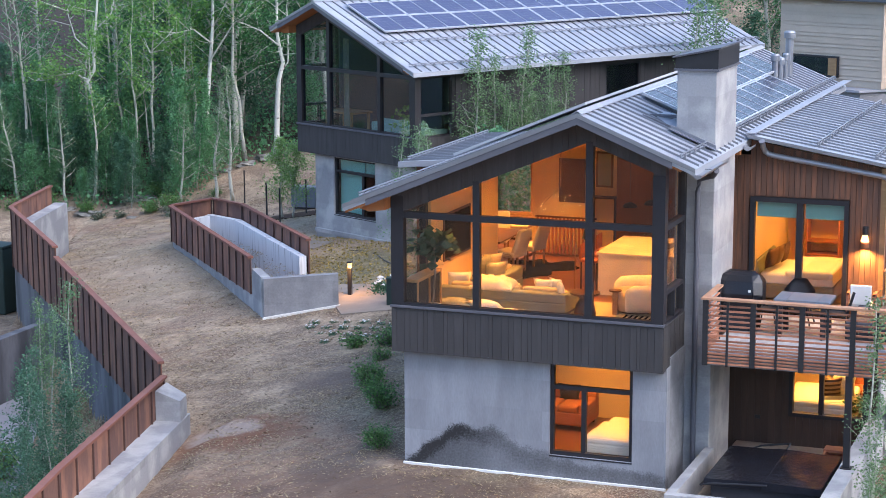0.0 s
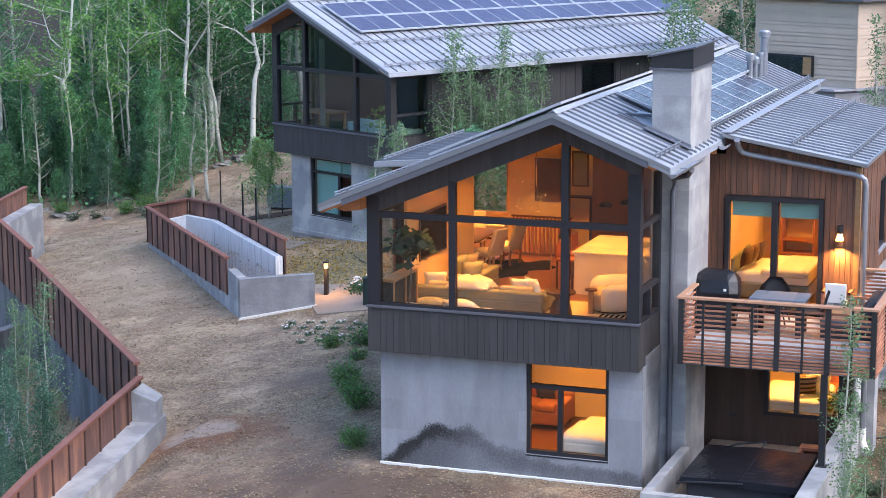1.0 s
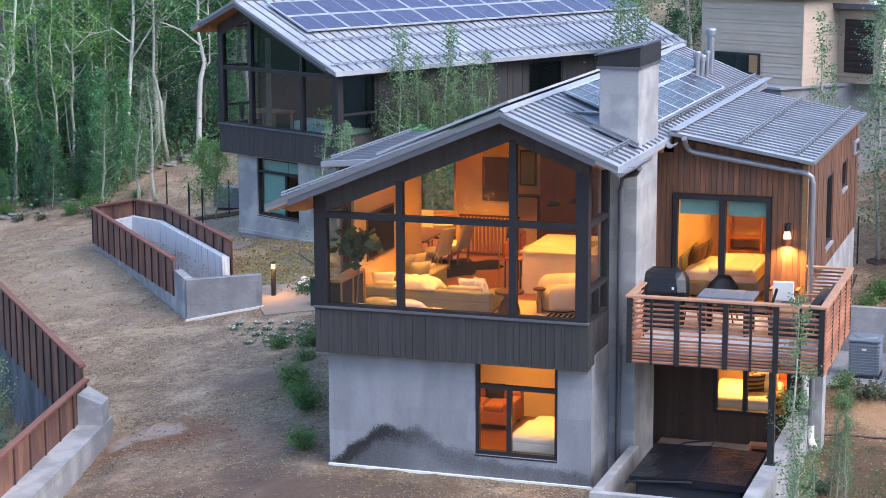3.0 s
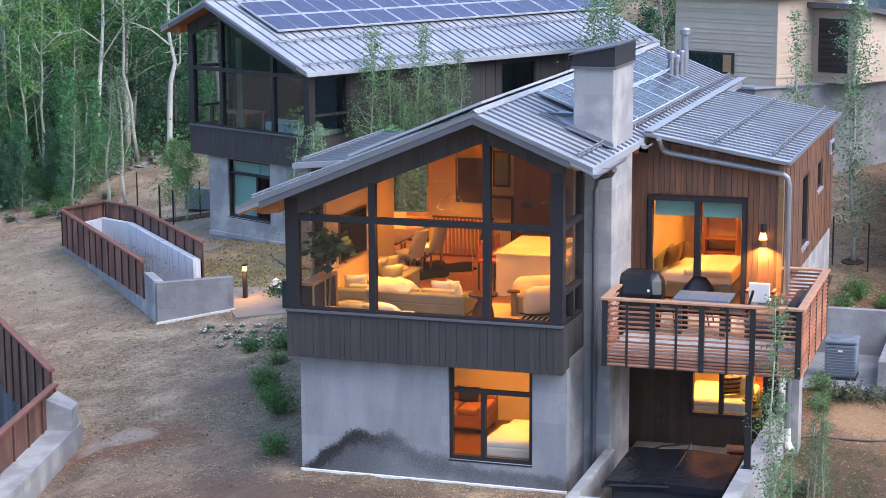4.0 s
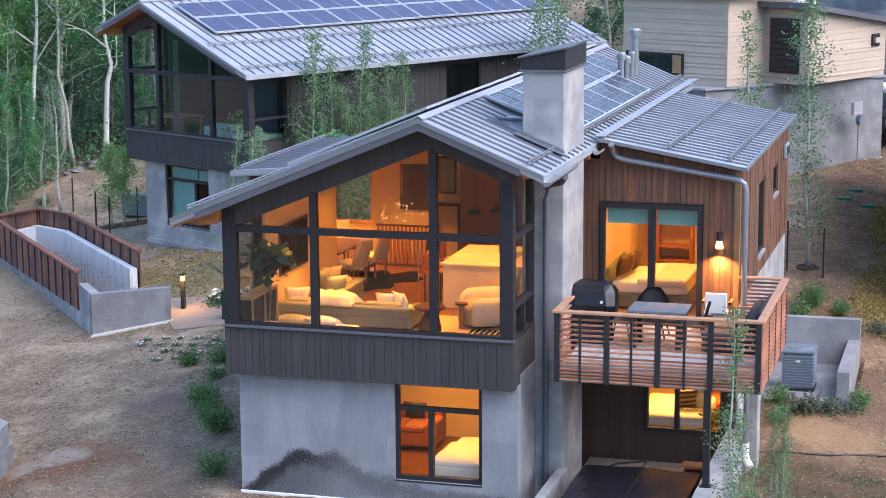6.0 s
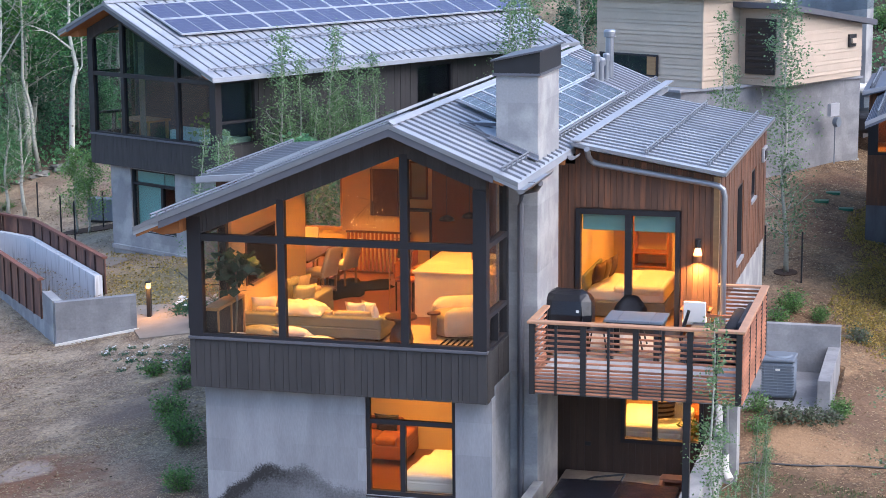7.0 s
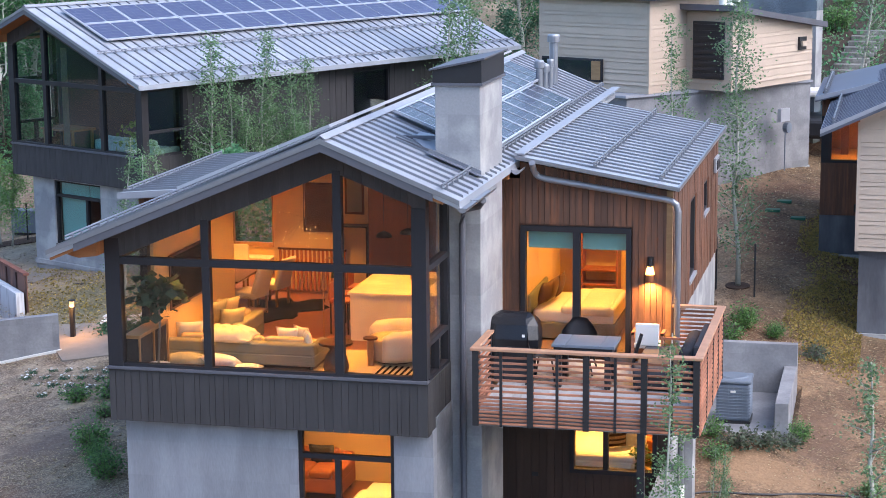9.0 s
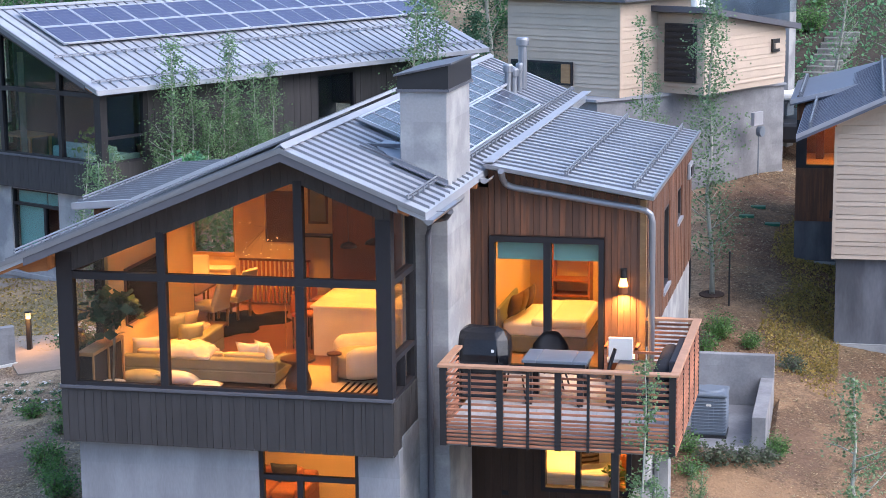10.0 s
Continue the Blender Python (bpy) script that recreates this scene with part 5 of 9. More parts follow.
a, b = K + V * 3.6 - U * 0.04, K + V * 1.5 - U * 0.04
wb = part("window", prism([tuple(a), tuple(b), tuple(b - U * 0.05), tuple(a - U * 0.05)], 5.68, 6.32), "frame", beige, "low dark window")
part("pane", prism([tuple(a - U * 0.052 - V * 0.06), tuple(b - U * 0.052 + V * 0.06), tuple(b - U * 0.06 + V * 0.06), tuple(a - U * 0.06 - V * 0.06)], 5.74, 6.26), "glass_dark", wb)
part("jamb", prism([tuple(b - U * 0.052 + V * 0.36), tuple(b - U * 0.052 + V * 0.06), tuple(b - U * 0.075 + V * 0.06), tuple(b - U * 0.075 + V * 0.36)], 5.74, 6.26), "oak", wb, "oak window reveal")
mp = RE - U * 1.9 - V * 0.02
mb = part("meter_box", prism([tuple(mp), tuple(mp + U * 0.5), tuple(mp + U * 0.5 - V * 0.12), tuple(mp - V * 0.12)], 4.35, 4.72), "silver", beige, "grey electric meter box")
bm = bmesh.new()
tube(bm, [tuple(mp + U * 0.45) + (4.15,), tuple(mp + U * 0.45 - V * 0.14) + (4.15,)], 0.15, 16)
part("dial", bm, "ac", mb)
bm = bmesh.new()
tube(bm, [tuple(mp + U * 0.40 - V * 0.04) + (4.05,), tuple(mp + U * 0.40 - V * 0.04) + (2.9,)], 0.02, 6)
part("conduit", bm, "ac", mb)
# roof-top terrace glass and planters of the house beyond
far = thing("upper_terrace", (0, 0, 0), "glass terrace screen and planters above the flat roof", "terrace")
a, b = K2 + U * 1.5 + V * 1.0, RE + U * 2.5 + V * 1.0
part("screen", prism([tuple(a), tuple(b), tuple(b + V * 0.05), tuple(a + V * 0.05)], 7.3, 9.4), "glass_dark", far)
part("wall", prism([tuple(RE + U * 2.4 + V * 1.2), tuple(RE + U * 2.8 + V * 1.2), tuple(RE + U * 2.8 + V * 5), tuple(RE + U * 2.4 + V * 5)], 2.0, 10.0), "concrete_light", far)
for i in range(3):
    c = K2 + U * (0.3 + 0.35 * i) + V * 0.5
    bm = bmesh.new()
    tube(bm, [(c.x, c.y, 7.5), (c.x, c.y, 8.6)], 0.13, 12, taper=[0.10, 0.15])
    part("planter", bm, "white", far)

# ---- house on the slope to the side ----
side = thing("side_house", (0, 0, 0), "beige sided gabled house with a lit corner window", "house")
RYF, RYB = 15.0, 20.5
bm = slab_y([(11.92, 2.8), (18.5, 2.8), (18.5, 6.2), (15.3, 7.4), (11.92, 5.85)], RYF, 23.6)
fw = part("upper_wall", bm, "siding", side)
courses(fw, (11.92, RYF), (18.5, RYF), 2.8, lambda s: min(5.75 + 0.42 * s, 7.0), 0.15, "siding")
part("corner_board", boxes((11.88, 11.95, RYF - 0.04, RYF + 0.05, 2.79, 5.75)), "siding", side)
part("concrete_base", boxes((11.98, 18.5, RYF + 0.1, 30, -1.5, 2.795)), "concrete_dark", side, "grey concrete base wall")
part("base_flashing", boxes((11.96, 18.5, RYF + 0.03, RYF + 0.098, gh(12.5, 15) - 0.3, gh(12.5, 15) + 0.1)), "concrete_light", side)
rz2 = lambda x: 5.62 + 0.46 * (x - 11.06)
rr = part("roof", slab_y([(11.06, rz2(11.06)), (15.3, rz2(15.3)), (15.3, rz2(15.3) - 0.15), (11.06, rz2(11.06) - 0.15)], RYF - 0.6, 24.0), "roof_dark", side, "grey standing-seam roof")
part("roof", slab_y([(15.3, rz2(15.3)), (19.0, rz2(15.3) - 1.5), (19.0, rz2(15.3) - 1.65), (15.3, rz2(15.3) - 0.15)], RYF - 0.6, 24.0), "roof_dark", side)
part("fascia", slab_y([(11.06, rz2(11.06) + 0.02), (15.3, rz2(15.3) + 0.02), (15.3, rz2(15.3) - 0.08), (11.06, rz2(11.06) - 0.08)], RYF - 0.64, RYF - 0.602), "trim", side)
me = None
for i in range(28):
    o = part("seam", slab_y([(11.08, rz2(11.08)), (15.25, rz2(15.25)), (15.25, rz2(15.25) + 0.022), (11.08, rz2(11.08) + 0.022)], -0.010, 0.010) if me is None else me, "roof_dark", rr, at=(0, RYF - 0.4 + i * 0.32, 0))
    me = o.data
for e in (11.35, 12.9):
    bm = bmesh.new()
    for dz in (0.07, 0.13):
        tube(bm, [(e, RYF - 0.5, rz2(e) + dz), (e, 23.8, rz2(e) + dz)], 0.02, 6)
    for i in range(28):
        box(bm, e - 0.035, e + 0.035, RYF - 0.42 + i * 0.32, RYF - 0.38 + i * 0.32, rz2(e), rz2(e) + 0.15)
    part("snow_rail", bm, "galv", side)
# set-back flank with the lit window
part("flank_base", boxes((10.86, 11.97, RYB, 25, 0.2, 2.70)), "concrete_dark", side)
part("base_flashing", boxes((10.82, 11.9, RYB - 0.06, RYB - 0.002, 1.55, 1.68)), "concrete_light", side)
fb = part("flank_wall", boxes((10.86, 11.91, RYB, RYB + 0.2, 2.70, 4.05)), "cedar", side, "dark stained upright boards")
boards(fb, (10.86, RYB), (11.91, RYB), 2.70, 4.05, 0.12, "cedar", seed=41)
part("flank_wall", boxes((10.86, 11.91, RYB, RYB + 0.2, 5.25, 5.85)), "cedar", side)
part("flank_side", boxes((10.86, 11.0, RYB + 0.2, 25, 2.70, 5.7)), "cedar", side)
wf = bars("window", [(10.86, 11.91, RYB - 0.02, RYB + 0.12, 4.05, 4.13), (10.86, 11.12, RYB - 0.02, RYB + 0.12, 4.13, 5.25), (11.84, 11.91, RYB - 0.02, RYB + 0.12, 4.13, 5.25)], "frame", side, "dark frame of the lit corner window")
glazed(part("pane", pane(11.12, 11.84, 4.13, 5.25, RYB + 0.05), "glass", wf))
part("room_floor", boxes((11.0, 11.915, RYB + 0.2, 23.4, 3.95, 4.04)), "oak", side)
part("room_wall", boxes((11.0, 11.915, 23.4, 23.5, 4.04, 5.6)), "ceilwood", side)
part("shelf_unit", boxes((11.3, 11.5, 22.2, 22.6, 4.04, 5.3)), "leather_wood", side)
part("flank_roof", slab_y([(10.70, 5.78), (14.5, 6.75), (14.5, 6.62), (10.70, 5.65)], RYB - 0.5, 25.2), "roof_dark", side, "low metal flank roof")
part("fascia", slab_y([(10.70, 5.80), (14.5, 6.77), (14.5, 6.66), (10.70, 5.69)], RYB - 0.54, RYB - 0.502), "trim", side)
bm = bmesh.new()
for dz in (0.07, 0.13):
    tube(bm, [(10.95, RYB - 0.4, 5.85 + dz), (10.95, 25.0, 5.85 + dz)], 0.02, 6)
for i in range(16):
    box(bm, 10.90, 11.0, RYB - 0.3 + i * 0.32, RYB - 0.26 + i * 0.32, 5.84, 5.99)
part("snow_rail", bm, "galv", side)
lamp("side_house_lamp", (11.45, 22.2, 5.45), 14, 0.3)
part("wall_box", boxes((11.72, 11.86, RYB - 0.1, RYB - 0.022, 2.8, 3.0), bevel=0.01), "black", side)
# a car parked beyond, seen between the houses
car = thing("parked_car", (10.35, 31.2, gh(10.35, 31.2)), "dark car with a white roof box parked between houses", "car")
part("body", boxes((-0.9, 0.9, -2.1, 2.1, 0.35, 0.95), bevel=0.12, segments=2), "black", car)
part("cabin", prism([(-0.78, -1.2), (0.78, -1.2), (0.78, 1.4), (-0.78, 1.4)], 0.93, 1.5), "glass_dark", car)
part("roof_box", boxes((-0.42, 0.42, -1.1, 0.6, 1.505, 1.72), bevel=0.07, segments=2), "white", car)
for x in (-0.85, 0.85):
    for y in (-1.35, 1.35):
        bm = bmesh.new()
        tube(bm, [(x - 0.1, y, 0.33), (x + 0.1, y, 0.33)], 0.33, 16)
        part("wheel", bm, "dark", car)

# ---- weathering-steel fence on the retaining wall ----
def steel_fence(p, q, top0, top1, bot0, bot1, pitch, out, label, posts=True):
    f = thing("steel_fence", (*p, 0), label, "fence", group="yard fence")
    f.matrix_world = pose(0, 0, 0)
    p, q = Vector(p), Vector(q)
    d, length = (q - p).normalized(), (q - p).length
    n = Vector((d.y, -d.x)) * out
    k = max(1, round(length / pitch))
    tz = lambda s: top0 + (top1 - top0) * s / length
    bz = lambda s: bot0 + (bot1 - bot0) * s / length
    for i in range(k):
        a, b = i * length / k, (i + 1) * length / k
        pts = [p + d * (a + 0.012), p + d * (b - 0.012)]
        ring = [tuple(pts[0]), tuple(pts[1]), tuple(pts[1] + n * 0.02), tuple(pts[0] + n * 0.02)]
        part("panel", prism(ring, lambda x, y: bz((Vector((x, y)) - p).dot(d)), lambda x, y: tz((Vector((x, y)) - p).dot(d)) - 0.02), "rust", f)
    for i in range(k + 1):
        a = min(max(i * length / k, 0.03), length - 0.03)
        c = p + d * a
        ring = [tuple(c - d * 0.025 + n * 0.02), tuple(c + d * 0.025 + n * 0.02), tuple(c + d * 0.025 + n * 0.055), tuple(c - d * 0.025 + n * 0.055)]
        part("post", prism(ring, bz(a), tz(a) - 0.03), "rust_post", f)
    ring = [tuple(p - n * 0.05), tuple(q - n * 0.05), tuple(q + n * 0.11), tuple(p + n * 0.11)]
    cap_lo = lambda x, y: tz((Vector((x, y)) - p).dot(d)) - 0.02
    part("cap", prism(ring, cap_lo, lambda x, y: cap_lo(x, y) + 0.06), "rust_cap", f, "lighter rust cap angle")
    return f


F0, F1, F2, F3, F4, F5 = FENCE
LB1 = "rusty weathering-steel panel fence along the yard's edge"
steel_fence(F0, F1, 1.0, 1.0, 0.0, 0.0, 0.95, 1, LB1)
steel_fence(F1, F2, 1.0, 1.0, -1.0, -1.0, 0.98, 1, LB1)
steel_fence(F2, F3, 0.70, 0.70, -1.0, -1.05, 0.88, 1, "long rusty steel panel fence topping a retaining wall")
steel_fence(F3, F4, 0.38, 0.38, -0.45, -0.45, 0.97, -1, "low rusty steel fence on a concrete wall")
steel_fence(F4, F5, 0.38, 0.38, -0.45, -0.45, 0.97, -1, "low rusty steel fence on a concrete wall")


def wall_along(name, p, q, off0, off1, z0, z1, mat, label, cat="wall"):
    p, q = Vector(p), Vector(q)
    d = (q - p).normalized()
    n = Vector((d.y, -d.x))
    w = part(name, prism([tuple(p + n * off0), tuple(q + n * off0), tuple(q + n * off1), tuple(p + n * off1)], z0, z1), mat)
    return tagged(w, label, cat, kind="structure")


wall_along("retaining_wall", F1, F2, -0.5, -0.02, -4.5, -0.2, "concrete_dark", "grey concrete retaining wall below the fence")
wall_along("retaining_wall", F2, F3, -0.5, -0.02, -4.5, -0.75, "concrete_dark", "grey concrete retaining wall below the fence")
wall_along("retaining_wall", F3, F4, -0.62, 0.1, -3.0, -0.45, "concrete_light", "pale concrete wall under the low fence")
wall_along("retaining_wall", F4, F5, -0.62, 0.1, -3.0, -0.452, "concrete_light", "pale concrete wall under the low fence")
wall_along("retaining_wall", F0, F1, -0.55, -0.08, -1.6, 0.42, "concrete_light", "pale concrete end wall")
pier = part("fence_pier", prism([(-6.84, 3.12), (-6.30, 3.05), (-6.14, 2.45), (-6.70, 2.34)], -1.6, lambda x, y: 0.24 if x < -6.5 else 0.02), "concrete_light")
tagged(pier, "pale concrete pier where the fence turns", "pier", kind="structure")
w = part("lower_wall", boxes((-16.95, -16.65, -6.0, 13.6, -4.5, -1.3)), "concrete_dark")
tagged(w, "grey concrete wall beside the lower drive", "wall", kind="structure")
dv = part("drive", prism([(-16.6, -6), (-11.3, -6), (-12.0, 4.8), (-15.4, 11.3), (-16.6, 12.5)], -4.4, lambda x, y: -3.3 + 0.02 * (y - 5) + 0.03), "asphalt")
tagged(dv, "pale concrete lower drive", "drive", kind="structure")
gb = thing("utility_box", (-23.3, 21.0, gh(-23.3, 21.0)), "dark green metal utility box", "utility box")
part("case", boxes((-0.5, 0.5, -0.45, 0.45, 0, 2.3), bevel=0.03), "green", gb)
part("lid", boxes((-0.54, 0.54, -0.49, 0.49, 2.3, 2.38), bevel=0.02), "green", gb)

# ---- sunken stair beside the yard ----
PL, PR = Vector((-8.99, 12.52)), Vector((-7.18, 13.53))
PA, PB = Vector((-9.9, 13.63)), Vector((-17.74, 23.26))
PC, PE, PD = Vector((-16.75, 24.35)), Vector((-15.05, 23.2)), Vector((-9.9, 17.3))


def stair_wall(p, q, t, z0, z1, mat, label):
    p, q = Vector(p), Vector(q)
    d = (q - p).normalized()
    n = Vector((d.y, -d.x)) * t
    w = part("stairwell_wall", prism([tuple(p), tuple(q), tuple(q + n), tuple(p + n)], z0, z1), mat)
    return tagged(w, label, "wall", kind="structure")


slope = lambda a, b, p, q: (lambda x, y: a + (b - a) * max(0, min(1, (Vector((x, y)) - p).dot((q - p).normalized()) / (q - p).length)))
stair_wall(PL, PR, -0.25, -2.4, slope(0.72, 0.80, PL, PR), "concrete", "grey concrete end wall of the sunken stair")
stair_wall(PL + (PA - PL).normalized() * 0.26, PA, 0.25, -2.4, slope(0.72, 0.76, PL, PA), "concrete_light", "grey concrete stairwell wall")
stair_wall(PA, PB, 0.25, -2.4, slope(0.02, -0.54, PA, PB), "concrete_light", "pale concrete stairwell curb")
stair_wall(PB, PC, 0.25, -2.4, slope(0.10, 0.28, PB, PC), "concrete_streak", "pale stained concrete stairwell end")
stair_wall(PC, PE, 0.22, -2.4, slope(0.28, 0.36, PC, PE), "concrete_streak", "pale stained concrete stairwell corner")
stair_wall(PE, PD, 0.22, -2.4, slope(0.36, 0.47, PE, PD), "concrete_streak", "pale stained concrete stairwell wall")
fl = part("stairwell_floor", prism([tuple(PL), tuple(PR), tuple(PD), tuple(PE), tuple(PC), tuple(PB), tuple(PA)], -2.6, -2.35), "concrete")
tagged(fl, "concrete stairwell floor", "floor", kind="structure")
LB2 = "rusty steel guard fence round the sunken stair"
steel_fence(tuple(PB), tuple(PA), 0.66, 1.07, -0.56, 0.02, 0.98, 1, LB2)
steel_fence(tuple(PC + Vector((-0.06, 0.10))), tuple(PB + Vector((-0.05, 0.03))), 0.80, 0.68, -0.3, -0.4, 0.9, -1, LB2)
steel_fence(tuple(PC + Vector((0.02, 0.10))), tuple(PE + Vector((0.02, 0.10))), 0.80, 0.86, -0.3, -0.2, 0.95, 1, LB2)
steel_fence(tuple(PE + Vector((0.06, 0.06))), tuple(PD + Vector((0.12, 0.0))), 0.86, 0.97, -0.25, -0.1, 1.02, 1, LB2)
HD = (PE - PD).normalized()
HN = Vector((HD.y, -HD.x)) * -0.10
hr = thing("handrail", (PD.x + HD.x * 0.6 + HN.x, PD.y + HD.y * 0.6 + HN.y, 0.0), "dark bent steel handrail on the stairwell wall", "handrail")
bm = bmesh.new()
tube(bm, [(0.0, 0.0, -0.18), (0.0, 0.0, -0.06), (HD.x * 0.12, HD.y * 0.12, -0.04), (HD.x * 0.4, HD.y * 0.4, -0.06), (HD.x * 4.5, HD.y * 4.5, -2.2)], 0.028, 8)
part("rail", bm, "black", hr)
bm = bmesh.new()
tube(bm, [(HD.x * 0.5, HD.y * 0.5, -0.12), (HD.x * 0.5 - HN.x, HD.y * 0.5 - HN.y, -0.14)], 0.015, 6)
part("bracket", bm, "black", hr)
ft = part("wall_foot_strip", prism([tuple(PL + Vector((-0.02, -0.06))), tuple(PR + Vector((0.05, -0.06))), tuple(PR + Vector((0.05, -0.003))), tuple(PL + Vector((0, -0.003)))], lambda x, y: gh(x, y) - 0.1, lambda x, y: gh(x, y) + 0.06), "white")
tagged(ft, "white strip at the wall foot", "trim", kind="structure")
pth = part("garden_path", prism([(-6.7, 12.6), (-5.0, 12.9), (-3.0, 13.2), (-2.2, 14.2), (-4.2, 15.0), (-6.4, 15.6), (-8.8, 15.9)], lambda x, y: gh(x, y) - 0.3, lambda x, y: gh(x, y) + 0.03), "path")
tagged(pth, "pale stone garden path lit by a bollard", "path", kind="structure")
pth = part("garden_path", prism([(-15.5, 24.0), (-12.0, 20.6), (-11.0, 20.2), (-10.6, 20.9), (-12.6, 22.0), (-15.5, 25.2)], lambda x, y: gh(x, y) - 0.3, lambda x, y: gh(x, y) + 0.03), "path")
tagged(pth, "pale stone path round the twin house", "path", kind="structure")
bol = thing("bollard_light", (-7.3, 14.6, gh(-7.3, 14.6)), "black garden bollard with a lit head", "bollard light")
part("post", boxes((-0.055, 0.055, -0.055, 0.055, 0, 0.80), bevel=0.006), "black", bol)
part("lens", boxes((-0.045, 0.045, -0.05, 0.045, 0.80, 0.95)), "bulb_dim", bol)
part("cap", boxes((-0.065, 0.065, -0.065, 0.065, 0.952, 0.985)), "black", bol)
lamp("bollard_lamp", (-7.2, 14.4, gh(-7.3, 14.6) + 0.9), 6, 0.12, (1.0, 0.45, 0.10))
bn = thing("green_bin", (-5.5, 13.4, gh(-5.5, 13.4)), "dark green plastic bin by the path", "bin")
part("bin_body", prism([(-0.13, -0.13), (0.13, -0.13), (0.13, 0.13), (-0.13, 0.13)], 0, 0.72), "green", bn)
part("lid", boxes((-0.15, 0.15, -0.15, 0.15, 0.72, 0.78), bevel=0.02), "green", bn)

# ---- patio, hot tub, low walls ----
pat = part("patio", boxes((6.05, 8.9, -1.6, 4.2, -0.42, -0.13)), "paving")
tagged(pat, "grey concrete patio under the balcony", "patio", kind="structure")
w = part("low_wall", boxes((5.98, 6.16, -1.64, 1.6, -0.6, 0.42)), "concrete_light")
tagged(w, "low pale concrete wall beside the tub", "wall", kind="structure")
w = part("low_wall", boxes((6.16, 8.78, -1.64, -1.46, -0.9, 0.42)), "concrete_light")
tagged(w, "low pale concrete wall before the tub", "wall", kind="structure")
w = part("patio_wall", boxes((8.78, 9.10, -3.2, 4.6, -0.9, 0.64)), "concrete_light")
tagged(w, "pale concrete wall carrying the balcony post", "wall", kind="structure")
w = part("step_wall", boxes((9.102, 9.36, 4.2, 4.7, -0.9, 2.2)), "concrete_light")
tagged(w, "pale concrete block by the patio", "wall", kind="structure")
tub = thing("hot_tub", (7.57, 0.47, -0.13), "hot tub under a wet black folding cover", "hot tub")
part("shell", boxes((-0.98, 0.98, -1.05, 1.05, 0.0, 0.52), bevel=0.05, segments=2), "dark", tub)
for x0, x1 in ((-1.08, -0.006), (0.006, 1.08)):
    bm = bmesh.new()
    n = 8
    grid = [[bm.verts.new((x0 + (x1 - x0) * i / n, -1.13 + 2.26 * j / n, 0.66 - 0.03 * abs((x0 + (x1 - x0) * i / n)) - 0.008 * math.sin(j * 1.3) * math.sin(i))) for j in range(n + 1)] for i in range(n + 1)]
    for i in range(n):
        for j in range(n):
            bm.faces.new((grid[i][j], grid[i + 1][j], grid[i + 1][j + 1], grid[i][j + 1]))
    low = [[bm.verts.new((v.co.x, v.co.y, 0.50)) for v in (grid[i][0] for i in range(n + 1))], [bm.verts.new((v.co.x, v.co.y, 0.50)) for v in (grid[i][n] for i in range(n + 1))]]
    for i in range(n):
        bm.faces.new((grid[i][0], grid[i + 1][0], low[0][i + 1], low[0][i]))
        bm.faces.new((grid[i][n], grid[i + 1][n], low[1][i + 1], low[1][i]))
    for k in (0, n):
        l2 = [low[0][k]] + [bm.verts.new((grid[k][j].co.x, grid[k][j].co.y, 0.50)) for j in range(1, n)] + [low[1][k]]
        for j in range(n):
            bm.faces.new((grid[k][j], grid[k][j + 1], l2[j + 1], l2[j]))
    part("cover", bm, "vinyl", tub, "black vinyl cover half", smooth=False)
bm = bmesh.new()
tube(bm, [(-1.14, 0.9, 0.45), (-1.14, -1.16, 0.50), (-0.95, -1.18, 0.56), (0.1, -1.18, 0.62)], 0.018, 6)
part("lift_bar", bm, "black", tub)
bm = bmesh.new()
tube(bm, [(-0.9, 1.2, 0.5), (-0.5, 1.25, 0.66), (0.06, 1.3, 0.74)], 0.018, 6)
tube(bm, [(0.06, 1.3, 0.74), (0.02, 1.1, 0.67)], 0.018, 6)
part("lift_bar", bm, "black", tub)
part("fold_strap", boxes((-0.03, 0.03, -1.12, 1.12, 0.655, 0.668), bevel=0.004), "vinyl", tub)
st = thing("tub_step", (8.47, 2.20, -0.13), "reddish wooden tub step", "step")
for i in range(2):
    part("tread", boxes((-0.3, 0.25, -0.2 + 0.35 * i, 0.12 + 0.35 * i, 0.25 + 0.22 * i, 0.30 + 0.22 * i)), "redwood", st)
part("riser", boxes((-0.28, -0.24, -0.2, 0.5, 0.0, 0.5)), "redwood", st)
part("riser", boxes((0.2, 0.24, -0.2, 0.5, 0.0, 0.5)), "redwood", st)
part("brace", boxes((-0.24, 0.2, 0.44, 0.48, 0.0, 0.47)), "redwood", st)

# ---- air conditioner in its walled bay ----
for nm, r in (("bay_wall", (8.9, 10.85, 11.0, 11.2, -0.5, 1.47)), ("bay_wall", (10.58, 10.85, 7.9, 11.0, -0.5, 1.0)), ("bay_slab", (8.9, 10.58, 7.6, 11.0, -0.2, 0.40))):
    w = part(nm, boxes(r, bevel=0.01), "concrete")
    tagged(w, "grey concrete wall of the equipment bay" if nm == "bay_wall" else "concrete slab of the equipment bay", "wall" if nm == "bay_wall" else "slab", kind="structure")
ac = thing("air_conditioner", (9.72, 8.75, 0.402), "grey louvred outdoor air conditioner", "air conditioner")
part("cabinet", boxes((-0.40, 0.40, -0.40, 0.40, 0.05, 0.94), bevel=0.06, segments=3), "ac", ac)
part("base_pan", boxes((-0.42, 0.42, -0.42, 0.42, 0.0, 0.06)), "black", ac)
part("top_cover", boxes((-0.43, 0.43, -0.43, 0.43, 0.94, 1.04), bevel=0.045, segments=3), "ac", ac)
bm = bmesh.new()
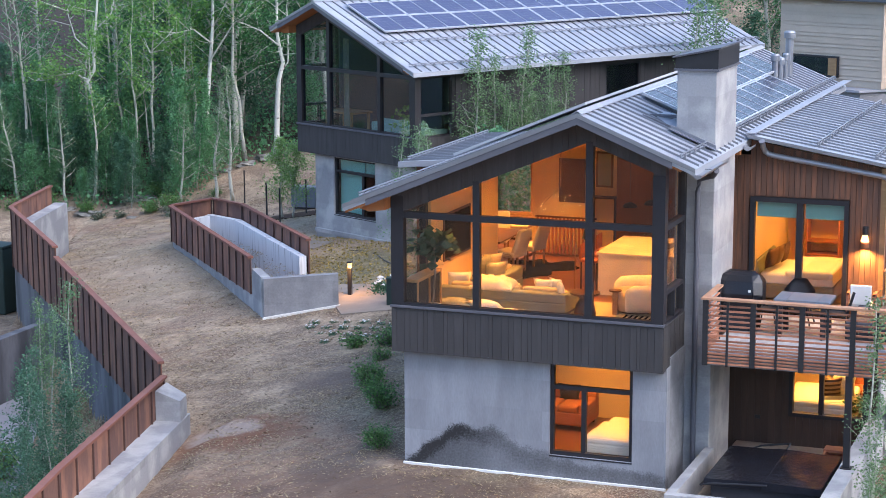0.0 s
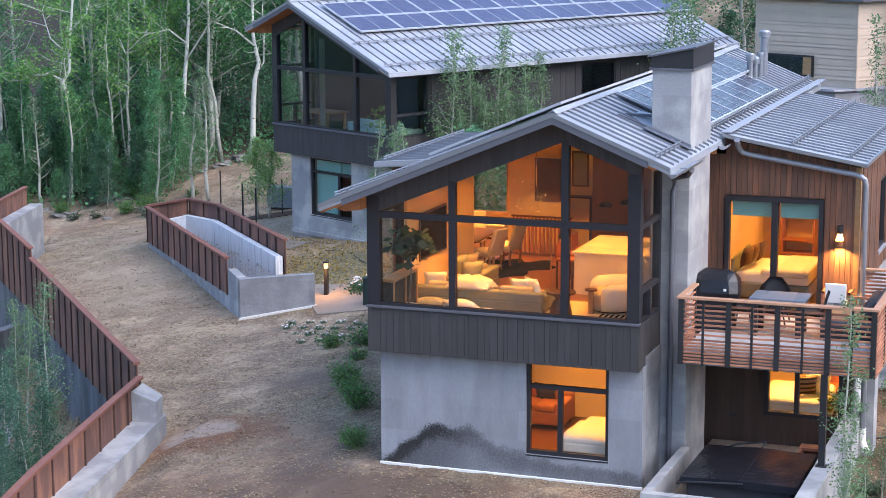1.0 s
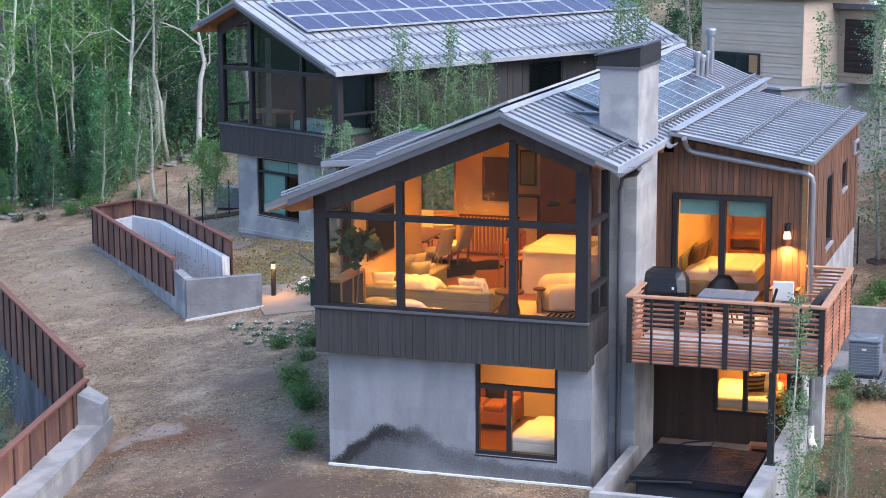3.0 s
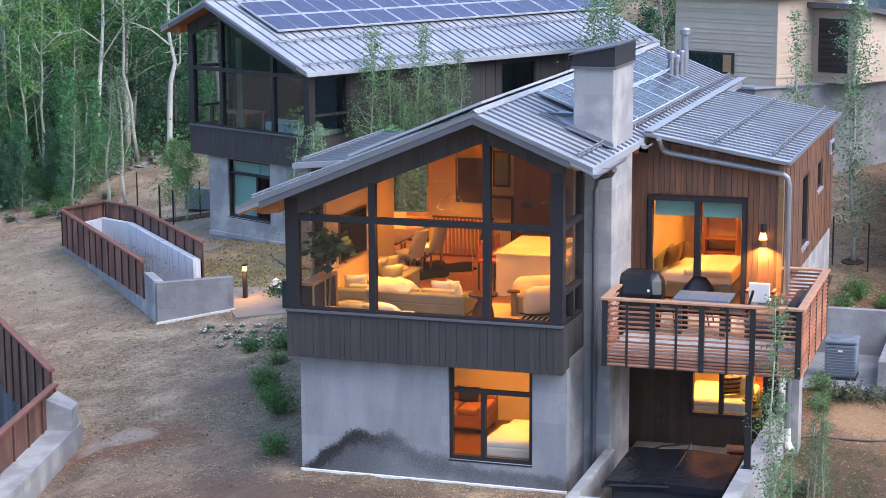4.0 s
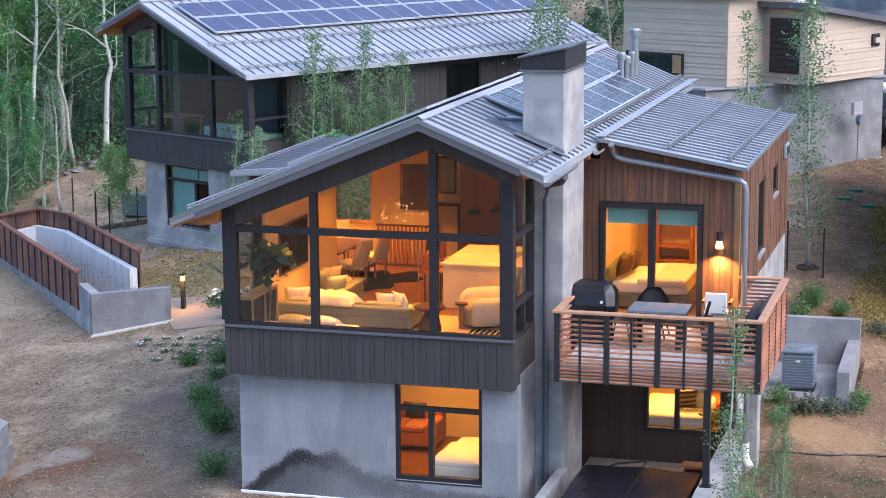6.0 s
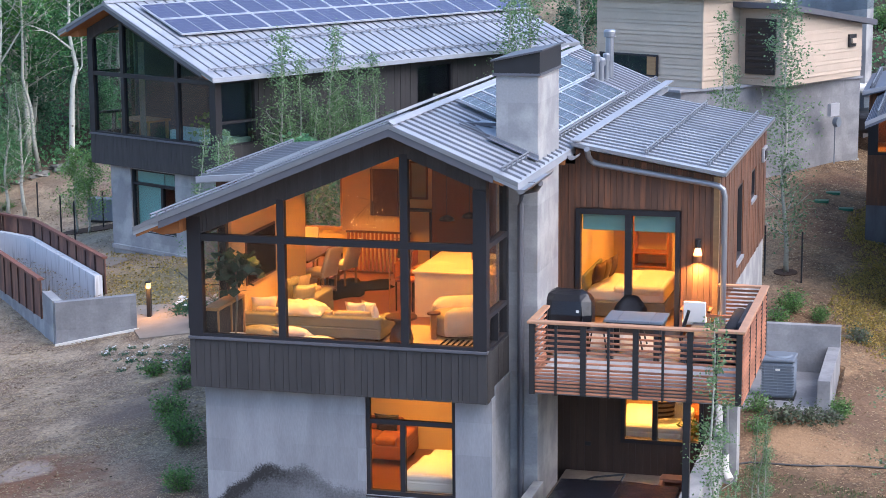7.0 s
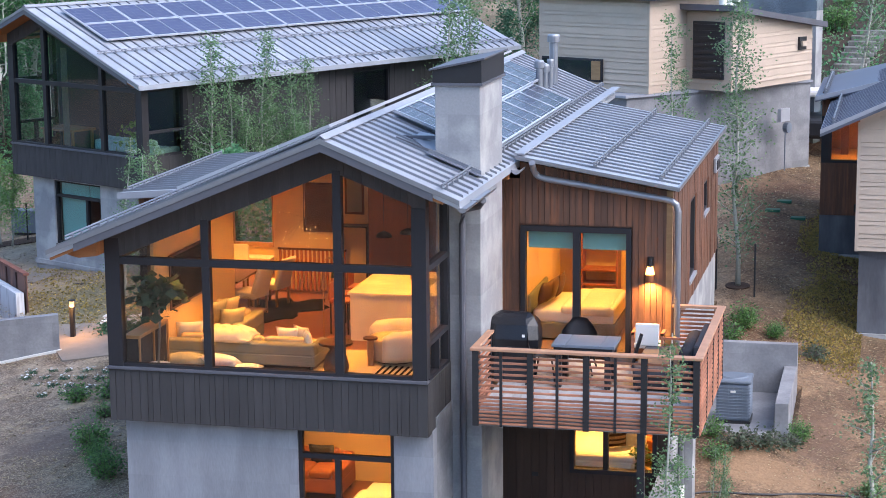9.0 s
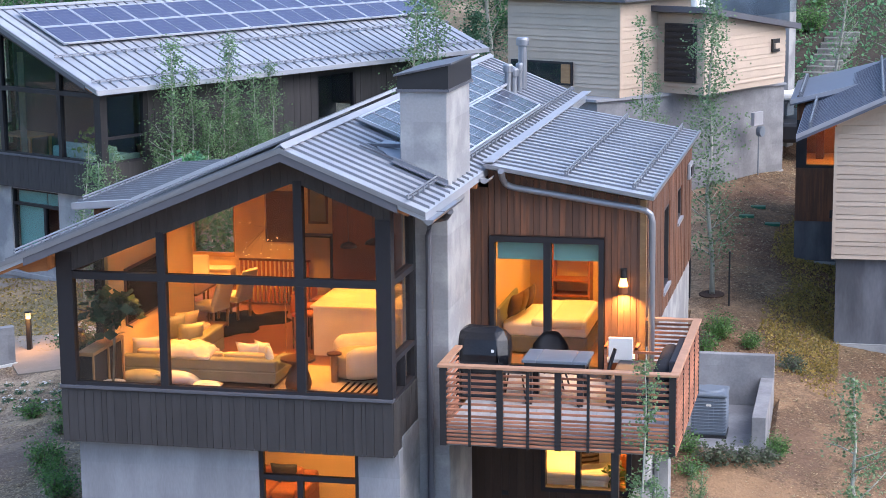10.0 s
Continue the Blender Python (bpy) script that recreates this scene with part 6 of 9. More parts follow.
tube(bm, [(0, 0, 1.04), (0, 0, 1.075)], 0.33, 24, taper=[0.34, 0.30])
part("fan_guard", bm, "ac", ac)
me = None
for i in range(11):
    o = part("louvre", boxes((-0.415, 0.415, -0.415, 0.415, -0.012, 0.012), bevel=0.01) if me is None else me, "ac", ac, at=(0, 0, 0.14 + i * 0.072))
    me = o.data
me = None
for i in range(7):
    for y in (-0.418, 0.418):
        o = part("rib", boxes((-0.006, 0.006, -0.006, 0.006, 0.1, 0.92)) if me is None else me, "ac", ac, at=(-0.33 + i * 0.11, y, 0))
        me = o.data
ac.scale = (0.84, 0.84, 0.86)
part("badge", boxes((-0.06, 0.06, -0.425, -0.417, 0.74, 0.79), bevel=0.003), "white", ac)
# neighbour's outdoor unit and tree stakes
uni = thing("outdoor_unit", (-15.75, 29.9, gh(-15.75, 29.9)), "grey outdoor heat pump beside the twin house", "heat pump")
part("cabinet", boxes((-0.5, 0.5, -0.25, 0.25, 0.08, 0.85), bevel=0.02), "ac", uni)
part("foot", boxes((-0.45, 0.45, -0.2, 0.2, 0.0, 0.08)), "black", uni)


# ---- living room ----
FZ = 2.68
rooms = [("ceiling_left", slab_y([(0.14, roof_z(0.14) - 0.24), (RX, RZ - 0.24), (RX, RZ - 0.20), (0.14, roof_z(0.14) - 0.20)], 0.14, 9.0), "ceilwood", "warm fir ceiling"), ("ceiling_right", slab_y([(RX, RZ - 0.24), (5.36, roof_z(5.36) - 0.24), (5.36, roof_z(5.36) - 0.20), (RX, RZ - 0.20)], 0.14, 9.0), "ceilwood", "warm fir ceiling"),
         ("wall_back", slab_y([(-0.05, FZ), (2.15, FZ), (2.15, roof_z(2.15) - 0.24), (0.14, roof_z(0.14) - 0.24), (0.14, 5.0), (-0.05, 5.0)], 9.0, 9.12), "plaster", "warm white plaster wall"),
         ("wall_kitchen", slab_y([(2.15, FZ), (5.36, FZ), (5.36, roof_z(5.36) - 0.24), (RX, RZ - 0.24), (2.15, roof_z(2.15) - 0.24)], 8.6, 8.75), "leather_wood", "reddish wood panelled kitchen wall"),
         ("wall_left", boxes((0.14, 0.20, 1.64, 5.78, FZ, 5.2)), "plaster", "warm white plaster wall"), ("wall_right", boxes((5.30, 5.36, 1.64, 9.0, FZ, 6.2)), "plaster", "warm white plaster wall")]
for nm, bm, mt, lb in rooms:
    tagged(part(nm, bm, mt), lb, "ceiling" if "ceiling" in nm else "wall", kind="structure")


def downlight(x, y, z, power, size=0.25, spread=115, color=WARM):
    d = thing("downlight", (x, y, z), "small recessed warm ceiling light", "ceiling light", group="downlights")
    bm = bmesh.new()
    tube(bm, [(0, 0, 0.0), (0, 0, 0.03)], 0.07, 14)
    part("trim_ring", bm, "white", d)
    bm = bmesh.new()
    tube(bm, [(0, 0, -0.012), (0, 0, -0.002)], 0.05, 14)
    part("lens", bm, "bulb", d)
    lamp("downlight_lamp", (x, y, z - 0.05), power, size, color, None, spread)


for x, y, p, w in ((0.9, 1.2, 5, 70), (2.5, 1.2, 6, 70), (4.5, 1.5, 4, 80), (1.2, 3.0, 20, 85), (2.6, 3.1, 13, 85), (4.3, 3.2, 9, 70), (1.4, 5.0, 10, 110), (3.4, 5.0, 6, 90), (3.3, 5.6, 12, 80), (4.2, 5.6, 10, 80), (0.9, 7.7, 15, 85)):
    downlight(x, y, roof_z(x) - 0.29, p, 0.2, w)
for x, y in ((-0.8, 7.2), (-0.8, 9.6)):
    downlight(x, y, 4.94, 20)


def sofa(at, turn, width, label, mat="linen", pads=""):
    s = thing("sofa", at, label, "sofa", turn)
    part("base", boxes((0, width, 0, 0.95, 0.10, 0.40), bevel=0.04, segments=2), mat, s)
    part("backrest", boxes((0, width, 0, 0.22, 0.36, 0.68), bevel=0.06, segments=3), mat, s)
    for x in (0, width - 0.2):
        part("arm", boxes((x, x + 0.2, 0.18, 0.95, 0.36, 0.58), bevel=0.05, segments=3), mat, s)
    n = 3 if width > 2.2 else 2
    w = (width - 0.42) / n
    for i in range(n):
        part("seat_cushion", boxes((0.21 + i * w, 0.2 + (i + 1) * w - 0.01, 0.2, 0.97, 0.38, 0.53), bevel=0.05, segments=3), pads or mat, s)
    for i in range(n):
        part("back_cushion", boxes((0.22 + i * w, 0.2 + (i + 1) * w - 0.02, 0.16, 0.36, 0.52, 0.78), bevel=0.07, segments=3), pads or mat, s)
    for x in (0.1, width - 0.1):
        for y in (0.1, 0.85):
            part("leg", boxes((x - 0.03, x + 0.03, y - 0.03, y + 0.03, 0, 0.11)), "walnut", s)
    return s


long_sofa = sofa((0.15, 2.15, FZ), 0, 2.78, "low grey linen sofa with its back to the window", pads="oat")
long_sofa.scale = (1, 1, 0.70)
short_sofa = sofa((1.25, 3.15, FZ), 90, 1.3, "grey linen sofa section against the wall", pads="oat")
short_sofa.scale = (1, 1, 0.82)


def striped_cloth():
    m = material("striped_cloth", (0.40, 0.27, 0.16), 0.9, vary=0.15, scale=8, fine=60, bump=0.1)
    t = m.node_tree
    b = t.nodes["Principled BSDF"]
    base = b.inputs["Base Color"].links[0].from_socket
    co, wv, rp, mx = (t.nodes.new(k) for k in ("ShaderNodeTexCoord", "ShaderNodeTexWave", "ShaderNodeValToRGB", "ShaderNodeMix"))
    wv.bands_direction = "Z"
    wv.inputs["Scale"].default_value, wv.inputs["Distortion"].default_value = 3.2, 0.6
    t.links.new(co.outputs["Object"], wv.inputs["Vector"])
    rp.color_ramp.elements[0].position, rp.color_ramp.elements[1].position = 0.55, 0.66
    t.links.new(wv.outputs["Fac"], rp.inputs["Fac"])
    mx.data_type = "RGBA"
    mx.inputs["B"].default_value = (0.07, 0.035, 0.02, 1)
    t.links.new(rp.outputs["Color"], mx.inputs["Factor"])
    t.links.new(base, mx.inputs["A"])
    t.links.new(mx.outputs["Result"], b.inputs["Base Color"])
    return m


M["striped"] = striped_cloth()


def cushion(x, y, z, w, h, t, tilt, turn, mat, label):
    bm = bmesh.new()
    pillow(bm, 0, 0, 0, w, h, t, tilt, turn)
    ob = part("cushion", bm, mat, at=(x, y, z), smooth=True)
    return tagged(ob, label, "cushion", "cushions")


cushion(0.66, 1.86, FZ + 0.17, 0.85, 0.50, 0.30, 80, 4, "sage", "large sage floor cushion behind the sofa")
cushion(1.32, 1.84, FZ + 0.19, 0.72, 0.48, 0.26, 68, -10, "white", "large cream floor cushion behind the sofa")
cushion(1.82, 1.78, FZ + 0.10, 0.56, 0.42, 0.18, 84, 14, "white", "cream floor cushion lying flat")
cushion(0.45, 2.62, FZ + 0.52, 0.5, 0.42, 0.16, 22, 24, "white", "cream throw cushion on the sofa")
cushion(0.62, 3.55, FZ + 0.66, 0.55, 0.5, 0.2, 15, 70, "linen", "grey throw cushion on the sofa")
cushion(1.02, 3.30, FZ + 0.62, 0.50, 0.46, 0.18, 18, 40, "sage", "sage throw cushion on the sofa")
cushion(0.66, 4.05, FZ + 0.64, 0.5, 0.46, 0.18, 15, 50, "oat", "oatmeal throw cushion on the sofa")
cushion(2.32, 2.58, FZ + 0.50, 0.45, 0.40, 0.16, 15, -10, "white", "cream throw cushion on the sofa")
cushion(2.60, 2.56, FZ + 0.52, 0.45, 0.42, 0.16, 12, -35, "white", "cream throw cushion on the sofa")
cushion(2.74, 2.42, FZ + 0.50, 0.42, 0.42, 0.15, 10, -70, "white", "cream throw cushion on the sofa")
# a rumpled throw, heaped over the sofa back
bm = bmesh.new()
nu, nv = 30, 22
top, low = [], []
for i in range(nu):
    for j in range(nv):
        u, v = i / (nu - 1) * 2 - 1, j / (nv - 1) * 2 - 1
        edge = max(0.0, 1 - (abs(u) ** 2.6 + abs(v) ** 2.6))
        q = Vector((u * 2.6, v * 2.0, 0.7))
        folds = 0.055 * noise.noise(q * 1.5) + 0.05 * abs(noise.noise(q * 2.6 + Vector((3, 1, 0)))) + 0.02 * noise.noise(q * 6)
        z = 0.16 * edge ** 0.5 + folds * (0.35 + edge)
        rim = 1 + 0.16 * noise.noise(Vector((math.atan2(v, u) * 1.3, 5, 0)))
        top.append(bm.verts.new((u * 0.46 * rim, v * 0.30 * rim, z + 0.03)))
        low.append(bm.verts.new((u * 0.44 * rim, v * 0.28 * rim, -0.03)))
for i in range(nu - 1):
    for j in range(nv - 1):
        a, b, c, d = i * nv + j, (i + 1) * nv + j, (i + 1) * nv + j + 1, i * nv + j + 1
        bm.faces.new((top[a], top[b], top[c], top[d]))
        bm.faces.new((low[d], low[c], low[b], low[a]))
rim_ = [i * nv for i in range(nu)] + [(nu - 1) * nv + j for j in range(1, nv)] + [i * nv + nv - 1 for i in range(nu - 2, -1, -1)] + [j for j in range(nv - 2, 0, -1)]
for a, b in zip(rim_, rim_[1:] + rim_[:1]):
    bm.faces.new((top[a], low[a], low[b], top[b]))
tagged(part("throw_blanket", bm, "boucle", at=(1.32, 2.36, FZ + 0.50), smooth=True), "cream fur throw heaped over the sofa back", "blanket")


def tub_chair(at, turn, label):
    """A low round seat inside a thick padded band that rises behind into a headrest."""
    c = thing("armchair", at, label, "armchair", turn)
    bm = bmesh.new()
    tube(bm, [(0, 0, 0.05), (0, 0, 0.10), (0, 0, 0.34), (0, 0, 0.42), (0, 0, 0.44)], 0.4, 26, taper=[0.36, 0.42, 0.42, 0.37, 0.25])
    part("seat", bm, "oat", c, "ochre boucle seat", smooth=True)
    bm = bmesh.new()
    rings = []
    steps = 30
    for k in range(steps + 1):
        a = radians(-35 + 250 * k / steps)
        end = min(1.0, min(k, steps - k) / 3.0 + 0.35)
        hi = 0.60 + 0.06 * math.exp(-((math.degrees(a) - 90) / 50) ** 2)
        th = 0.135 * end ** 0.5
        ring = []
        for m in range(12):
            q = 2 * math.pi * m / 12
            u = math.copysign(abs(math.cos(q)) ** 0.7, math.cos(q)) * th
            v = math.copysign(abs(math.sin(q)) ** 0.7, math.sin(q)) * (hi - 0.08) / 2 * (0.75 + 0.25 * end)
            r_ = 0.45 + u
            ring.append(bm.verts.new((r_ * math.cos(a), r_ * math.sin(a), 0.08 + (hi - 0.08) / 2 * (0.75 + 0.25 * end) + v)))
        rings.append(ring)
    for u, v in zip(rings, rings[1:]):
        for m in range(12):
            bm.faces.new((u[m], u[(m + 1) % 12], v[(m + 1) % 12], v[m]))
    bm.faces.new(rings[0][::-1])
    bm.faces.new(rings[-1])
    part("armrest", bm, "boucle", c, smooth=True)
    bm = bmesh.new()
    box(bm, -0.29, 0.29, 0.30, 0.56, 0.50, 1.04, bevel=0.128, segments=7)
    part("headrest", bm, "boucle", c, smooth=True)
    bm = bmesh.new()
    tube(bm, [(0, 0, 0), (0, 0, 0.06)], 0.3, 18)
    part("plinth", bm, "walnut", c)
    return c


seat_ = tub_chair((4.12, 3.22, FZ), -62, "round cream boucle armchair with a padded headrest")
seat_.scale = (1.22, 1.22, 1.08)
stb = thing("side_table", (3.33, 2.15, FZ), "dark round wooden pedestal side table", "side table")
bm = bmesh.new()
tube(bm, [(0, 0, 0.52), (0, 0, 0.56)], 0.30, 24)
part("tabletop", bm, "walnut", stb)
bm = bmesh.new()
tube(bm, [(0, 0, 0), (0, 0, 0.12), (0, 0, 0.3), (0, 0, 0.42), (0, 0, 0.52)], 0.2, 20, taper=[0.20, 0.23, 0.19, 0.11, 0.18])
part("pedestal", bm, "walnut", stb, smooth=True)
stb2 = thing("drink_table", (3.80, 2.72, FZ), "small rosy wooden drinks table", "side table")
bm = bmesh.new()
tube(bm, [(0, 0, 0.50), (0, 0, 0.53)], 0.13, 18)
part("tabletop", bm, "walnut", stb2)
bm = bmesh.new()
tube(bm, [(0, 0, 0), (0, 0, 0.5)], 0.06, 12)
part("stem", bm, "oak", stb2)
rg = thing("rug", (4.3, 1.9, FZ), "cream woven rug with dark stripes", "rug")
part("pile", boxes((-1.4, 0.95, -1.1, 1.9, 0.003, 0.018)), "rug", rg)
me = None
for i in range(9):
    o = part("stripe", boxes((-0.025, 0.025, 0.05, 0.85, 0.019, 0.022)) if me is None else me, "hide", rg, at=(-0.25 + i * 0.11, 0, 0))
    me = o.data
bm = bmesh.new()
n = 28
ring = [bm.verts.new(((0.85 + 0.22 * math.sin(3 * a) + 0.16 * math.sin(7 * a + 1)) * math.cos(a) * 0.85, (0.85 + 0.22 * math.sin(3 * a) + 0.16 * math.sin(7 * a + 1)) * math.sin(a) * 1.25, 0.0)) for a in [i * 2 * math.pi / n for i in range(n)]]
f = bm.faces.new(ring)
ex = bmesh.ops.extrude_face_region(bm, geom=[f])
bmesh.ops.translate(bm, vec=(0, 0, 0.012), verts=[v for v in ex["geom"] if isinstance(v, bmesh.types.BMVert)])
tagged(part("hide_rug", bm, "hide", at=(0.78, 7.0, FZ + 0.003)), "dark brown cowhide rug on the oak floor", "rug")
tbl = thing("dining_table", (-0.55, 6.85, FZ), "dark wooden dining table", "table")
part("tabletop", boxes((-0.45, 0.75, -0.9, 0.9, 0.71, 0.75), bevel=0.008), "walnut", tbl)
for x in (-0.3, 0.6):
    for y in (-0.75, 0.75):
        part("leg", boxes((x - 0.03, x + 0.03, y - 0.03, y + 0.03, 0, 0.71)), "black", tbl)


def dining_chair(at, turn):
    c = thing("dining_chair", at, "cream upholstered dining chair", "chair", turn, "dining chairs")
    part("seat", boxes((-0.25, 0.25, -0.28, 0.24, 0.36, 0.50), bevel=0.04, segments=3), "boucle", c)
    bm = boxes((-0.24, 0.24, 0.17, 0.27, 0.40, 1.02), bevel=0.045, segments=3)
    for v in bm.verts:
        lean = max(0.0, v.co.z - 0.45)
        v.co.y += 0.30 * lean - 0.04 * (v.co.x / 0.24) ** 2
        v.co.x *= 1 - 0.22 * lean
    part("backrest", bm, "boucle", c, smooth=True)
    for x in (-0.2, 0.2):
        for y in (-0.2, 0.2):
            part("leg", boxes((x - 0.018, x + 0.018, y - 0.018, y + 0.018, 0, 0.42)), "oak", c)
    return c


ch = dining_chair((0.30, 6.42, FZ), -108)
ch.scale = (1.12, 1.12, 1.0)
for x, y, a in ((0.46, 7.35, -104), (-0.62, 8.1, 8)):
    copy_thing(ch, pose(x, y, FZ, 0, 0, a))
vase = thing("glass_vase", (0.72, 4.9, FZ + 0.42), "round clear glass vase on a table", "vase")
bm = bmesh.new()
blob(bm, (0, 0, 0.14), 0.14, (1, 1, 0.95), 0, 0.0, 3)
glazed(part("bowl", bm, "glass", vase, smooth=True))
cft = thing("coffee_table", (0.75, 4.95, FZ), "low walnut table carrying a vase", "table")
part("tabletop", boxes((-0.3, 0.3, -0.3, 0.3, 0.36, 0.41), bevel=0.01), "walnut", cft)
part("pedestal", boxes((-0.18, 0.18, -0.18, 0.18, 0, 0.36)), "walnut", cft)
isl = thing("kitchen_island", (3.75, 5.65, FZ), "pale marble kitchen island with a sink", "kitchen island")
part("body", boxes((-0.86, 0.86, -1.05, 1.05, 0.0, 0.88)), "marble", isl)
part("worktop", boxes((-0.9, 0.9, -1.1, 1.1, 0.88, 0.93), bevel=0.006), "marble", isl)
part("sink", boxes((0.1, 0.5, -0.2, 0.45, 0.925, 0.936)), "black", isl)
bm = bmesh.new()
tube(bm, [(-0.02, 0.3, 0.93), (-0.02, 0.3, 1.2), (0.02, 0.28, 1.28), (0.12, 0.25, 1.28), (0.16, 0.24, 1.2)], 0.018, 8)
part("tap", bm, "oak", isl)


def stool(at):
    s = thing("bar_stool", at, "tan leather counter stool", "stool", 90, "bar stools")
    part("seat", boxes((-0.2, 0.2, -0.2, 0.2, 0.6, 0.66), bevel=0.02), "leather", s)
    part("backrest", boxes((-0.2, 0.2, 0.18, 0.22, 0.66, 0.98), bevel=0.012), "leather", s)
    for x in (-0.17, 0.17):
        for y in (-0.17, 0.17):
            part("leg", boxes((x - 0.014, x + 0.014, y - 0.014, y + 0.014, 0, 0.6)), "black", s)
    return s


s0 = stool((2.55, 5.2, FZ))
for y in (5.85, 6.5):
    copy_thing(s0, pose(2.55, y, FZ, 0, 0, 90))
scr = thing("slatted_screen", (0.92, 8.6, FZ), "dark wooden slatted stair guard", "screen")
part("top_rail", boxes((-0.75, 0.75, -0.03, 0.03, 0.92, 0.96)), "walnut", scr)
part("bottom_rail", boxes((-0.75, 0.75, -0.03, 0.03, 0.02, 0.06)), "walnut", scr)
me = None
for i in range(16):
    o = part("slat", boxes((-0.022, 0.022, -0.02, 0.02, 0.06, 0.92)) if me is None else me, "leather", scr, at=(-0.7 + i * 0.0933, 0, 0))
    me = o.data


def framed(at, w, h, axis, mat, label):
    p = thing("framed_picture", at, label, "picture", 90 if axis == "x" else 0)
    part("frame", boxes((-w / 2, w / 2, -0.03, -0.003, -h / 2, h / 2), bevel=0.006), "walnut", p)
    part("picture", boxes((-w / 2 + 0.05, w / 2 - 0.05, -0.036, -0.031, -h / 2 + 0.05, h / 2 - 0.05)), mat, p)


framed((0.21, 3.1, 4.13), 1.62, 1.0, "x", "hide", "large dark painting in a wooden frame")
framed((0.95, 8.99, 4.45), 0.65, 1.05, "y", "pillow_brown", "brown picture in a wooden frame")
framed((1.75, 8.99, 4.75), 0.42, 0.85, "y", "linen", "tall framed print on the white wall")
sbd = thing("sideboard", (-1.15, 10.5, FZ), "low white sideboard under the nook window", "sideboard")
part("body", boxes((-0.42, 0.55, -0.2, 0.2, 0.06, 0.34), bevel=0.006), "white", sbd)
part("worktop", boxes((-0.44, 0.57, -0.22, 0.22, 0.342, 0.37)), "white", sbd)
part("plinth", boxes((-0.38, 0.5, -0.17, 0.17, 0.0, 0.058)), "walnut", sbd)
pnd = thing("pendant_lamp", (2.75, 7.6, 4.12), "dark unlit dome pendant lamp over the kitchen", "pendant lamp", group="kitchen pendants")
bm = bmesh.new()
tube(bm, [(0, 0, 0.0), (0, 0, 0.06), (0, 0, 0.11)], 0.16, 20, taper=[0.17, 0.14, 0.04])
part("shade", bm, "dark", pnd, smooth=True)
bm = bmesh.new()
tube(bm, [(0, 0, 0.1), (0, 0, 1.9)], 0.006, 6)
part("cord", bm, "black", pnd)
copy_thing(pnd, pose(3.25, 7.6, 4.2))
csl = thing("console_table", (1.75, 8.8, FZ), "thin black console table against the wall", "console table")
part("tabletop", boxes((-0.35, 0.35, -0.15, 0.15, 1.42, 1.45)), "black", csl)
for x in (-0.33, 0.33):
    part("leg", boxes((x - 0.015, x + 0.015, -0.13, 0.13, 0, 1.42)), "black", csl)
tv = thing("low_cabinet", (0.31, 0.92, FZ), "oak framed low cabinet with dark panels", "cabinet", 90)
part("body", boxes((-0.62, 0.62, -0.12, 0.14, 0.10, 0.90), bevel=0.006), "dark", tv)
for z in (0.06, 0.905):
    part("rail", boxes((-0.66, 0.66, -0.15, 0.15, z, z + 0.06), bevel=0.006), "oak", tv)
for x in (-0.64, 0.0, 0.64):
    part("stile", boxes((x - 0.025, x + 0.025, -0.148, -0.122, 0.12, 0.904), bevel=0.004), "oak", tv)
for x in (-0.6, 0.6):
    part("leg", boxes((x - 0.025, x + 0.025, -0.12, 0.12, 0.0, 0.06)), "oak", tv)
bm = bmesh.new()
ob = thing("floor_lamp", (2.40, 4.5, FZ), "slim bronze floor lamp with a small dark shade", "floor lamp")
tube(bm, [(0, 0, 0.02), (0, 0, 1.45), (0.08, 0, 1.58), (0.22, 0, 1.58), (0.28, 0, 1.45)], 0.012, 8)
part("stem", bm, "oak", ob)
bm = bmesh.new()
tube(bm, [(0.28, 0, 1.22), (0.28, 0, 1.45)], 0.1, 16, taper=[0.13, 0.07])
part("shade", bm, "green", ob)
part("base", boxes((-0.13, 0.13, -0.13, 0.13, 0.0, 0.02)), "oak", ob)
chn = thing("chandelier", (1.72, 5.6, 4.72), "cluster of tiny warm bulbs on thin black stems", "chandelier")
rnd = random.Random(12)
bm = bmesh.new()
tube(bm, [(0, 0, 0.1), (0, 0, roof_z(1.72) - 0.24 - 4.72)], 0.008, 6)
part("stem", bm, "oak", chn)
for i in range(20):
    x, y, z = rnd.triangular(-0.75, 0.5, 0.2), rnd.uniform(-0.35, 0.35), rnd.triangular(-0.55, 0.3, -0.4)
    bm = bmesh.new()
    tube(bm, [(0, 0, 0.1), (x, y, z)], 0.0011, 4)
    arm = part("arm", bm, "black", chn)
    bm = bmesh.new()
    blob(bm, (x, y, z), 0.0068, (1, 1, 1), 0, 0, 1)
    part("bulb", bm, "bulb", arm)
plant = thing("fiddle_fig", (0.62, 0.66, FZ), "potted fiddle-leaf fig by the window", "houseplant")
bm = bmesh.new()
tube(bm, [(0, 0, 0), (0, 0, 0.4)], 0.2, 16, taper=[0.15, 0.2])
part("pot", bm, "white", plant)
bm = bmesh.new()
tube(bm, [(0, 0, 0.4), (0.05, 0.0, 1.1), (0.0, 0.05, 1.8)], 0.02, 6)
part("stem", bm, "bark_grey", plant)


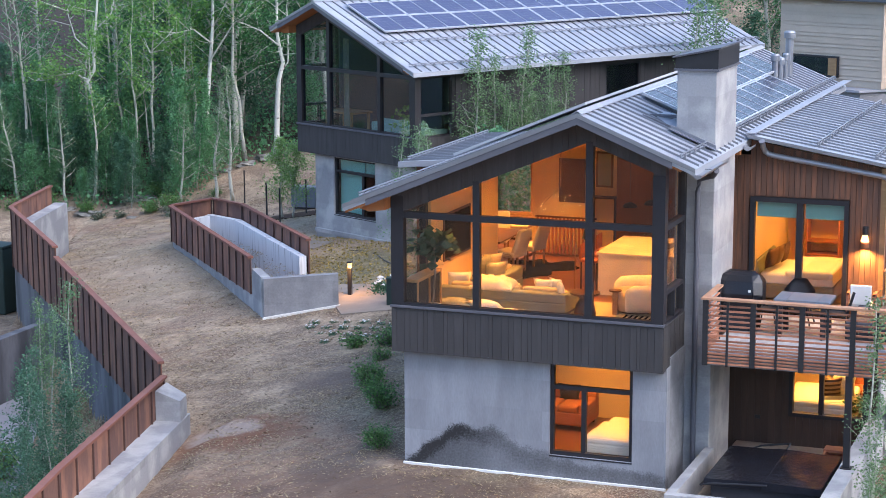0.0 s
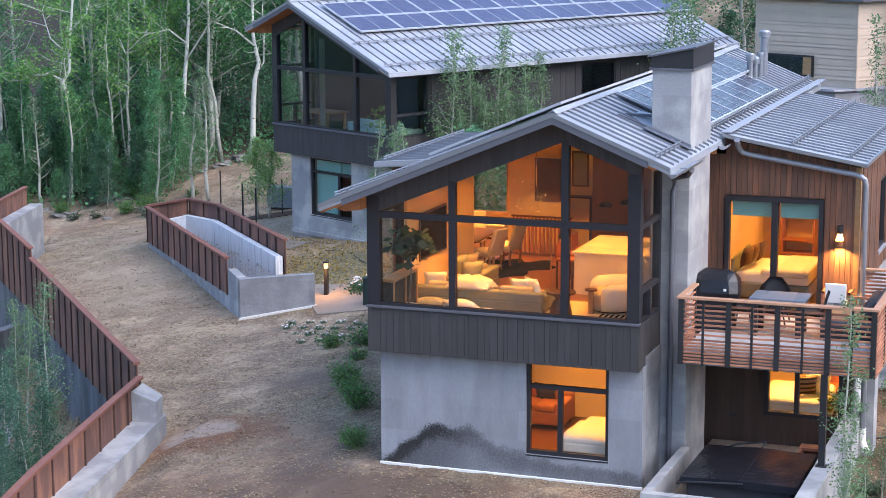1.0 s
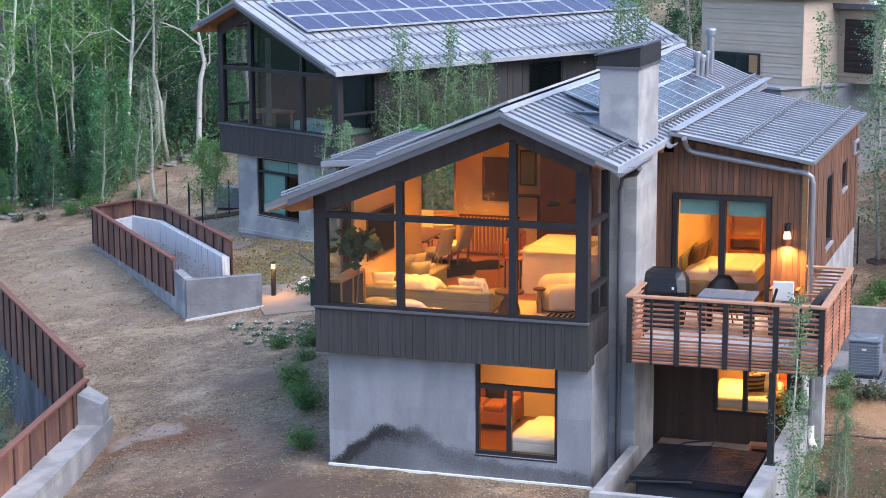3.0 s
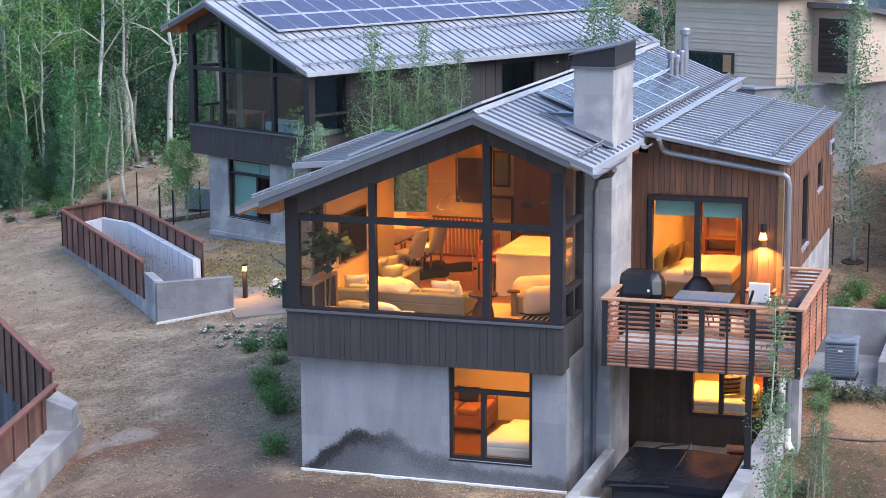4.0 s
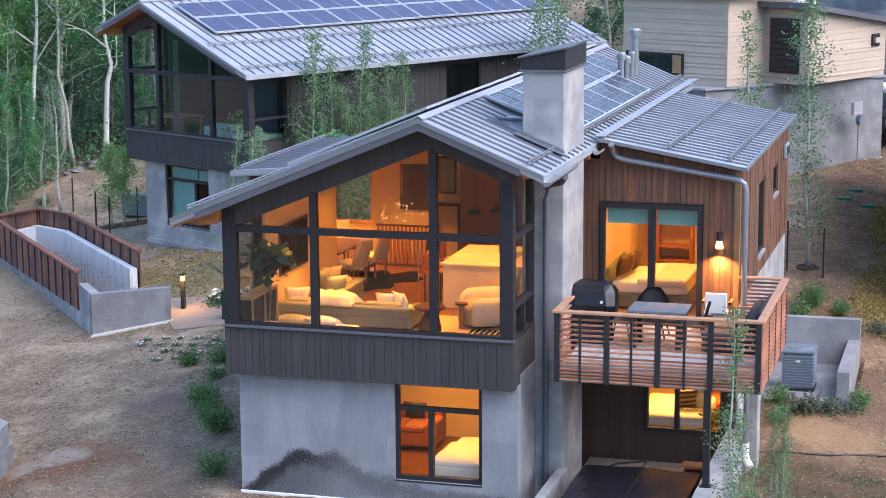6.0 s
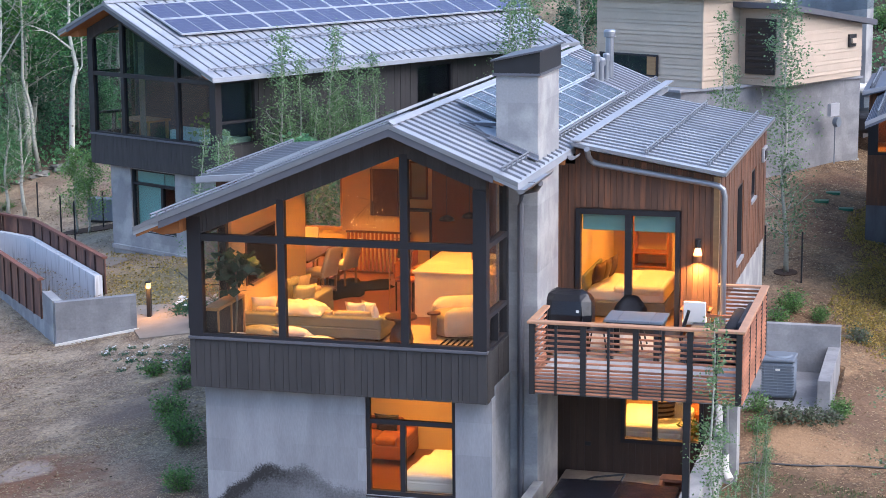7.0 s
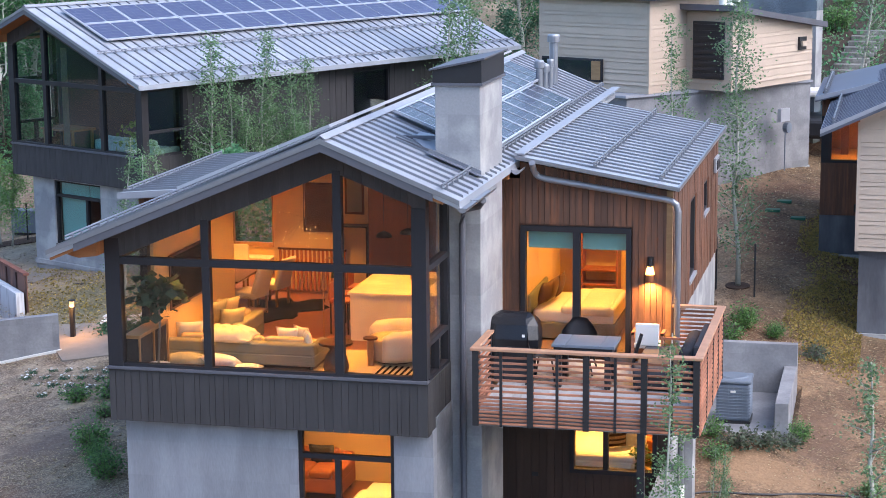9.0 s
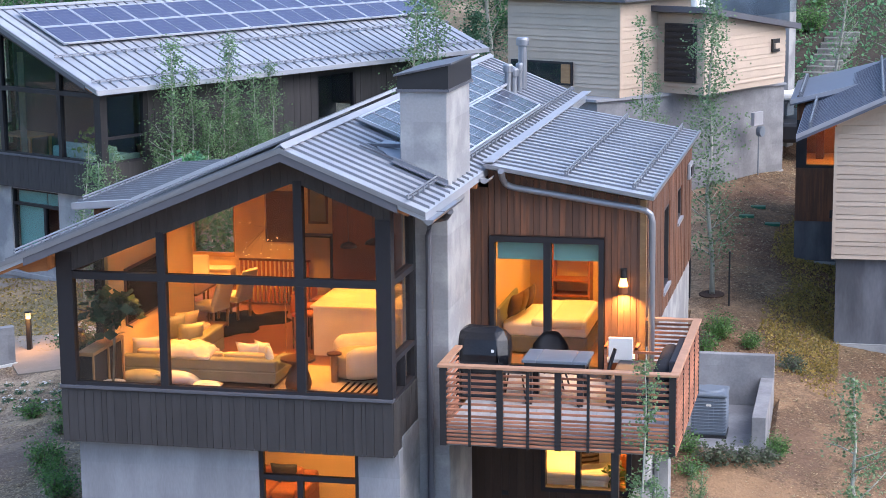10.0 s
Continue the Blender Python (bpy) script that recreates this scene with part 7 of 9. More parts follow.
def leaves(points, size, seed, jitter=0.0, flat=0.35, lie=1.0, slim=0.42):
    """Many small leaves: a folded diamond at each point, turned at random."""
    rg_ = np.random.default_rng(seed)
    p = np.asarray(points, float)
    n = len(p)
    if jitter:
        p = p + rg_.normal(0, jitter, p.shape)
    a = rg_.normal(size=(n, 3))
    a[:, 2] *= flat
    a /= np.linalg.norm(a, axis=1, keepdims=True)
    b = rg_.normal(size=(n, 3))
    b[:, 2] *= lie
    b -= (b * a).sum(1, keepdims=True) * a
    b /= np.linalg.norm(b, axis=1, keepdims=True)
    s = size * rg_.uniform(0.6, 1.25, (n, 1))
    v = np.stack([p - a * s * 0.55, p + b * s * slim, p + a * s * 0.55, p - b * s * slim], 1).reshape(-1, 3)
    me_ = bpy.data.meshes.new("leaves")
    me_.vertices.add(4 * n)
    me_.vertices.foreach_set("co", v.astype(np.float32).ravel())
    me_.loops.add(4 * n)
    me_.loops.foreach_set("vertex_index", np.arange(4 * n, dtype=np.int32))
    me_.polygons.add(n)
    me_.polygons.foreach_set("loop_start", np.arange(0, 4 * n, 4, dtype=np.int32))
    me_.update(calc_edges=True)
    return me_


rg0 = np.random.default_rng(5)
pp = np.stack([rg0.normal(0.0, 0.22, 150), rg0.normal(0.1, 0.17, 150), np.clip(rg0.normal(1.58, 0.16, 150), 1.2, 2.0)], 1)
part("foliage", leaves(pp, 0.22, 5, slim=0.40), "leaf_fig", plant)

# ---- lower bedroom behind the tall window ----
for nm, r, mt, lb in (("floor_lower", (0.42, 5.27, 0.52, 5.0, 0.0, 0.08), "floorwood", "oak floor"), ("wall_lower_back", (0.42, 5.27, 4.2, 4.3, 0.08, 2.44), "plaster", "warm white bedroom wall"), ("ceiling_lower", (0.42, 5.27, 0.52, 4.2, 2.40, 2.44), "plaster", "white ceiling")):
    tagged(part(nm, boxes(r), mt), lb, nm.split("_")[0], kind="structure")
for x, y in ((2.2, 1.6), (4.2, 1.6), (3.2, 3.2)):
    downlight(x, y, 2.36, 10, 0.2, 130, (1.0, 0.47, 0.085))


def bed(at, turn, w, l, label, throw="boucle", board=True):
    b = thing("bed", at, label, "bed", turn)
    part("valance", boxes((-w / 2 - 0.02, w / 2 + 0.02, -0.02, l + 0.02, 0.03, 0.34), bevel=0.03, segments=2), "linen", b, "pale linen skirt round the base")
    part("mattress", boxes((-w / 2, w / 2, 0, l, 0.32, 0.58), bevel=0.07, segments=3), "white", b)
    part("duvet", boxes((-w / 2 - 0.03, w / 2 + 0.03, 0.0, l * 0.66, 0.50, 0.66), bevel=0.07, segments=3), "white", b)
    part("throw", boxes((-w / 2 - 0.045, w / 2 + 0.045, 0.05, 0.7, 0.48, 0.675), bevel=0.07, segments=3), throw, b)
    if board:
        part("headboard", boxes((-w / 2 - 0.1, w / 2 + 0.1, l + 0.02, l + 0.1, 0.1, 0.85), bevel=0.03, segments=2), "linen", b)
    for x in (-w / 2 + 0.1, w / 2 - 0.1):
        for y in (0.1, l - 0.1):
            part("leg", boxes((x - 0.03, x + 0.03, y - 0.03, y + 0.03, 0, 0.11)), "oak", b)
    return b


bed((4.55, 0.66, 0.0), 0, 1.5, 2.0, "white made bed with a soft cover", "white", False)
s2 = sofa((3.15, 3.9, 0.08), 180, 1.3, "orange-tan leather settee by the bedroom wall", "leather")
cushion(2.6, 3.55, 0.75, 0.5, 0.4, 0.15, 10, 0, "dark", "dark cushion on the tan settee")

# ---- wing bedroom ----
for nm, r, mt, lb in (("floor_wing", (6.06, 8.68, 4.43, 9.0, 2.46, 2.66), "oak", "pale oak bedroom floor"), ("wall_wing_back", (6.06, 8.68, 8.9, 9.0, 2.66, 5.4), "plaster", "warm white bedroom wall"), ("wall_wing_left", (6.06, 6.12, 4.43, 8.9, 2.66, 5.4), "plaster", "warm white bedroom wall"), ("wall_wing_right", (8.62, 8.68, 4.43, 8.9, 2.66, 5.4), "plaster", "warm white bedroom wall"), ("ceiling_wing", (6.06, 8.68, 4.43, 9.0, 5.4, 5.45), "plaster", "white ceiling")):
    tagged(part(nm, boxes(r), mt), lb, nm.split("_")[0], kind="structure")
for x, y in ((7.2, 5.4), (7.4, 7.6)):
    downlight(x, y, 5.36, 17, 0.2, 130, (1.0, 0.47, 0.085))
bed((7.75, 6.3, 2.66), 90, 1.7, 1.55, "made bed with cream cover and brown pillows", "boucle")
for i, (y, mt) in enumerate(((5.8, "pillow_brown"), (6.2, "walnut"), (6.6, "pillow_brown"))):
    cushion(6.42 + 0.07 * i, y - 0.25, 3.54, 0.46, 0.46, 0.17, 14, 75 + 8 * i, mt, "brown pillow standing on the bed")
wdr = thing("wardrobe", (7.0, 8.85, 2.66), "open oak wardrobe niche with lit shelf", "wardrobe")
for x in (-0.36, 0.36):
    part("side_panel", boxes((x - 0.02, x + 0.02, -0.45, 0.03, 0, 2.2)), "leather", wdr)
for z in (0.45, 0.75, 1.5, 2.2):
    part("shelf", boxes((-0.34, 0.34, -0.43, 0.03, z, z + 0.03)), "leather", wdr)
pl2 = thing("houseplant", (8.35, 4.85, 2.66), "tall dark-leaved houseplant by the door", "houseplant")
bm = bmesh.new()
tube(bm, [(0, 0, 0), (0, 0, 0.4)], 0.14, 14, taper=[0.11, 0.14])
part("pot", bm, "white", pl2)
pp = np.stack([rg0.normal(0, 0.12, 40), rg0.normal(0, 0.12, 40), rg0.uniform(0.5, 1.9, 40)], 1)
part("foliage", leaves(pp, 0.2, 6), "leaf_dark", pl2)

# ---- lower wing room ----
for nm, r, mt, lb in (("floor_low_wing", (6.06, 8.66, 4.43, 8.0, -0.2, -0.05), "oak", "pale oak floor"), ("wall_low_wing", (6.06, 8.66, 7.6, 7.7, -0.05, 2.44), "plaster", "warm white wall"), ("ceiling_low_wing", (6.06, 8.66, 4.43, 7.6, 2.38, 2.44), "plaster", "white ceiling")):
    tagged(part(nm, boxes(r), mt), lb, nm.split("_")[0], kind="structure")
for x, y in ((7.5, 5.2), (8.3, 6.3)):
    downlight(x, y, 2.34, 20, 0.2, 130, (1.0, 0.47, 0.085))
bed((7.55, 4.5, 0.1), 0, 1.4, 2.0, "white made bed by the lower window", "white", False)
cushion(7.86, 4.95, 1.0, 0.46, 0.46, 0.16, 12, 30, "striped", "brown striped pillow by the window")
cushion(8.05, 5.25, 0.98, 0.55, 0.6, 0.25, 10, 20, "white", "white pillow by the window")
ott = thing("lounge_chair", (8.30, 6.95, -0.05), "tan leather lounge chair", "chair")
part("seat", boxes((-0.35, 0.35, -0.35, 0.35, 0.1, 0.6), bevel=0.08, segments=2), "leather", ott)
part("backrest", boxes((-0.30, 0.30, 0.2, 0.4, 0.5, 1.15), bevel=0.08, segments=2), "leather", ott)
pl3 = thing("houseplant", (8.46, 4.72, -0.05), "leafy houseplant behind the lower window", "houseplant")
bm = bmesh.new()
tube(bm, [(0, 0, 0), (0, 0, 0.45)], 0.16, 14, taper=[0.12, 0.16])
part("pot", bm, "white", pl3)
pp = np.stack([np.clip(rg0.normal(-0.08, 0.16, 60), -0.3, 0.12), rg0.normal(0, 0.08, 60), rg0.uniform(0.45, 0.92, 60)], 1)
part("foliage", leaves(pp, 0.2, 7, slim=0.2), "leaf_shrub", pl3)

# ---- the twin's dim rooms ----
def in_twin(x, y, z):
    return twin.matrix_world @ Vector((x, y, z))


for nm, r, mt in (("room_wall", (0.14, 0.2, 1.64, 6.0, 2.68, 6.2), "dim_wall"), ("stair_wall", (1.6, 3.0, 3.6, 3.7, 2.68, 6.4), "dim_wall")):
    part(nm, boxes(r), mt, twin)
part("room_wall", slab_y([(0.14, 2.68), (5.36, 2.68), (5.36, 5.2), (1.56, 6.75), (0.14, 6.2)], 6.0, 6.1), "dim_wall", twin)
p = in_twin(2.6, 0.9, 2.68)
tw = sofa(tuple(p), NT, 2.6, "soft sage teal sofa behind dark window glass", "teal")
part("roller_blind", boxes((1.60, 2.82, 0.47, 0.48, 0.40, 2.1)), "blind", twin, "lowered teal roller blind")
part("roller_blind", boxes((2.86, 3.5, 0.47, 0.48, 1.72, 2.1)), "blind", twin, "teal roller blind")
bm = bmesh.new()
wave = [(1.76 + 0.012 * k, 0.50 + 0.03 * math.sin(k * 1.4)) for k in range(20)]
fr_ = [bm.verts.new((x, y, z)) for z in (2.70, 5.95) for x, y in wave]
bk_ = [bm.verts.new((x, y + 0.012, z)) for z in (2.70, 5.95) for x, y in wave]
for k in range(19):
    bm.faces.new((fr_[k], fr_[k + 1], fr_[k + 21], fr_[k + 20]))
    bm.faces.new((bk_[k + 20], bk_[k + 21], bk_[k + 1], bk_[k]))
    bm.faces.new((fr_[k + 20], fr_[k + 21], bk_[k + 21], bk_[k + 20]))
    bm.faces.new((fr_[k], bk_[k], bk_[k + 1], fr_[k + 1]))
for k in (0, 19):
    bm.faces.new((fr_[k], fr_[k + 20], bk_[k + 20], bk_[k]))
part("curtain", bm, "linen", twin, "drawn grey-green curtain")
p = in_twin(0.95, 1.3, 2.68)
dtb = thing("dining_table", tuple(p), "pale wooden table behind the twin's glass", "table", NT)
part("tabletop", boxes((-0.7, 0.75, -0.45, 0.45, 0.80, 0.86), bevel=0.01), "oak", dtb)
for x in (-0.6, 0.65):
    for y in (-0.36, 0.36):
        part("leg", boxes((x - 0.035, x + 0.035, y - 0.035, y + 0.035, 0, 0.80)), "oak", dtb)
p = in_twin(4.35, 0.75, 2.68)
pl4 = thing("houseplant", tuple(p), "bright green houseplant in the twin's window", "houseplant")
bm = bmesh.new()
tube(bm, [(0, 0, 0), (0, 0, 0.5)], 0.15, 14, taper=[0.11, 0.15])
part("pot", bm, "white", pl4)
pp = np.stack([rg0.normal(0, 0.22, 60), rg0.normal(0, 0.2, 60), rg0.uniform(0.55, 1.3, 60)], 1)
part("foliage", leaves(pp, 0.16, 8), "leaf_bright", pl4)

# ---- balcony things ----
bz = 2.645
sc = thing("wall_sconce", (8.57, 4.19, 4.36), "black wall lantern with a warm glowing bulb", "wall lamp")
part("back_plate", boxes((-0.05, 0.05, -0.03, 0.0, -0.02, 0.2), bevel=0.005), "black", sc)
bm = bmesh.new()
tube(bm, [(0, -0.1, 0.04), (0, -0.1, 0.2)], 0.05, 14)
part("cap", bm, "black", sc)
bm = bmesh.new()
tube(bm, [(0, -0.1, -0.10), (0, -0.1, 0.04)], 0.055, 14, taper=[0.085, 0.05])
part("glass_shade", bm, "bulb_soft", sc)
bm = bmesh.new()
tube(bm, [(0, -0.1, -0.22), (0, -0.1, -0.12)], 0.075, 14)
part("ring", bm, "leather", sc)
lamp("sconce_lamp", (8.57, 4.06, 4.11), 13, 0.14, (1.0, 0.48, 0.11), (8.57, 4.16, 2.6), 140)
gr = thing("covered_grill", (6.42, 2.58, bz), "gas grill under a black fabric cover", "grill")
part("stand", boxes((-0.34, 0.34, -0.24, 0.24, 0.0, 0.62), bevel=0.02), "dark", gr)
bm = bmesh.new()
vs = []
for z, sx, s_y, dy in ((0.44, 0.41, 0.29, 0.0), (0.56, 0.45, 0.33, 0.0), (0.74, 0.46, 0.34, 0.0), (0.98, 0.44, 0.27, 0.03), (1.10, 0.36, 0.19, 0.05), (1.16, 0.25, 0.10, 0.06)):
    ring = [(0.62, -1), (1, -0.55), (1, 0.55), (0.62, 1), (-0.62, 1), (-1, 0.55), (-1, -0.55), (-0.62, -1)]
    vs.append([bm.verts.new((a * sx, b * s_y + dy, z + 0.02 * math.sin(5 * a + 3 * b + z * 9))) for a, b in ring])
for lo_, hi_ in zip(vs, vs[1:]):
    for k in range(8):
        bm.faces.new((lo_[k], lo_[(k + 1) % 8], hi_[(k + 1) % 8], hi_[k]))
bm.faces.new(vs[-1])
bm.faces.new(vs[0][::-1])
bmesh.ops.bevel(bm, geom=bm.edges[:], offset=0.012, segments=2, affect="EDGES", profile=0.5)
part("cover", bm, "grill_cover", gr, "shiny black fabric cover")
part("strap", boxes((-0.40, 0.40, -0.345, -0.338, 0.60, 0.63)), "dark", gr)
part("tag", boxes((0.20, 0.25, -0.342, -0.334, 0.80, 0.85)), "white", gr)
tb = thing("outdoor_table", (7.70, 2.45, bz), "blue-grey outdoor table with a panelled top", "table")
for a, b in ((-0.54, -0.303), (-0.297, 0.297), (0.303, 0.54)):
    part("top_panel", boxes((a, b, -0.40, 0.40, 0.70, 0.75), bevel=0.006), "ac", tb)
part("apron", boxes((-0.50, 0.50, -0.37, 0.37, 0.60, 0.699)), "black", tb)
for x in (-0.42, 0.42):
    for y in (-0.33, 0.33):
        part("leg", boxes((x - 0.05, x + 0.05, y - 0.06, y + 0.06, 0, 0.64), bevel=0.006), "black", tb)


def shell_chair(at, turn):
    c = thing("patio_chair", at, "dark shell-backed outdoor chair on thin legs", "chair", turn, "balcony chairs")
    bm = bmesh.new()
    rows = []
    for k in range(9):
        s = k / 8
        y, z = (-0.22 + 0.5 * s * 1.6, 0.45) if s < 0.5 else (0.18 + (s - 0.5) * 0.22, 0.45 + (s - 0.5) * 0.84)
        wdt = 0.24 - 0.05 * (s > 0.75) - 0.09 * max(0, s - 0.85) / 0.15
        rows.append([bm.verts.new((wdt * u, y - 0.05 * (1 - u * u) * (s < 0.4) + (-0.05 * u * u if s >= 0.5 else 0), z + 0.03 * u * u * (s < 0.5))) for u in (-1, -0.5, 0, 0.5, 1)])
    for a_, b_ in zip(rows, rows[1:]):
        for k in range(4):
            bm.faces.new((a_[k], a_[k + 1], b_[k + 1], b_[k]))
    bmesh.ops.solidify(bm, geom=bm.faces[:], thickness=0.02)
    part("shell", bm, "ac_dark", c, smooth=True)
    for x in (-1, 1):
        for y in (-1, 1):
            bm = bmesh.new()
            tube(bm, [(0.15 * x, 0.14 * y, 0.44), (0.24 * x, 0.23 * y, 0.0)], 0.014, 6)
            part("leg", bm, "black", c)
    return c


M["ac_dark"] = material("charcoal_plastic", (0.055, 0.055, 0.065), 0.6, vary=0.08, scale=4, fine=40, bump=0.02)
c0 = shell_chair((7.42, 3.22, bz), 0)
c0.scale = (1.28, 1.15, 1.04)
copy_thing(c0, pose(7.0, 2.4, bz, 0, 0, 85))
copy_thing(c0, pose(8.35, 2.35, bz, 0, 0, -85))
lg = thing("outdoor_lounge", (9.2, 3.0, bz), "charcoal cushioned outdoor lounge with a bolster", "sofa")
part("base", boxes((-0.65, 0.45, -0.9, 0.8, 0.05, 0.22)), "black", lg)
part("seat_cushion", boxes((-0.66, 0.35, -0.92, 0.82, 0.22, 0.40), bevel=0.05, segments=3), "ac_dark", lg)
part("backrest", boxes((0.36, 0.48, -0.92, 0.82, 0.2, 0.82), bevel=0.03, segments=2), "ac_dark", lg)
bm = bmesh.new()
tube(bm, [(0.24, -0.8, 0.58), (0.24, -0.76, 0.58), (0.24, 0.7, 0.58), (0.24, 0.74, 0.58)], 0.15, 16, taper=[0.09, 0.15, 0.15, 0.09])
part("bolster", bm, "dark", lg, smooth=True)
ac2 = thing("outdoor_armchair", (8.58, 3.75, bz), "wooden outdoor armchair with a pale back panel", "chair")
part("back_panel", boxes((-0.21, 0.21, -0.05, 0.0, 0.40, 0.80), bevel=0.012), "white", ac2)
part("seat", boxes((-0.25, 0.25, -0.02, 0.4, 0.34, 0.42), bevel=0.02), "white", ac2)
for x in (-0.26, 0.26):
    part("leg", boxes((x - 0.025, x + 0.025, -0.02, 0.03, 0, 0.62)), "redwood", ac2)
    part("arm", boxes((x - 0.03, x + 0.03, -0.02, 0.4, 0.58, 0.62)), "redwood", ac2)
part("side_rail", boxes((0.28, 0.72, -0.02, 0.02, 0.52, 0.56)), "redwood", ac2)
dl = thing("soffit_speaker", (6.12, 3.05, 1.95), "small black wall speaker under the balcony", "speaker")
part("case", boxes((-0.06, 0.06, -0.08, 0.08, -0.14, 0.14), bevel=0.012), "black", dl)


# ---- trees ----
def aspen(name, label, seed, height, radius, crown_from, spread, count, leaf, mat, limbs=22, bark="bark", lean=0.0, cluster=0.16, wander=0.012, stout=0.28):
    """A slender tree: tapered, slightly crooked trunk with limbs, and leaves gathered along them."""
    r = random.Random(seed)
    t = thing(name, (0, 0, 0), label, "tree", group="aspens")
    bm = bmesh.new()
    n = 9
    spine = []
    wx = wy = 0.0
    for i in range(n + 1):
        s = i / n
        spine.append(Vector((wx + lean * s * s * height, wy, s * height)))
        wx += r.uniform(-1, 1) * wander * height
        wy += r.uniform(-1, 1) * wander * height
    tube(bm, spine, radius, 7, taper=[radius * (1 - 0.86 * (i / n)) * (1.25 if i == 0 else 1) for i in range(n + 1)])

    def on(s):
        k = min(int(s * n), n - 1)
        return spine[k].lerp(spine[k + 1], s * n - k)

    pts = []
    for i in range(limbs):
        s = crown_from + (1 - crown_from) * (i + r.random()) / limbs
        base = on(min(s, 0.98))
        a = r.uniform(0, 2 * math.pi)
        reach = spread * (1.0 - 0.75 * ((s - crown_from) / (1 - crown_from)) ** 1.4) * r.uniform(0.55, 1.15)
        up = r.uniform(0.35, 1.0)
        d = Vector((math.cos(a), math.sin(a), up)).normalized()
        mid = base + d * reach * 0.5 + Vector((0, 0, r.uniform(-0.04, 0.06) * reach))
        tip = base + d * reach + Vector((r.uniform(-0.1, 0.1), r.uniform(-0.1, 0.1), r.uniform(-0.1, 0.25))) * reach
        lr = max(radius * stout * (1 - s * 0.6), 0.006)
        n0 = len(bm.verts)
        tube(bm, [base, mid, tip], lr, 4, taper=[lr, lr * 0.7, lr * 0.25])
        bm.verts.ensure_lookup_table()
        # a web of bark joins the limb to its stem
        k0 = 7 * min(int(s * n), n)
        bm.faces.new((bm.verts[n0], bm.verts[n0 + 1], bm.verts[k0]))
        for k in range(max(1, count // limbs)):
            u = r.betavariate(2.2, 1.2)
            p = base.lerp(mid, u * 2) if u < 0.5 else mid.lerp(tip, u * 2 - 1)
            w = cluster * (0.5 + reach)
            pts.append((p.x + r.gauss(0, w), p.y + r.gauss(0, w), p.z + r.gauss(0, w * 0.9)))
    for i in range(count // 12):
        p = on(r.uniform(max(crown_from, 0.5), 1))
        pts.append((p.x + r.gauss(0, cluster * 0.4), p.y + r.gauss(0, cluster * 0.4), p.z + r.gauss(0, 0.1)))
    part("trunk", bm, bark, t, smooth=True)
    part("crown", leaves(pts, leaf, seed), mat, t)
    return t


def plant_tree(src, x, y, turn, size, z=None):
    zz = gh(x, y) - 0.05 if z is None else z
    return copy_thing_scaled(src, x, y, zz, turn, size)


def copy_thing_scaled(src, x, y, z, turn, size):
    ob = copy_thing(src, pose(x, y, z, 4.5 * math.sin(x * 12.9), 4.5 * math.sin(y * 7.7), turn))
    ob.scale = (size, size, size)
    return ob


def park(src, x, y, turn=0, size=1.0, z=None):
    src.matrix_world = pose(x, y, gh(x, y) - 0.05 if z is None else z, 0, 0, turn)
    src.scale = (size, size, size)


YL = "young slender aspen with small grey-green leaves"
y1 = aspen("young_aspen", YL, 1, 5.2, 0.045, 0.25, 0.75, 2300, 0.052, "leaf", 30, cluster=0.15, stout=0.34)
y2 = aspen("young_aspen", YL, 2, 5.8, 0.05, 0.30, 0.65, 2200, 0.052, "leaf", 30, cluster=0.15, stout=0.34)
y3 = aspen("young_aspen", YL, 3, 4.6, 0.04, 0.15, 0.6, 1500, 0.050, "leaf", 28, cluster=0.11, stout=0.34)
g1 = aspen("young_aspen", "bushy young aspen with blue-green leaves", 4, 4.4, 0.045, 0.06, 0.85, 2300, 0.062, "leaf_low", 34, cluster=0.12)
g2 = aspen("young_aspen", "bushy young aspen with blue-green leaves", 5, 3.8, 0.04, 0.04, 0.8, 2100, 0.062, "leaf_low", 34, cluster=0.12)
w1 = aspen("young_aspen", "young aspen with a white stem and open branches", 6, 5.0, 0.075, 0.22, 0.8, 1500, 0.058, "leaf_side", 22, cluster=0.11, wander=0.018, stout=0.42)
w2 = aspen("young_aspen", "young aspen with a white stem and open branches", 7, 4.7, 0.07, 0.18, 0.75, 1500, 0.058, "leaf_side", 22, cluster=0.11, wander=0.02, stout=0.42)
# beside the twin's long wall
tw_spots = [(6.6, 1.8, 1.1), (6.7, 2.3, 0.88), (6.4, 1.3, 0.72), (6.8, 2.9, 0.84), (6.6, 3.25, 1.0), (6.5, 2.0, 0.75), (6.8, 4.35, 0.93), (6.7, 5.5, 0.86), (7.0, 1.5, 0.7), (7.0, 2.6, 0.75), (6.5, 3.6, 0.8), (7.1, 3.4, 0.75), (6.9, 3.9, 0.78), (7.0, 4.7, 0.7), (6.6, 5.0, 0.72), (7.0, 5.2, 0.66), (6.8, 6.0, 0.6), (6.9, 5.75, 0.66), (7.2, 2.0, 0.72), (7.2, 4.2, 0.68)]
srcs = [y1, y2, y3] + [None] * 9 + [g1, g2, w1, w2]
used = set()


def spot(k, x, y, turn, size, z=None):
    if k not in used:
        used.add(k)
        park(srcs[k], x, y, turn, size, z)
        return srcs[k]
    return plant_tree(srcs[k], x, y, turn, size, z)


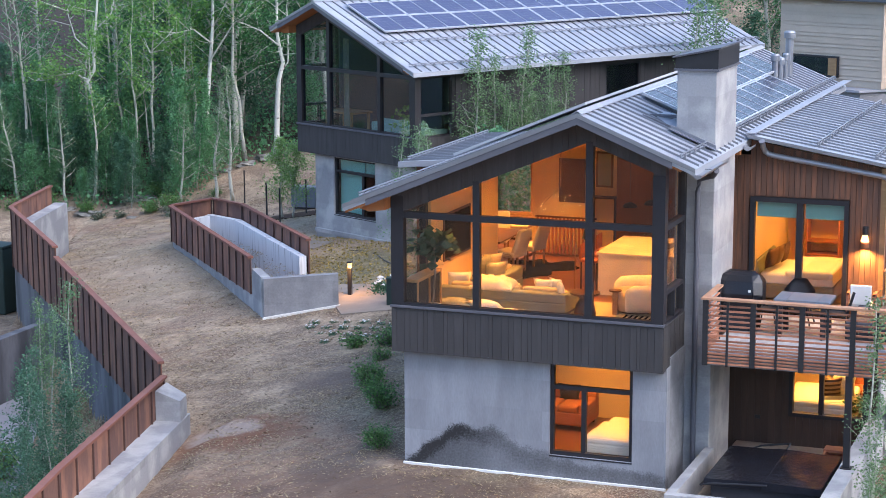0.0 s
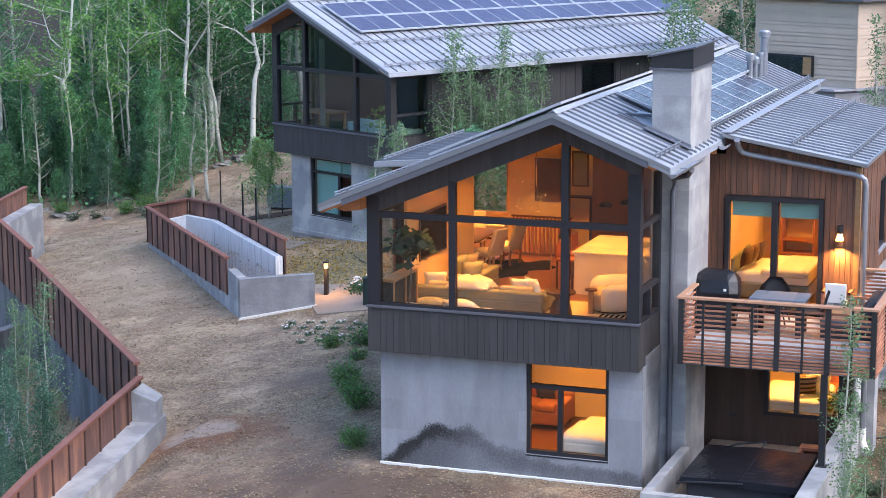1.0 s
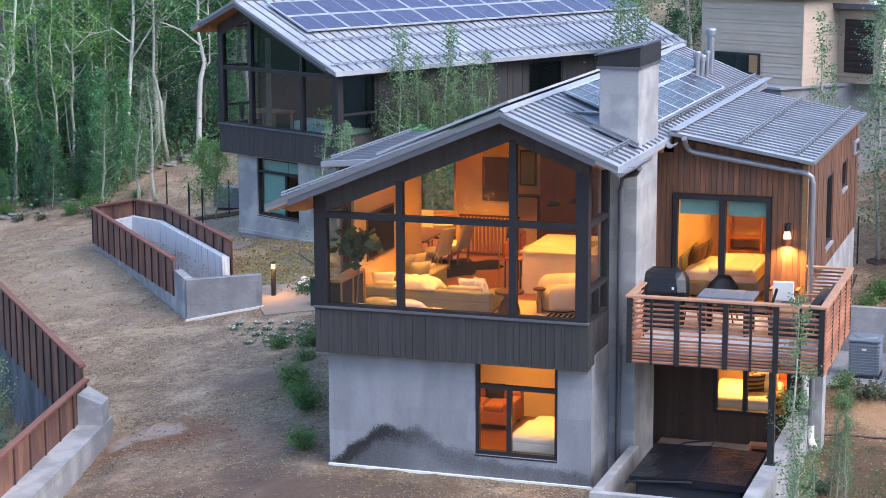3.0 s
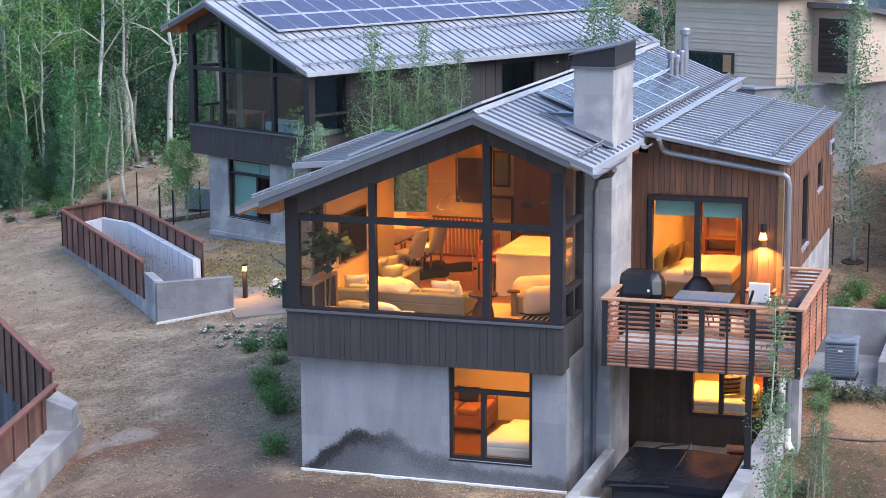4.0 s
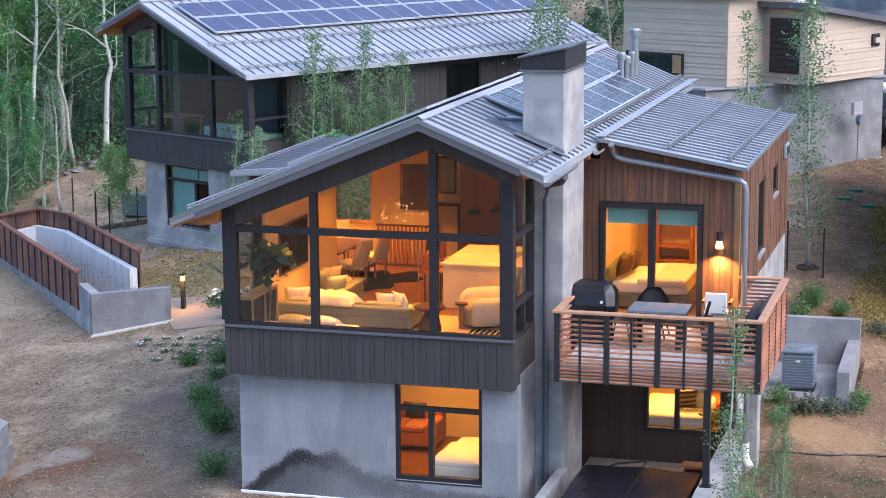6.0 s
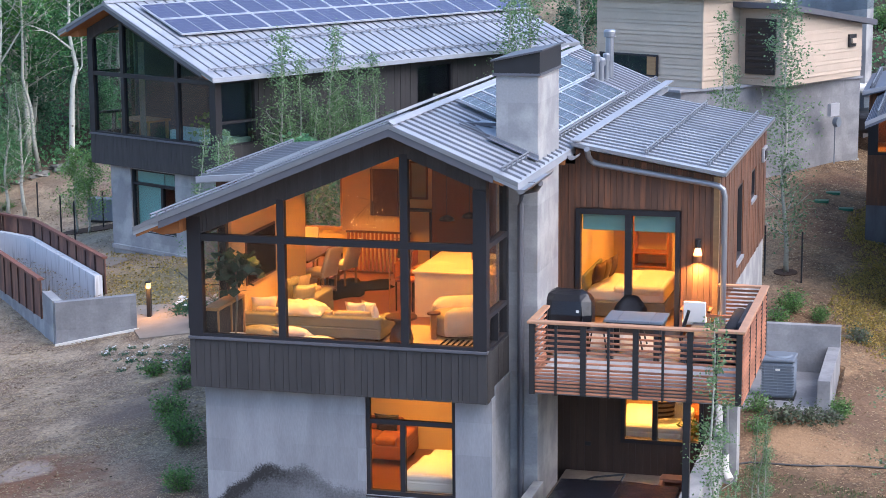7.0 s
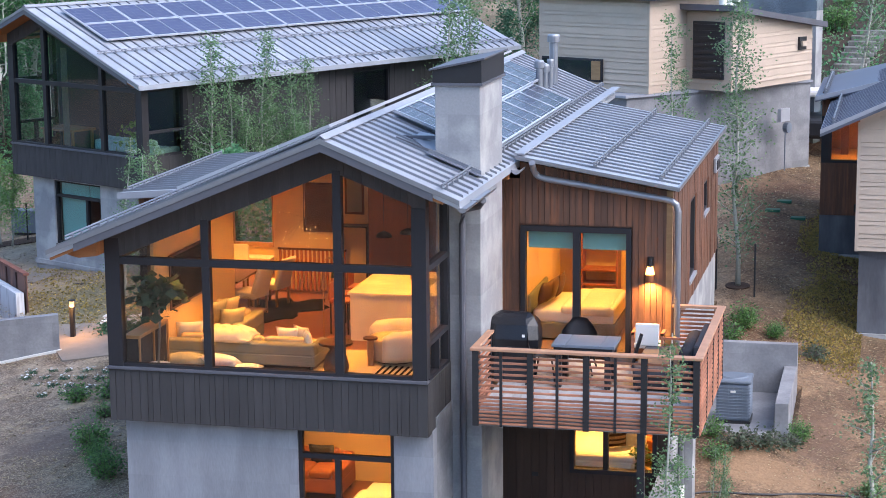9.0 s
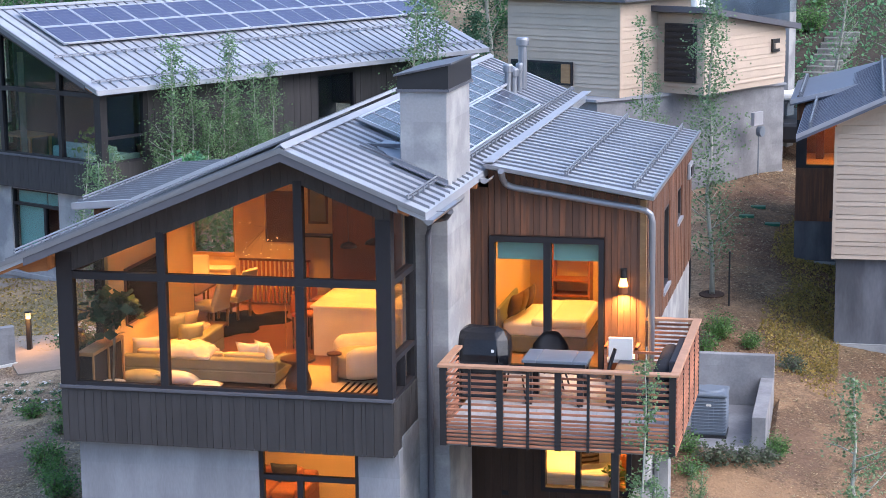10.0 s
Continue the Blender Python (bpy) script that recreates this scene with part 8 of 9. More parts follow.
for i, (u, v, s) in enumerate(tw_spots):
    p = in_twin(u, v, 0)
    spot(i % 3, p.x, p.y, i * 67, s * 1.18, z=0.3)
p = in_twin(6.2, -1.2, 0)
spot(2, p.x, p.y, 40, 0.95, z=0.2)
p = in_twin(7.5, 12.6, 0)
spot(0, p.x, p.y, 10, 1.62, z=0.6)
p = in_twin(7.6, 10.4, 0)
spot(0, p.x, p.y, 130, 1.55, z=0.6)
p = in_twin(7.8, 15.5, 0)
spot(1, p.x, p.y, 200, 1.5, z=0.6)
# by the path corner, the side gap and the front
spot(1, -2.9, 8.6, 100, 0.95, z=0.0)
spot(2, -6.0, 18.2, 150, 0.9)
side_tree = aspen("young_aspen", "leafy young aspen between stakes beside the wing", 9, 7.2, 0.06, 0.10, 1.0, 4600, 0.064, "leaf_side", 40, cluster=0.17, stout=0.34)
park(side_tree, 9.10, 16.9, 20, 1.0)
spot(2, 7.2, 20.7, 80, 1.25, z=2.0)
spot(2, 7.55, 21.0, 10, 0.9, z=2.2)
# by the balcony corner and the front slope
spot(2, 9.62, -0.4, 33, 1.05)
for k, (x, y, sz) in enumerate(((9.98, 1.8, 0.54), (10.2, 1.62, 0.46), (9.84, 1.92, 0.50), (10.1, 2.1, 0.40))):
    spot(2, x, y, 57 * k, sz)
spot(2, 9.45, -0.9, 133, 0.72)
spot(0, 9.80, -1.4, 250, 0.42)
spot(2, 10.0, -2.0, 250, 0.62)
spot(14, 12.72, 0.6, 70, 0.98)
spot(15, 13.15, 1.4, 170, 1.0)
spot(15, 13.6, 2.2, 30, 0.95)
# below the fence
for i, (x, y, s) in enumerate(((-10.3, 4.6, 0.92), (-10.9, 3.6, 0.85), (-9.7, 3.2, 0.8), (-11.6, 5.4, 0.8), (-9.2, 2.2, 0.72), (-10.5, 1.6, 0.85), (-12.6, 7.2, 0.7), (-9.0, 0.9, 0.6), (-11.4, 2.2, 0.7), (-10.0, 4.0, 0.75), (-10.6, 2.9, 0.9), (-9.4, 1.5, 0.7), (-11.0, 4.4, 0.7), (-9.9, 2.4, 0.6), (-9.6, 3.8, 0.65))):
    if i in (0, 3, 6):
        spot((i + 1) % 3, x, y, i * 80, s)
    else:
        spot(12 + i % 2, x, y, i * 80, s * 1.05)
# staked trees beyond the yard
k1 = aspen("staked_tree", "young leafy tree tied between stakes", 8, 3.5, 0.05, 0.20, 1.15, 3000, 0.075, "leaf_staked", 30, cluster=0.13, stout=0.4)
park(k1, -15.58, 27.5, 30, 0.80)
plant_tree(k1, -14.74, 26.6, 200, 0.76)
plant_tree(k1, -14.2, 28.6, 110, 0.82)

FL = "tall white-barked aspen in the wood"
t1 = aspen("aspen", FL, 11, 13.0, 0.14, 0.20, 2.4, 4200, 0.125, "leaf_dark", 44, cluster=0.085)
t2 = aspen("aspen", FL, 12, 15.0, 0.17, 0.22, 2.6, 4600, 0.125, "leaf_dark", 46, cluster=0.085, lean=0.012)
t3 = aspen("aspen", FL, 13, 11.0, 0.10, 0.15, 2.0, 3600, 0.12, "leaf_bright", 40, cluster=0.085)
t4 = aspen("aspen", "leaning bare-stemmed aspen at the wood's edge", 14, 12.0, 0.15, 0.35, 2.8, 1500, 0.12, "leaf_bright", 24, cluster=0.12, lean=-0.02, wander=0.022, stout=0.36)
b1 = aspen("thicket_tree", "dense green thicket tree", 15, 5.5, 0.05, 0.05, 1.9, 4000, 0.11, "leaf_thicket", 44, "bark_grey", cluster=0.10)
b2 = aspen("thicket_tree", "dense green thicket tree", 16, 4.0, 0.045, 0.04, 1.8, 3600, 0.105, "leaf_under", 44, "bark_grey", cluster=0.10)
PL_ = "slim pale-stemmed aspen at the wood's edge"
p1 = aspen("aspen_pole", PL_, 17, 9.5, 0.075, 0.35, 1.3, 900, 0.105, "leaf_bright", 26, cluster=0.13, wander=0.016, stout=0.34)
p2 = aspen("aspen_pole", PL_, 18, 8.0, 0.06, 0.45, 1.1, 700, 0.10, "leaf_dark", 22, cluster=0.13, wander=0.02, lean=0.02, stout=0.34)
p3 = aspen("aspen_pole", "bare pale aspen stem among the leaves", 19, 10.5, 0.085, 0.5, 1.6, 420, 0.11, "leaf_dark", 26, cluster=0.12, wander=0.02, lean=-0.015, stout=0.4)
srcs[3:12] = [t1, t2, t3, t4, b1, b2, p1, p2, p3]
spot(8, -2.7, 14.4, 60, 1.1, z=0.3)
spot(8, -1.6, 15.2, 190, 1.1, z=0.3)
ACROSS = Vector((0.84, 0.54, 0))


def web(bm, n0):
    """A web of bark that joins a limb, whose points begin at n0, to the stem that it leaves."""
    bm.verts.ensure_lookup_table()
    a = bm.verts[n0]
    near = min(range(n0), key=lambda k: (bm.verts[k].co - a.co).length_squared)
    bm.faces.new((a, bm.verts[n0 + 1], bm.verts[near]))


def crooked_aspen(x, y, bend, forks, radius, seed, mat, count):
    """An old aspen whose stem bends along its height; forks: limbs that leave it, as (way across, height) steps."""
    r = random.Random(seed)
    t = thing("old_aspen", (x, y, gh(x, y) - 0.05), "old crooked white aspen with bare forking limbs", "tree", group="aspens")
    bm = bmesh.new()
    at = lambda a, z, k=0.0: ACROSS * a + Vector((-0.54, 0.84, 0)) * k + Vector((0, 0, z))
    spine = [at(a, z, 0.15 * math.sin(3.0 * z + seed)) for a, z in bend]
    n = len(spine)
    tube(bm, spine, radius, 9, taper=[radius * (1.25 if i == 0 else 1 - 0.75 * i / n) for i in range(n)])
    pts = []
    tips = [(spine[k], spine[min(k + 1, n - 1)], radius * 0.16) for k in range(n // 2, n)]
    for f in forks:
        line = [at(a, z, 0.2 * k_ * (1 if seed % 2 else -1)) for k_, (a, z) in enumerate(f)]
        n0 = len(bm.verts)
        tube(bm, line, radius * 0.5, 7, taper=[radius * (0.34 - 0.30 * i / len(line)) for i in range(len(line))])
        web(bm, n0)
        tips += [(a, b, radius * 0.16) for a, b in zip(line[1:], line[2:] + line[-1:])]
    per = count // (len(tips) * 4)
    for a, b, rad in tips:
        for k in range(4):
            root = a.lerp(b, r.random())
            w = r.uniform(0, 2 * math.pi)
            tip = root + Vector((math.cos(w), math.sin(w), r.uniform(0.0, 0.8))) * r.uniform(0.7, 1.8)
            mid = root.lerp(tip, 0.5) + Vector((0, 0, r.uniform(-0.15, 0.15)))
            n0 = len(bm.verts)
            tube(bm, [root, mid, tip], rad, 4, taper=[rad, rad * 0.6, rad * 0.2])
            web(bm, n0)
            for _ in range(per):
                q = root.lerp(tip, r.betavariate(2.4, 1.0))
                pts.append((q.x + r.gauss(0, 0.17), q.y + r.gauss(0, 0.17), q.z + r.gauss(0, 0.17)))
    part("trunk", bm, "bark_white", t, smooth=True)
    part("crown", leaves(pts, 0.12, seed), mat, t)


crooked_aspen(-27.4, 34.9, [(0, 0), (0.02, 2.1), (-0.16, 3.65), (-0.5, 4.5), (-0.18, 5.0), (-0.18, 5.8), (-0.05, 7.0), (0.2, 9.3), (0.3, 11.4)],
              [[(-0.45, 4.6), (-1.0, 4.85), (-1.7, 4.8), (-2.6, 4.55)], [(-0.15, 5.6), (-0.9, 6.3), (-1.2, 7.4)], [(-0.1, 6.6), (0.6, 7.3), (0.9, 8.6)]], 0.105, 61, "leaf_bright", 3200)
crooked_aspen(-23.4, 36.5, [(0, 0), (0.05, 1.9), (0.18, 3.3), (0.35, 5.0), (0.42, 6.1), (0.47, 7.6), (0.5, 10.0)],
              [[(0.35, 5.3), (-0.4, 5.9), (-1.4, 5.7), (-2.2, 5.0)], [(0.3, 4.6), (1.2, 6.0), (1.9, 6.8), (2.4, 8.0)], [(0.4, 5.9), (1.0, 7.0), (1.1, 8.4)]], 0.115, 62, "leaf_bright", 2600)
crooked_aspen(-20.6, 37.4, [(0, 0), (0.07, 0.6), (0.12, 2.2), (0.18, 3.2), (0.36, 3.9), (0.22, 4.7), (0.12, 5.3), (0.2, 7.2), (0.1, 9.0)],
              [[(0.22, 3.4), (0.6, 3.9), (0.66, 5.1), (0.64, 6.2), (0.9, 8.0)], [(0.2, 4.6), (-0.5, 5.2), (-1.4, 5.6)]], 0.13, 63, "leaf_dark", 2200)
rnd = random.Random(77)
grid = []
for i in range(120):
    # a belt of wood behind the yard, from the fence round to the twin
    a = rnd.random()
    x, y = -39 + 27 * a + rnd.uniform(-2, 2), 33.5 - 1.5 * a + rnd.random() ** 1.3 * 30
    if y < 33.5 - 1.5 * a or (x > -15.5 and y < 33) or x + 0.6 * y > 14:
        continue
    if any((x - p) ** 2 + (y - q) ** 2 < 2.0 for p, q in grid):
        continue
    # a bare glade on the hillside, and the open bank beside the twin
    bearing = (x - 14.2) / (y + 34.4)
    if (-0.70 < bearing < -0.605 and y > 38 and rnd.random() < 0.85) or (x > -21.5 and y < 40):
        continue
    grid.append((x, y))
for i, (x, y) in enumerate(grid):
    front = y < 41
    if x > -18 and y < 42 and rnd.random() < 0.6:
        continue
    k = rnd.choice((9, 10, 9, 8, 7, 7) if y < 37.5 else (5, 3, 9, 10, 8, 7, 7)) if front else rnd.choice((3, 4, 4, 5, 7))
    spot(k, x, y, rnd.uniform(0, 360), rnd.uniform(0.75, 1.15) * (0.55 if k in (7, 8) and y < 38 else 1))
for i in range(58):
    x = -37 + i * 0.42 + rnd.uniform(-0.4, 0.4)
    y = 34.6 + rnd.uniform(0, 7) - 0.05 * i
    if x < -22 or (x < -18.5 and y > 38):
        spot(8 if i % 3 else 7, x, y, rnd.uniform(0, 360), rnd.uniform(0.3, 0.55) + 0.3 * (y > 38))
for x, y, k, s in ((-16.0, 41.5, 6, 0.95), (-25.2, 38.0, 5, 0.9), (-24.0, 39.5, 4, 0.9), (-18.4, 42.0, 3, 1.0), (-29.0, 38.5, 3, 0.95), (-22.3, 32.3, 14, 0.8), (-20.66, 32.2, 15, 1.0), (-19.8, 31.9, 14, 1.05), (-28.0, 33.0, 14, 0.9), (-30.4, 33.2, 15, 1.0)):
    spot(k, x, y, rnd.uniform(0, 360), s)
sap = aspen("sapling", "slender leafy sapling at the wood's edge", 71, 4.6, 0.03, 0.10, 0.5, 1900, 0.085, "leaf_under", 34, cluster=0.13)
park(sap, -27.0, 34.2, 0, 1.0)
for i in range(40):
    # slender saplings in front of the wood
    plant_tree(sap, -35.5 + i * 0.33 + rnd.uniform(-0.4, 0.4), 33.8 + rnd.uniform(0.0, 3.4), rnd.uniform(0, 360), rnd.uniform(0.6, 1.15))
for i in range(15):
    # pale stems along the wood's edge, in loose clumps
    x = -35 + (i // 2) * 1.8 + rnd.uniform(-0.5, 0.5)
    spot((9, 10, 11)[i % 3], x, 35.0 + rnd.uniform(-0.8, 3.2) - 0.04 * i, rnd.uniform(0, 360), rnd.uniform(0.75, 1.1))
for i in range(44):
    # saplings and brush that hide the foot of the wood
    x = -37 + i * 0.44 + rnd.uniform(-0.5, 0.5)
    if x > -22.5:
        continue
    spot((12, 13, 8, 7)[i % 4], x, 33.9 + rnd.uniform(-0.7, 1.6) - 0.03 * i, rnd.uniform(0, 360), rnd.uniform(0.3, 0.62))
# wood beyond the lower drive
for i in range(26):
    x, y = rnd.uniform(-46, -27), rnd.uniform(-6, 30)
    if x + 0.85 * y > -14.5:
        continue
    spot(rnd.choice((3, 4, 5, 7, 8)), x, y, rnd.uniform(0, 360), rnd.uniform(0.8, 1.1))
# hillside behind the beige house
for i in range(40):
    x, y = rnd.uniform(8, 24), rnd.uniform(38, 60)
    if abs(x - 11.3) < 0.9 and y < 43:
        continue
    spot(rnd.choice((12, 13, 12, 13, 0, 7)), x, y, rnd.uniform(0, 360), rnd.uniform(0.5, 0.9))
for i in range(22):
    x, y = rnd.uniform(-10, 8), rnd.uniform(44, 62)
    spot(rnd.choice((3, 4, 5, 7)), x, y, rnd.uniform(0, 360), rnd.uniform(0.7, 1.1))
spot(1, 11.35, 32.8, 20, 1.3)
spot(0, 13.2, 33.5, 120, 1.4)
spot(2, 9.7, 36.6, 220, 1.2)


# ---- shrubs, flowers, rocks ----
def shrub(label, seed, height, width, count, leaf, mat):
    r = random.Random(seed)
    s = thing("shrub", (0, 0, 0), label, "shrub", group="shrubs")
    bm = bmesh.new()
    pts = []
    for i in range(26):
        a, u = r.uniform(0, 2 * math.pi), r.uniform(0.2, 1) ** 0.7
        tip = Vector((math.cos(a) * width * u * 0.5, math.sin(a) * width * u * 0.5, height * r.uniform(0.45, 1.0) * (1.1 - 0.45 * u)))
        tube(bm, [(0, 0, 0), tip * 0.55 + Vector((0, 0, 0.08)), tip], 0.012, 4, taper=[0.014, 0.01, 0.004])
        for k in range(count // 26):
            q = Vector((0, 0, 0)).lerp(tip, r.uniform(0.35, 1.08))
            w = 0.07 * (width + 0.3)
            pts.append((q.x + r.gauss(0, w), q.y + r.gauss(0, w), max(0.02, q.z + r.gauss(0, w))))
    part("stem", bm, "bark_grey", s)
    part("foliage", leaves(pts, leaf, seed), mat, s)
    return s


sh = [shrub("leafy green shrub in the dry bed", 31, 0.95, 1.0, 1500, 0.06, "leaf_bright2"), shrub("low bright green shrub beside the house", 32, 0.55, 0.7, 520, 0.06, "leaf_bright2"), shrub("grey-green low shrub on bare soil", 33, 0.45, 0.8, 420, 0.065, "leaf_sage")]
sused = set()


def put_shrub(k, x, y, s, turn=0.0):
    if k not in sused:
        sused.add(k)
        park(sh[k], x, y, turn, s)
    else:
        plant_tree(sh[k], x, y, turn, s)


for k, x, y, s in ((0, -2.95, 5.7, 0.85), (0, -1.9, 3.9, 0.84), (0, -0.8, 1.2, 0.70), (1, -4.9, 9.3, 1.0), (1, -4.1, 9.4, 1.1), (1, -3.6, 8.0, 0.8), (0, -2.5, 4.9, 0.6),
                   (1, 9.4, 7.3, 0.9), (2, 9.9, 7.0, 1.1), (2, 10.4, 7.3, 1.0), (0, 11.0, 8.2, 0.65), (2, 10.8, 7.7, 0.9), (1, 9.5, 6.5, 0.8), (0, 9.5, 14.0, 0.8), (0, 10.2, 13.8, 0.55), (1, 9.2, 13.2, 1.0), (2, 11.1, 13.0, 0.9), (0, 9.4, 12.3, 0.5),
                   (2, 9.6, 2.4, 1.0), (2, 9.5, 1.2, 0.9), (0, 12.5, 6.5, 0.5), (2, 12.8, 5.0, 1.2), (2, 11.9, 3.6, 0.8)):
    put_shrub(k, x, y, s, x * 77)
for i in range(19):
    put_shrub(rnd.choice((0, 1, 2)), -34 + i * 0.72 + rnd.uniform(-0.3, 0.3), 32.6 + rnd.uniform(-1.2, 1.8) - i * 0.04, rnd.uniform(0.7, 1.3), rnd.uniform(0, 360))
for i in range(30):
    put_shrub(rnd.choice((0, 1, 2)), rnd.uniform(9, 20), rnd.uniform(32.5, 46), rnd.uniform(0.8, 1.5), rnd.uniform(0, 360))
for i in range(12):
    put_shrub(rnd.choice((0, 2)), rnd.uniform(-13.5, -9.2), rnd.uniform(-1, 7), rnd.uniform(0.9, 1.5), rnd.uniform(0, 360))


def flower_clump(seed):
    r = random.Random(seed)
    c = thing("flower_clump", (0, 0, 0), "low clump of small white flowers", "flowers", group="white flowers")
    pts = [(r.gauss(0, 0.12), r.gauss(0, 0.12), r.uniform(0.0, 0.17)) for _ in range(260)]
    part("foliage", leaves(pts, 0.055, seed, flat=1.2, slim=0.3), "leaf_thicket", c)
    pts = [(x + r.gauss(0, 0.03), y + r.gauss(0, 0.03), r.uniform(0.19, 0.23)) for x, y in [(r.gauss(0, 0.11), r.gauss(0, 0.11)) for _ in range(5)] for _ in range(6)]
    part("blossom", leaves(pts, 0.06, seed + 1, flat=0.15, lie=0.15), "petal", c)
    return c


fc = flower_clump(51)
first = True
for row in range(4):
    for i in range(7):
        x, y = -7.6 + i * 0.50 + row * 0.58 + rnd.uniform(-0.1, 0.1), 12.05 - i * 0.12 - row * 0.72 + rnd.uniform(-0.12, 0.12)
        if y > 11.5 + 0.366 * (x + 8.75) * 1.0 and x < -6.6:
            continue
        if first:
            park(fc, x, y, 0, 0.65)
            first = False
        else:
            plant_tree(fc, x, y, rnd.uniform(0, 360), rnd.uniform(0.5, 0.72))
for i in range(7):
    plant_tree(fc, -6.2 + rnd.uniform(-0.5, 1.4), 14.9 + rnd.uniform(-0.2, 0.6), rnd.uniform(0, 360), 1.7)
for i, (x, y, k, w) in enumerate(((-26.3, 32.2, 0.42, 1.8), (-25.2, 33.7, 0.5, 2.2), (-24.3, 33.4, 0.36, 1.6), (-29.5, 32.0, 0.3, 1.4), (-27.6, 32.6, 0.3, 1.3), (-21.5, 36.6, 0.45, 1.3), (-20.9, 37.2, 0.5, 1.2), (-19.6, 38.2, 0.55, 1.2), (-22.2, 36.0, 0.34, 1.4), (-18.8, 39.5, 0.6, 1.1))):
    bm = bmesh.new()
    blob(bm, (0, 0, 0.02), k * 0.8, (w, 1.0, 0.45), i, 0.9, 3)
    tagged(part("boulder", bm, "rock", at=(x, y, gh(x, y) - 0.08)), "pale weathered boulder at the yard's edge", "rock", "edge boulders")
for x, y in ((-23.9, 31.2), (-22.4, 31.5), (9.5, 23.3), (9.75, 24.3), (10.2, 23.0)):
    bm = boxes((-0.20, 0.20, -0.14, 0.14, -0.04, 0.035), bevel=0.012)
    tagged(part("flagstone", bm, "rock" if x < 0 else "green_lid", at=(x, y, gh(x, y) + 0.01)), "flat stone set in the ground" if x < 0 else "green utility lid set in the soil", "stone" if x < 0 else "lid")
# stone steps on the far slope
for i in range(9):
    x, y = 10.9 + 0.1 * i, 36.4 + i * 0.5
    s_ = part("garden_step", boxes((-0.55, 0.55, -0.24, 0.24, -0.2, 0.10), bevel=0.02), "rock", at=(x, y, gh(x, y) + 0.06))
    tagged(s_, "pale stone step on the planted slope", "step", "garden steps", kind="structure")
# thin green grass between the patio wall and the hose
rgg = np.random.default_rng(44)
gx, gy = rgg.uniform(9.2, 12.6, 9000), rgg.uniform(1.0, 5.0, 9000)
keep_ = np.array([noise.noise(Vector((x * 1.1, y * 1.1, 3.0))) + 0.5 * noise.noise(Vector((x * 4, y * 4, 1.0))) > -0.05 for x, y in zip(gx, gy)]) & (gy < 4.75 + 0.45 * (gx - 9.1))
gp = np.array([(x, y, gh(x, y) + 0.02) for x, y in zip(gx[keep_], gy[keep_])])
tagged(part("grass", leaves(gp, 0.07, 44, flat=2.2, slim=0.07), "leaf_shrub"), "thin green grass on the bare slope", "grass", kind="stuff")
# drip hose on the bare bed and stakes
bm = bmesh.new()
tube(bm, [(9.1 + 0.4 * i, 4.95 + 0.18 * i + 0.05 * math.sin(i * 1.3), gh(9.1 + 0.4 * i, 4.95 + 0.18 * i) + 0.02) for i in range(9)], 0.02, 6)
tagged(part("drip_hose", bm, "black"), "black drip hose on the bare soil", "hose")
bm = bmesh.new()
tube(bm, [(-9.5 + 0.45 * i, 19.6 - 0.33 * i + 0.35 * math.sin(i * 0.9), gh(-9.5 + 0.45 * i, 19.6 - 0.33 * i) + 0.02) for i in range(12)], 0.02, 6)
tagged(part("drip_hose", bm, "black"), "black hose lying on the grass", "hose")
stk = thing("tree_stake", (0, 0, 0), "thin dark metal tree stake", "stake", group="tree stakes")
part("rod", boxes((-0.02, 0.02, -0.02, 0.02, 0, 1.3)), "black", stk)
park(stk, -16.9, 28.9)
for x, y in ((-15.9, 26.9), (-14.64, 25.35), (-14.77, 27.8), (-19.1, 31.5), (8.6, 16.6), (9.55, 16.2)):
    copy_thing(stk, pose(x, y, gh(x, y) - 0.02))
mul = part("mulch_ring", prism([(9.1 + 0.30 * math.cos(a), 16.88 + 0.26 * math.sin(a)) for a in [i * math.pi / 8 for i in range(16)]], lambda x, y: gh(x, y) - 0.1, lambda x, y: gh(x, y) + 0.03), "mulch")
tagged(mul, "dark bark mulch round a young tree", "mulch", kind="structure")
mul = part("mulch_ring", prism([(-14.9 + 1.5 * math.cos(a), 27.8 + 1.0 * math.sin(a)) for a in [i * math.pi / 8 for i in range(16)]], lambda x, y: gh(x, y) - 0.1, lambda x, y: gh(x, y) + 0.03), "mulch")
tagged(mul, "dark bark mulch round young trees", "mulch", kind="structure")

# ---- dry grass and clods over the soil ----
rg1 = np.random.default_rng(9)


def scatter(n, x0, x1, y0, y1, keep):
    x, y = rg1.uniform(x0, x1, n), rg1.uniform(y0, y1, n)
    k = keep(x, y)
    x, y = x[k], y[k]
    return np.stack([x, y, ground_height(x, y)], 1)


yard = lambda x, y: (outside(x, y) < -0.6) & ~((x > -0.1) & (y > 0.1)) & (noise_mask(x, y) > 0.35)


def noise_mask(x, y):
    return 0.5 + 0.25 * np.sin(x * 1.3 + 1.7 * np.sin(y * 0.7)) + 0.25 * np.sin(y * 1.9 + 1.3 * np.sin(x * 0.9 + 2)) + rg1.uniform(-0.25, 0.25, np.shape(x))


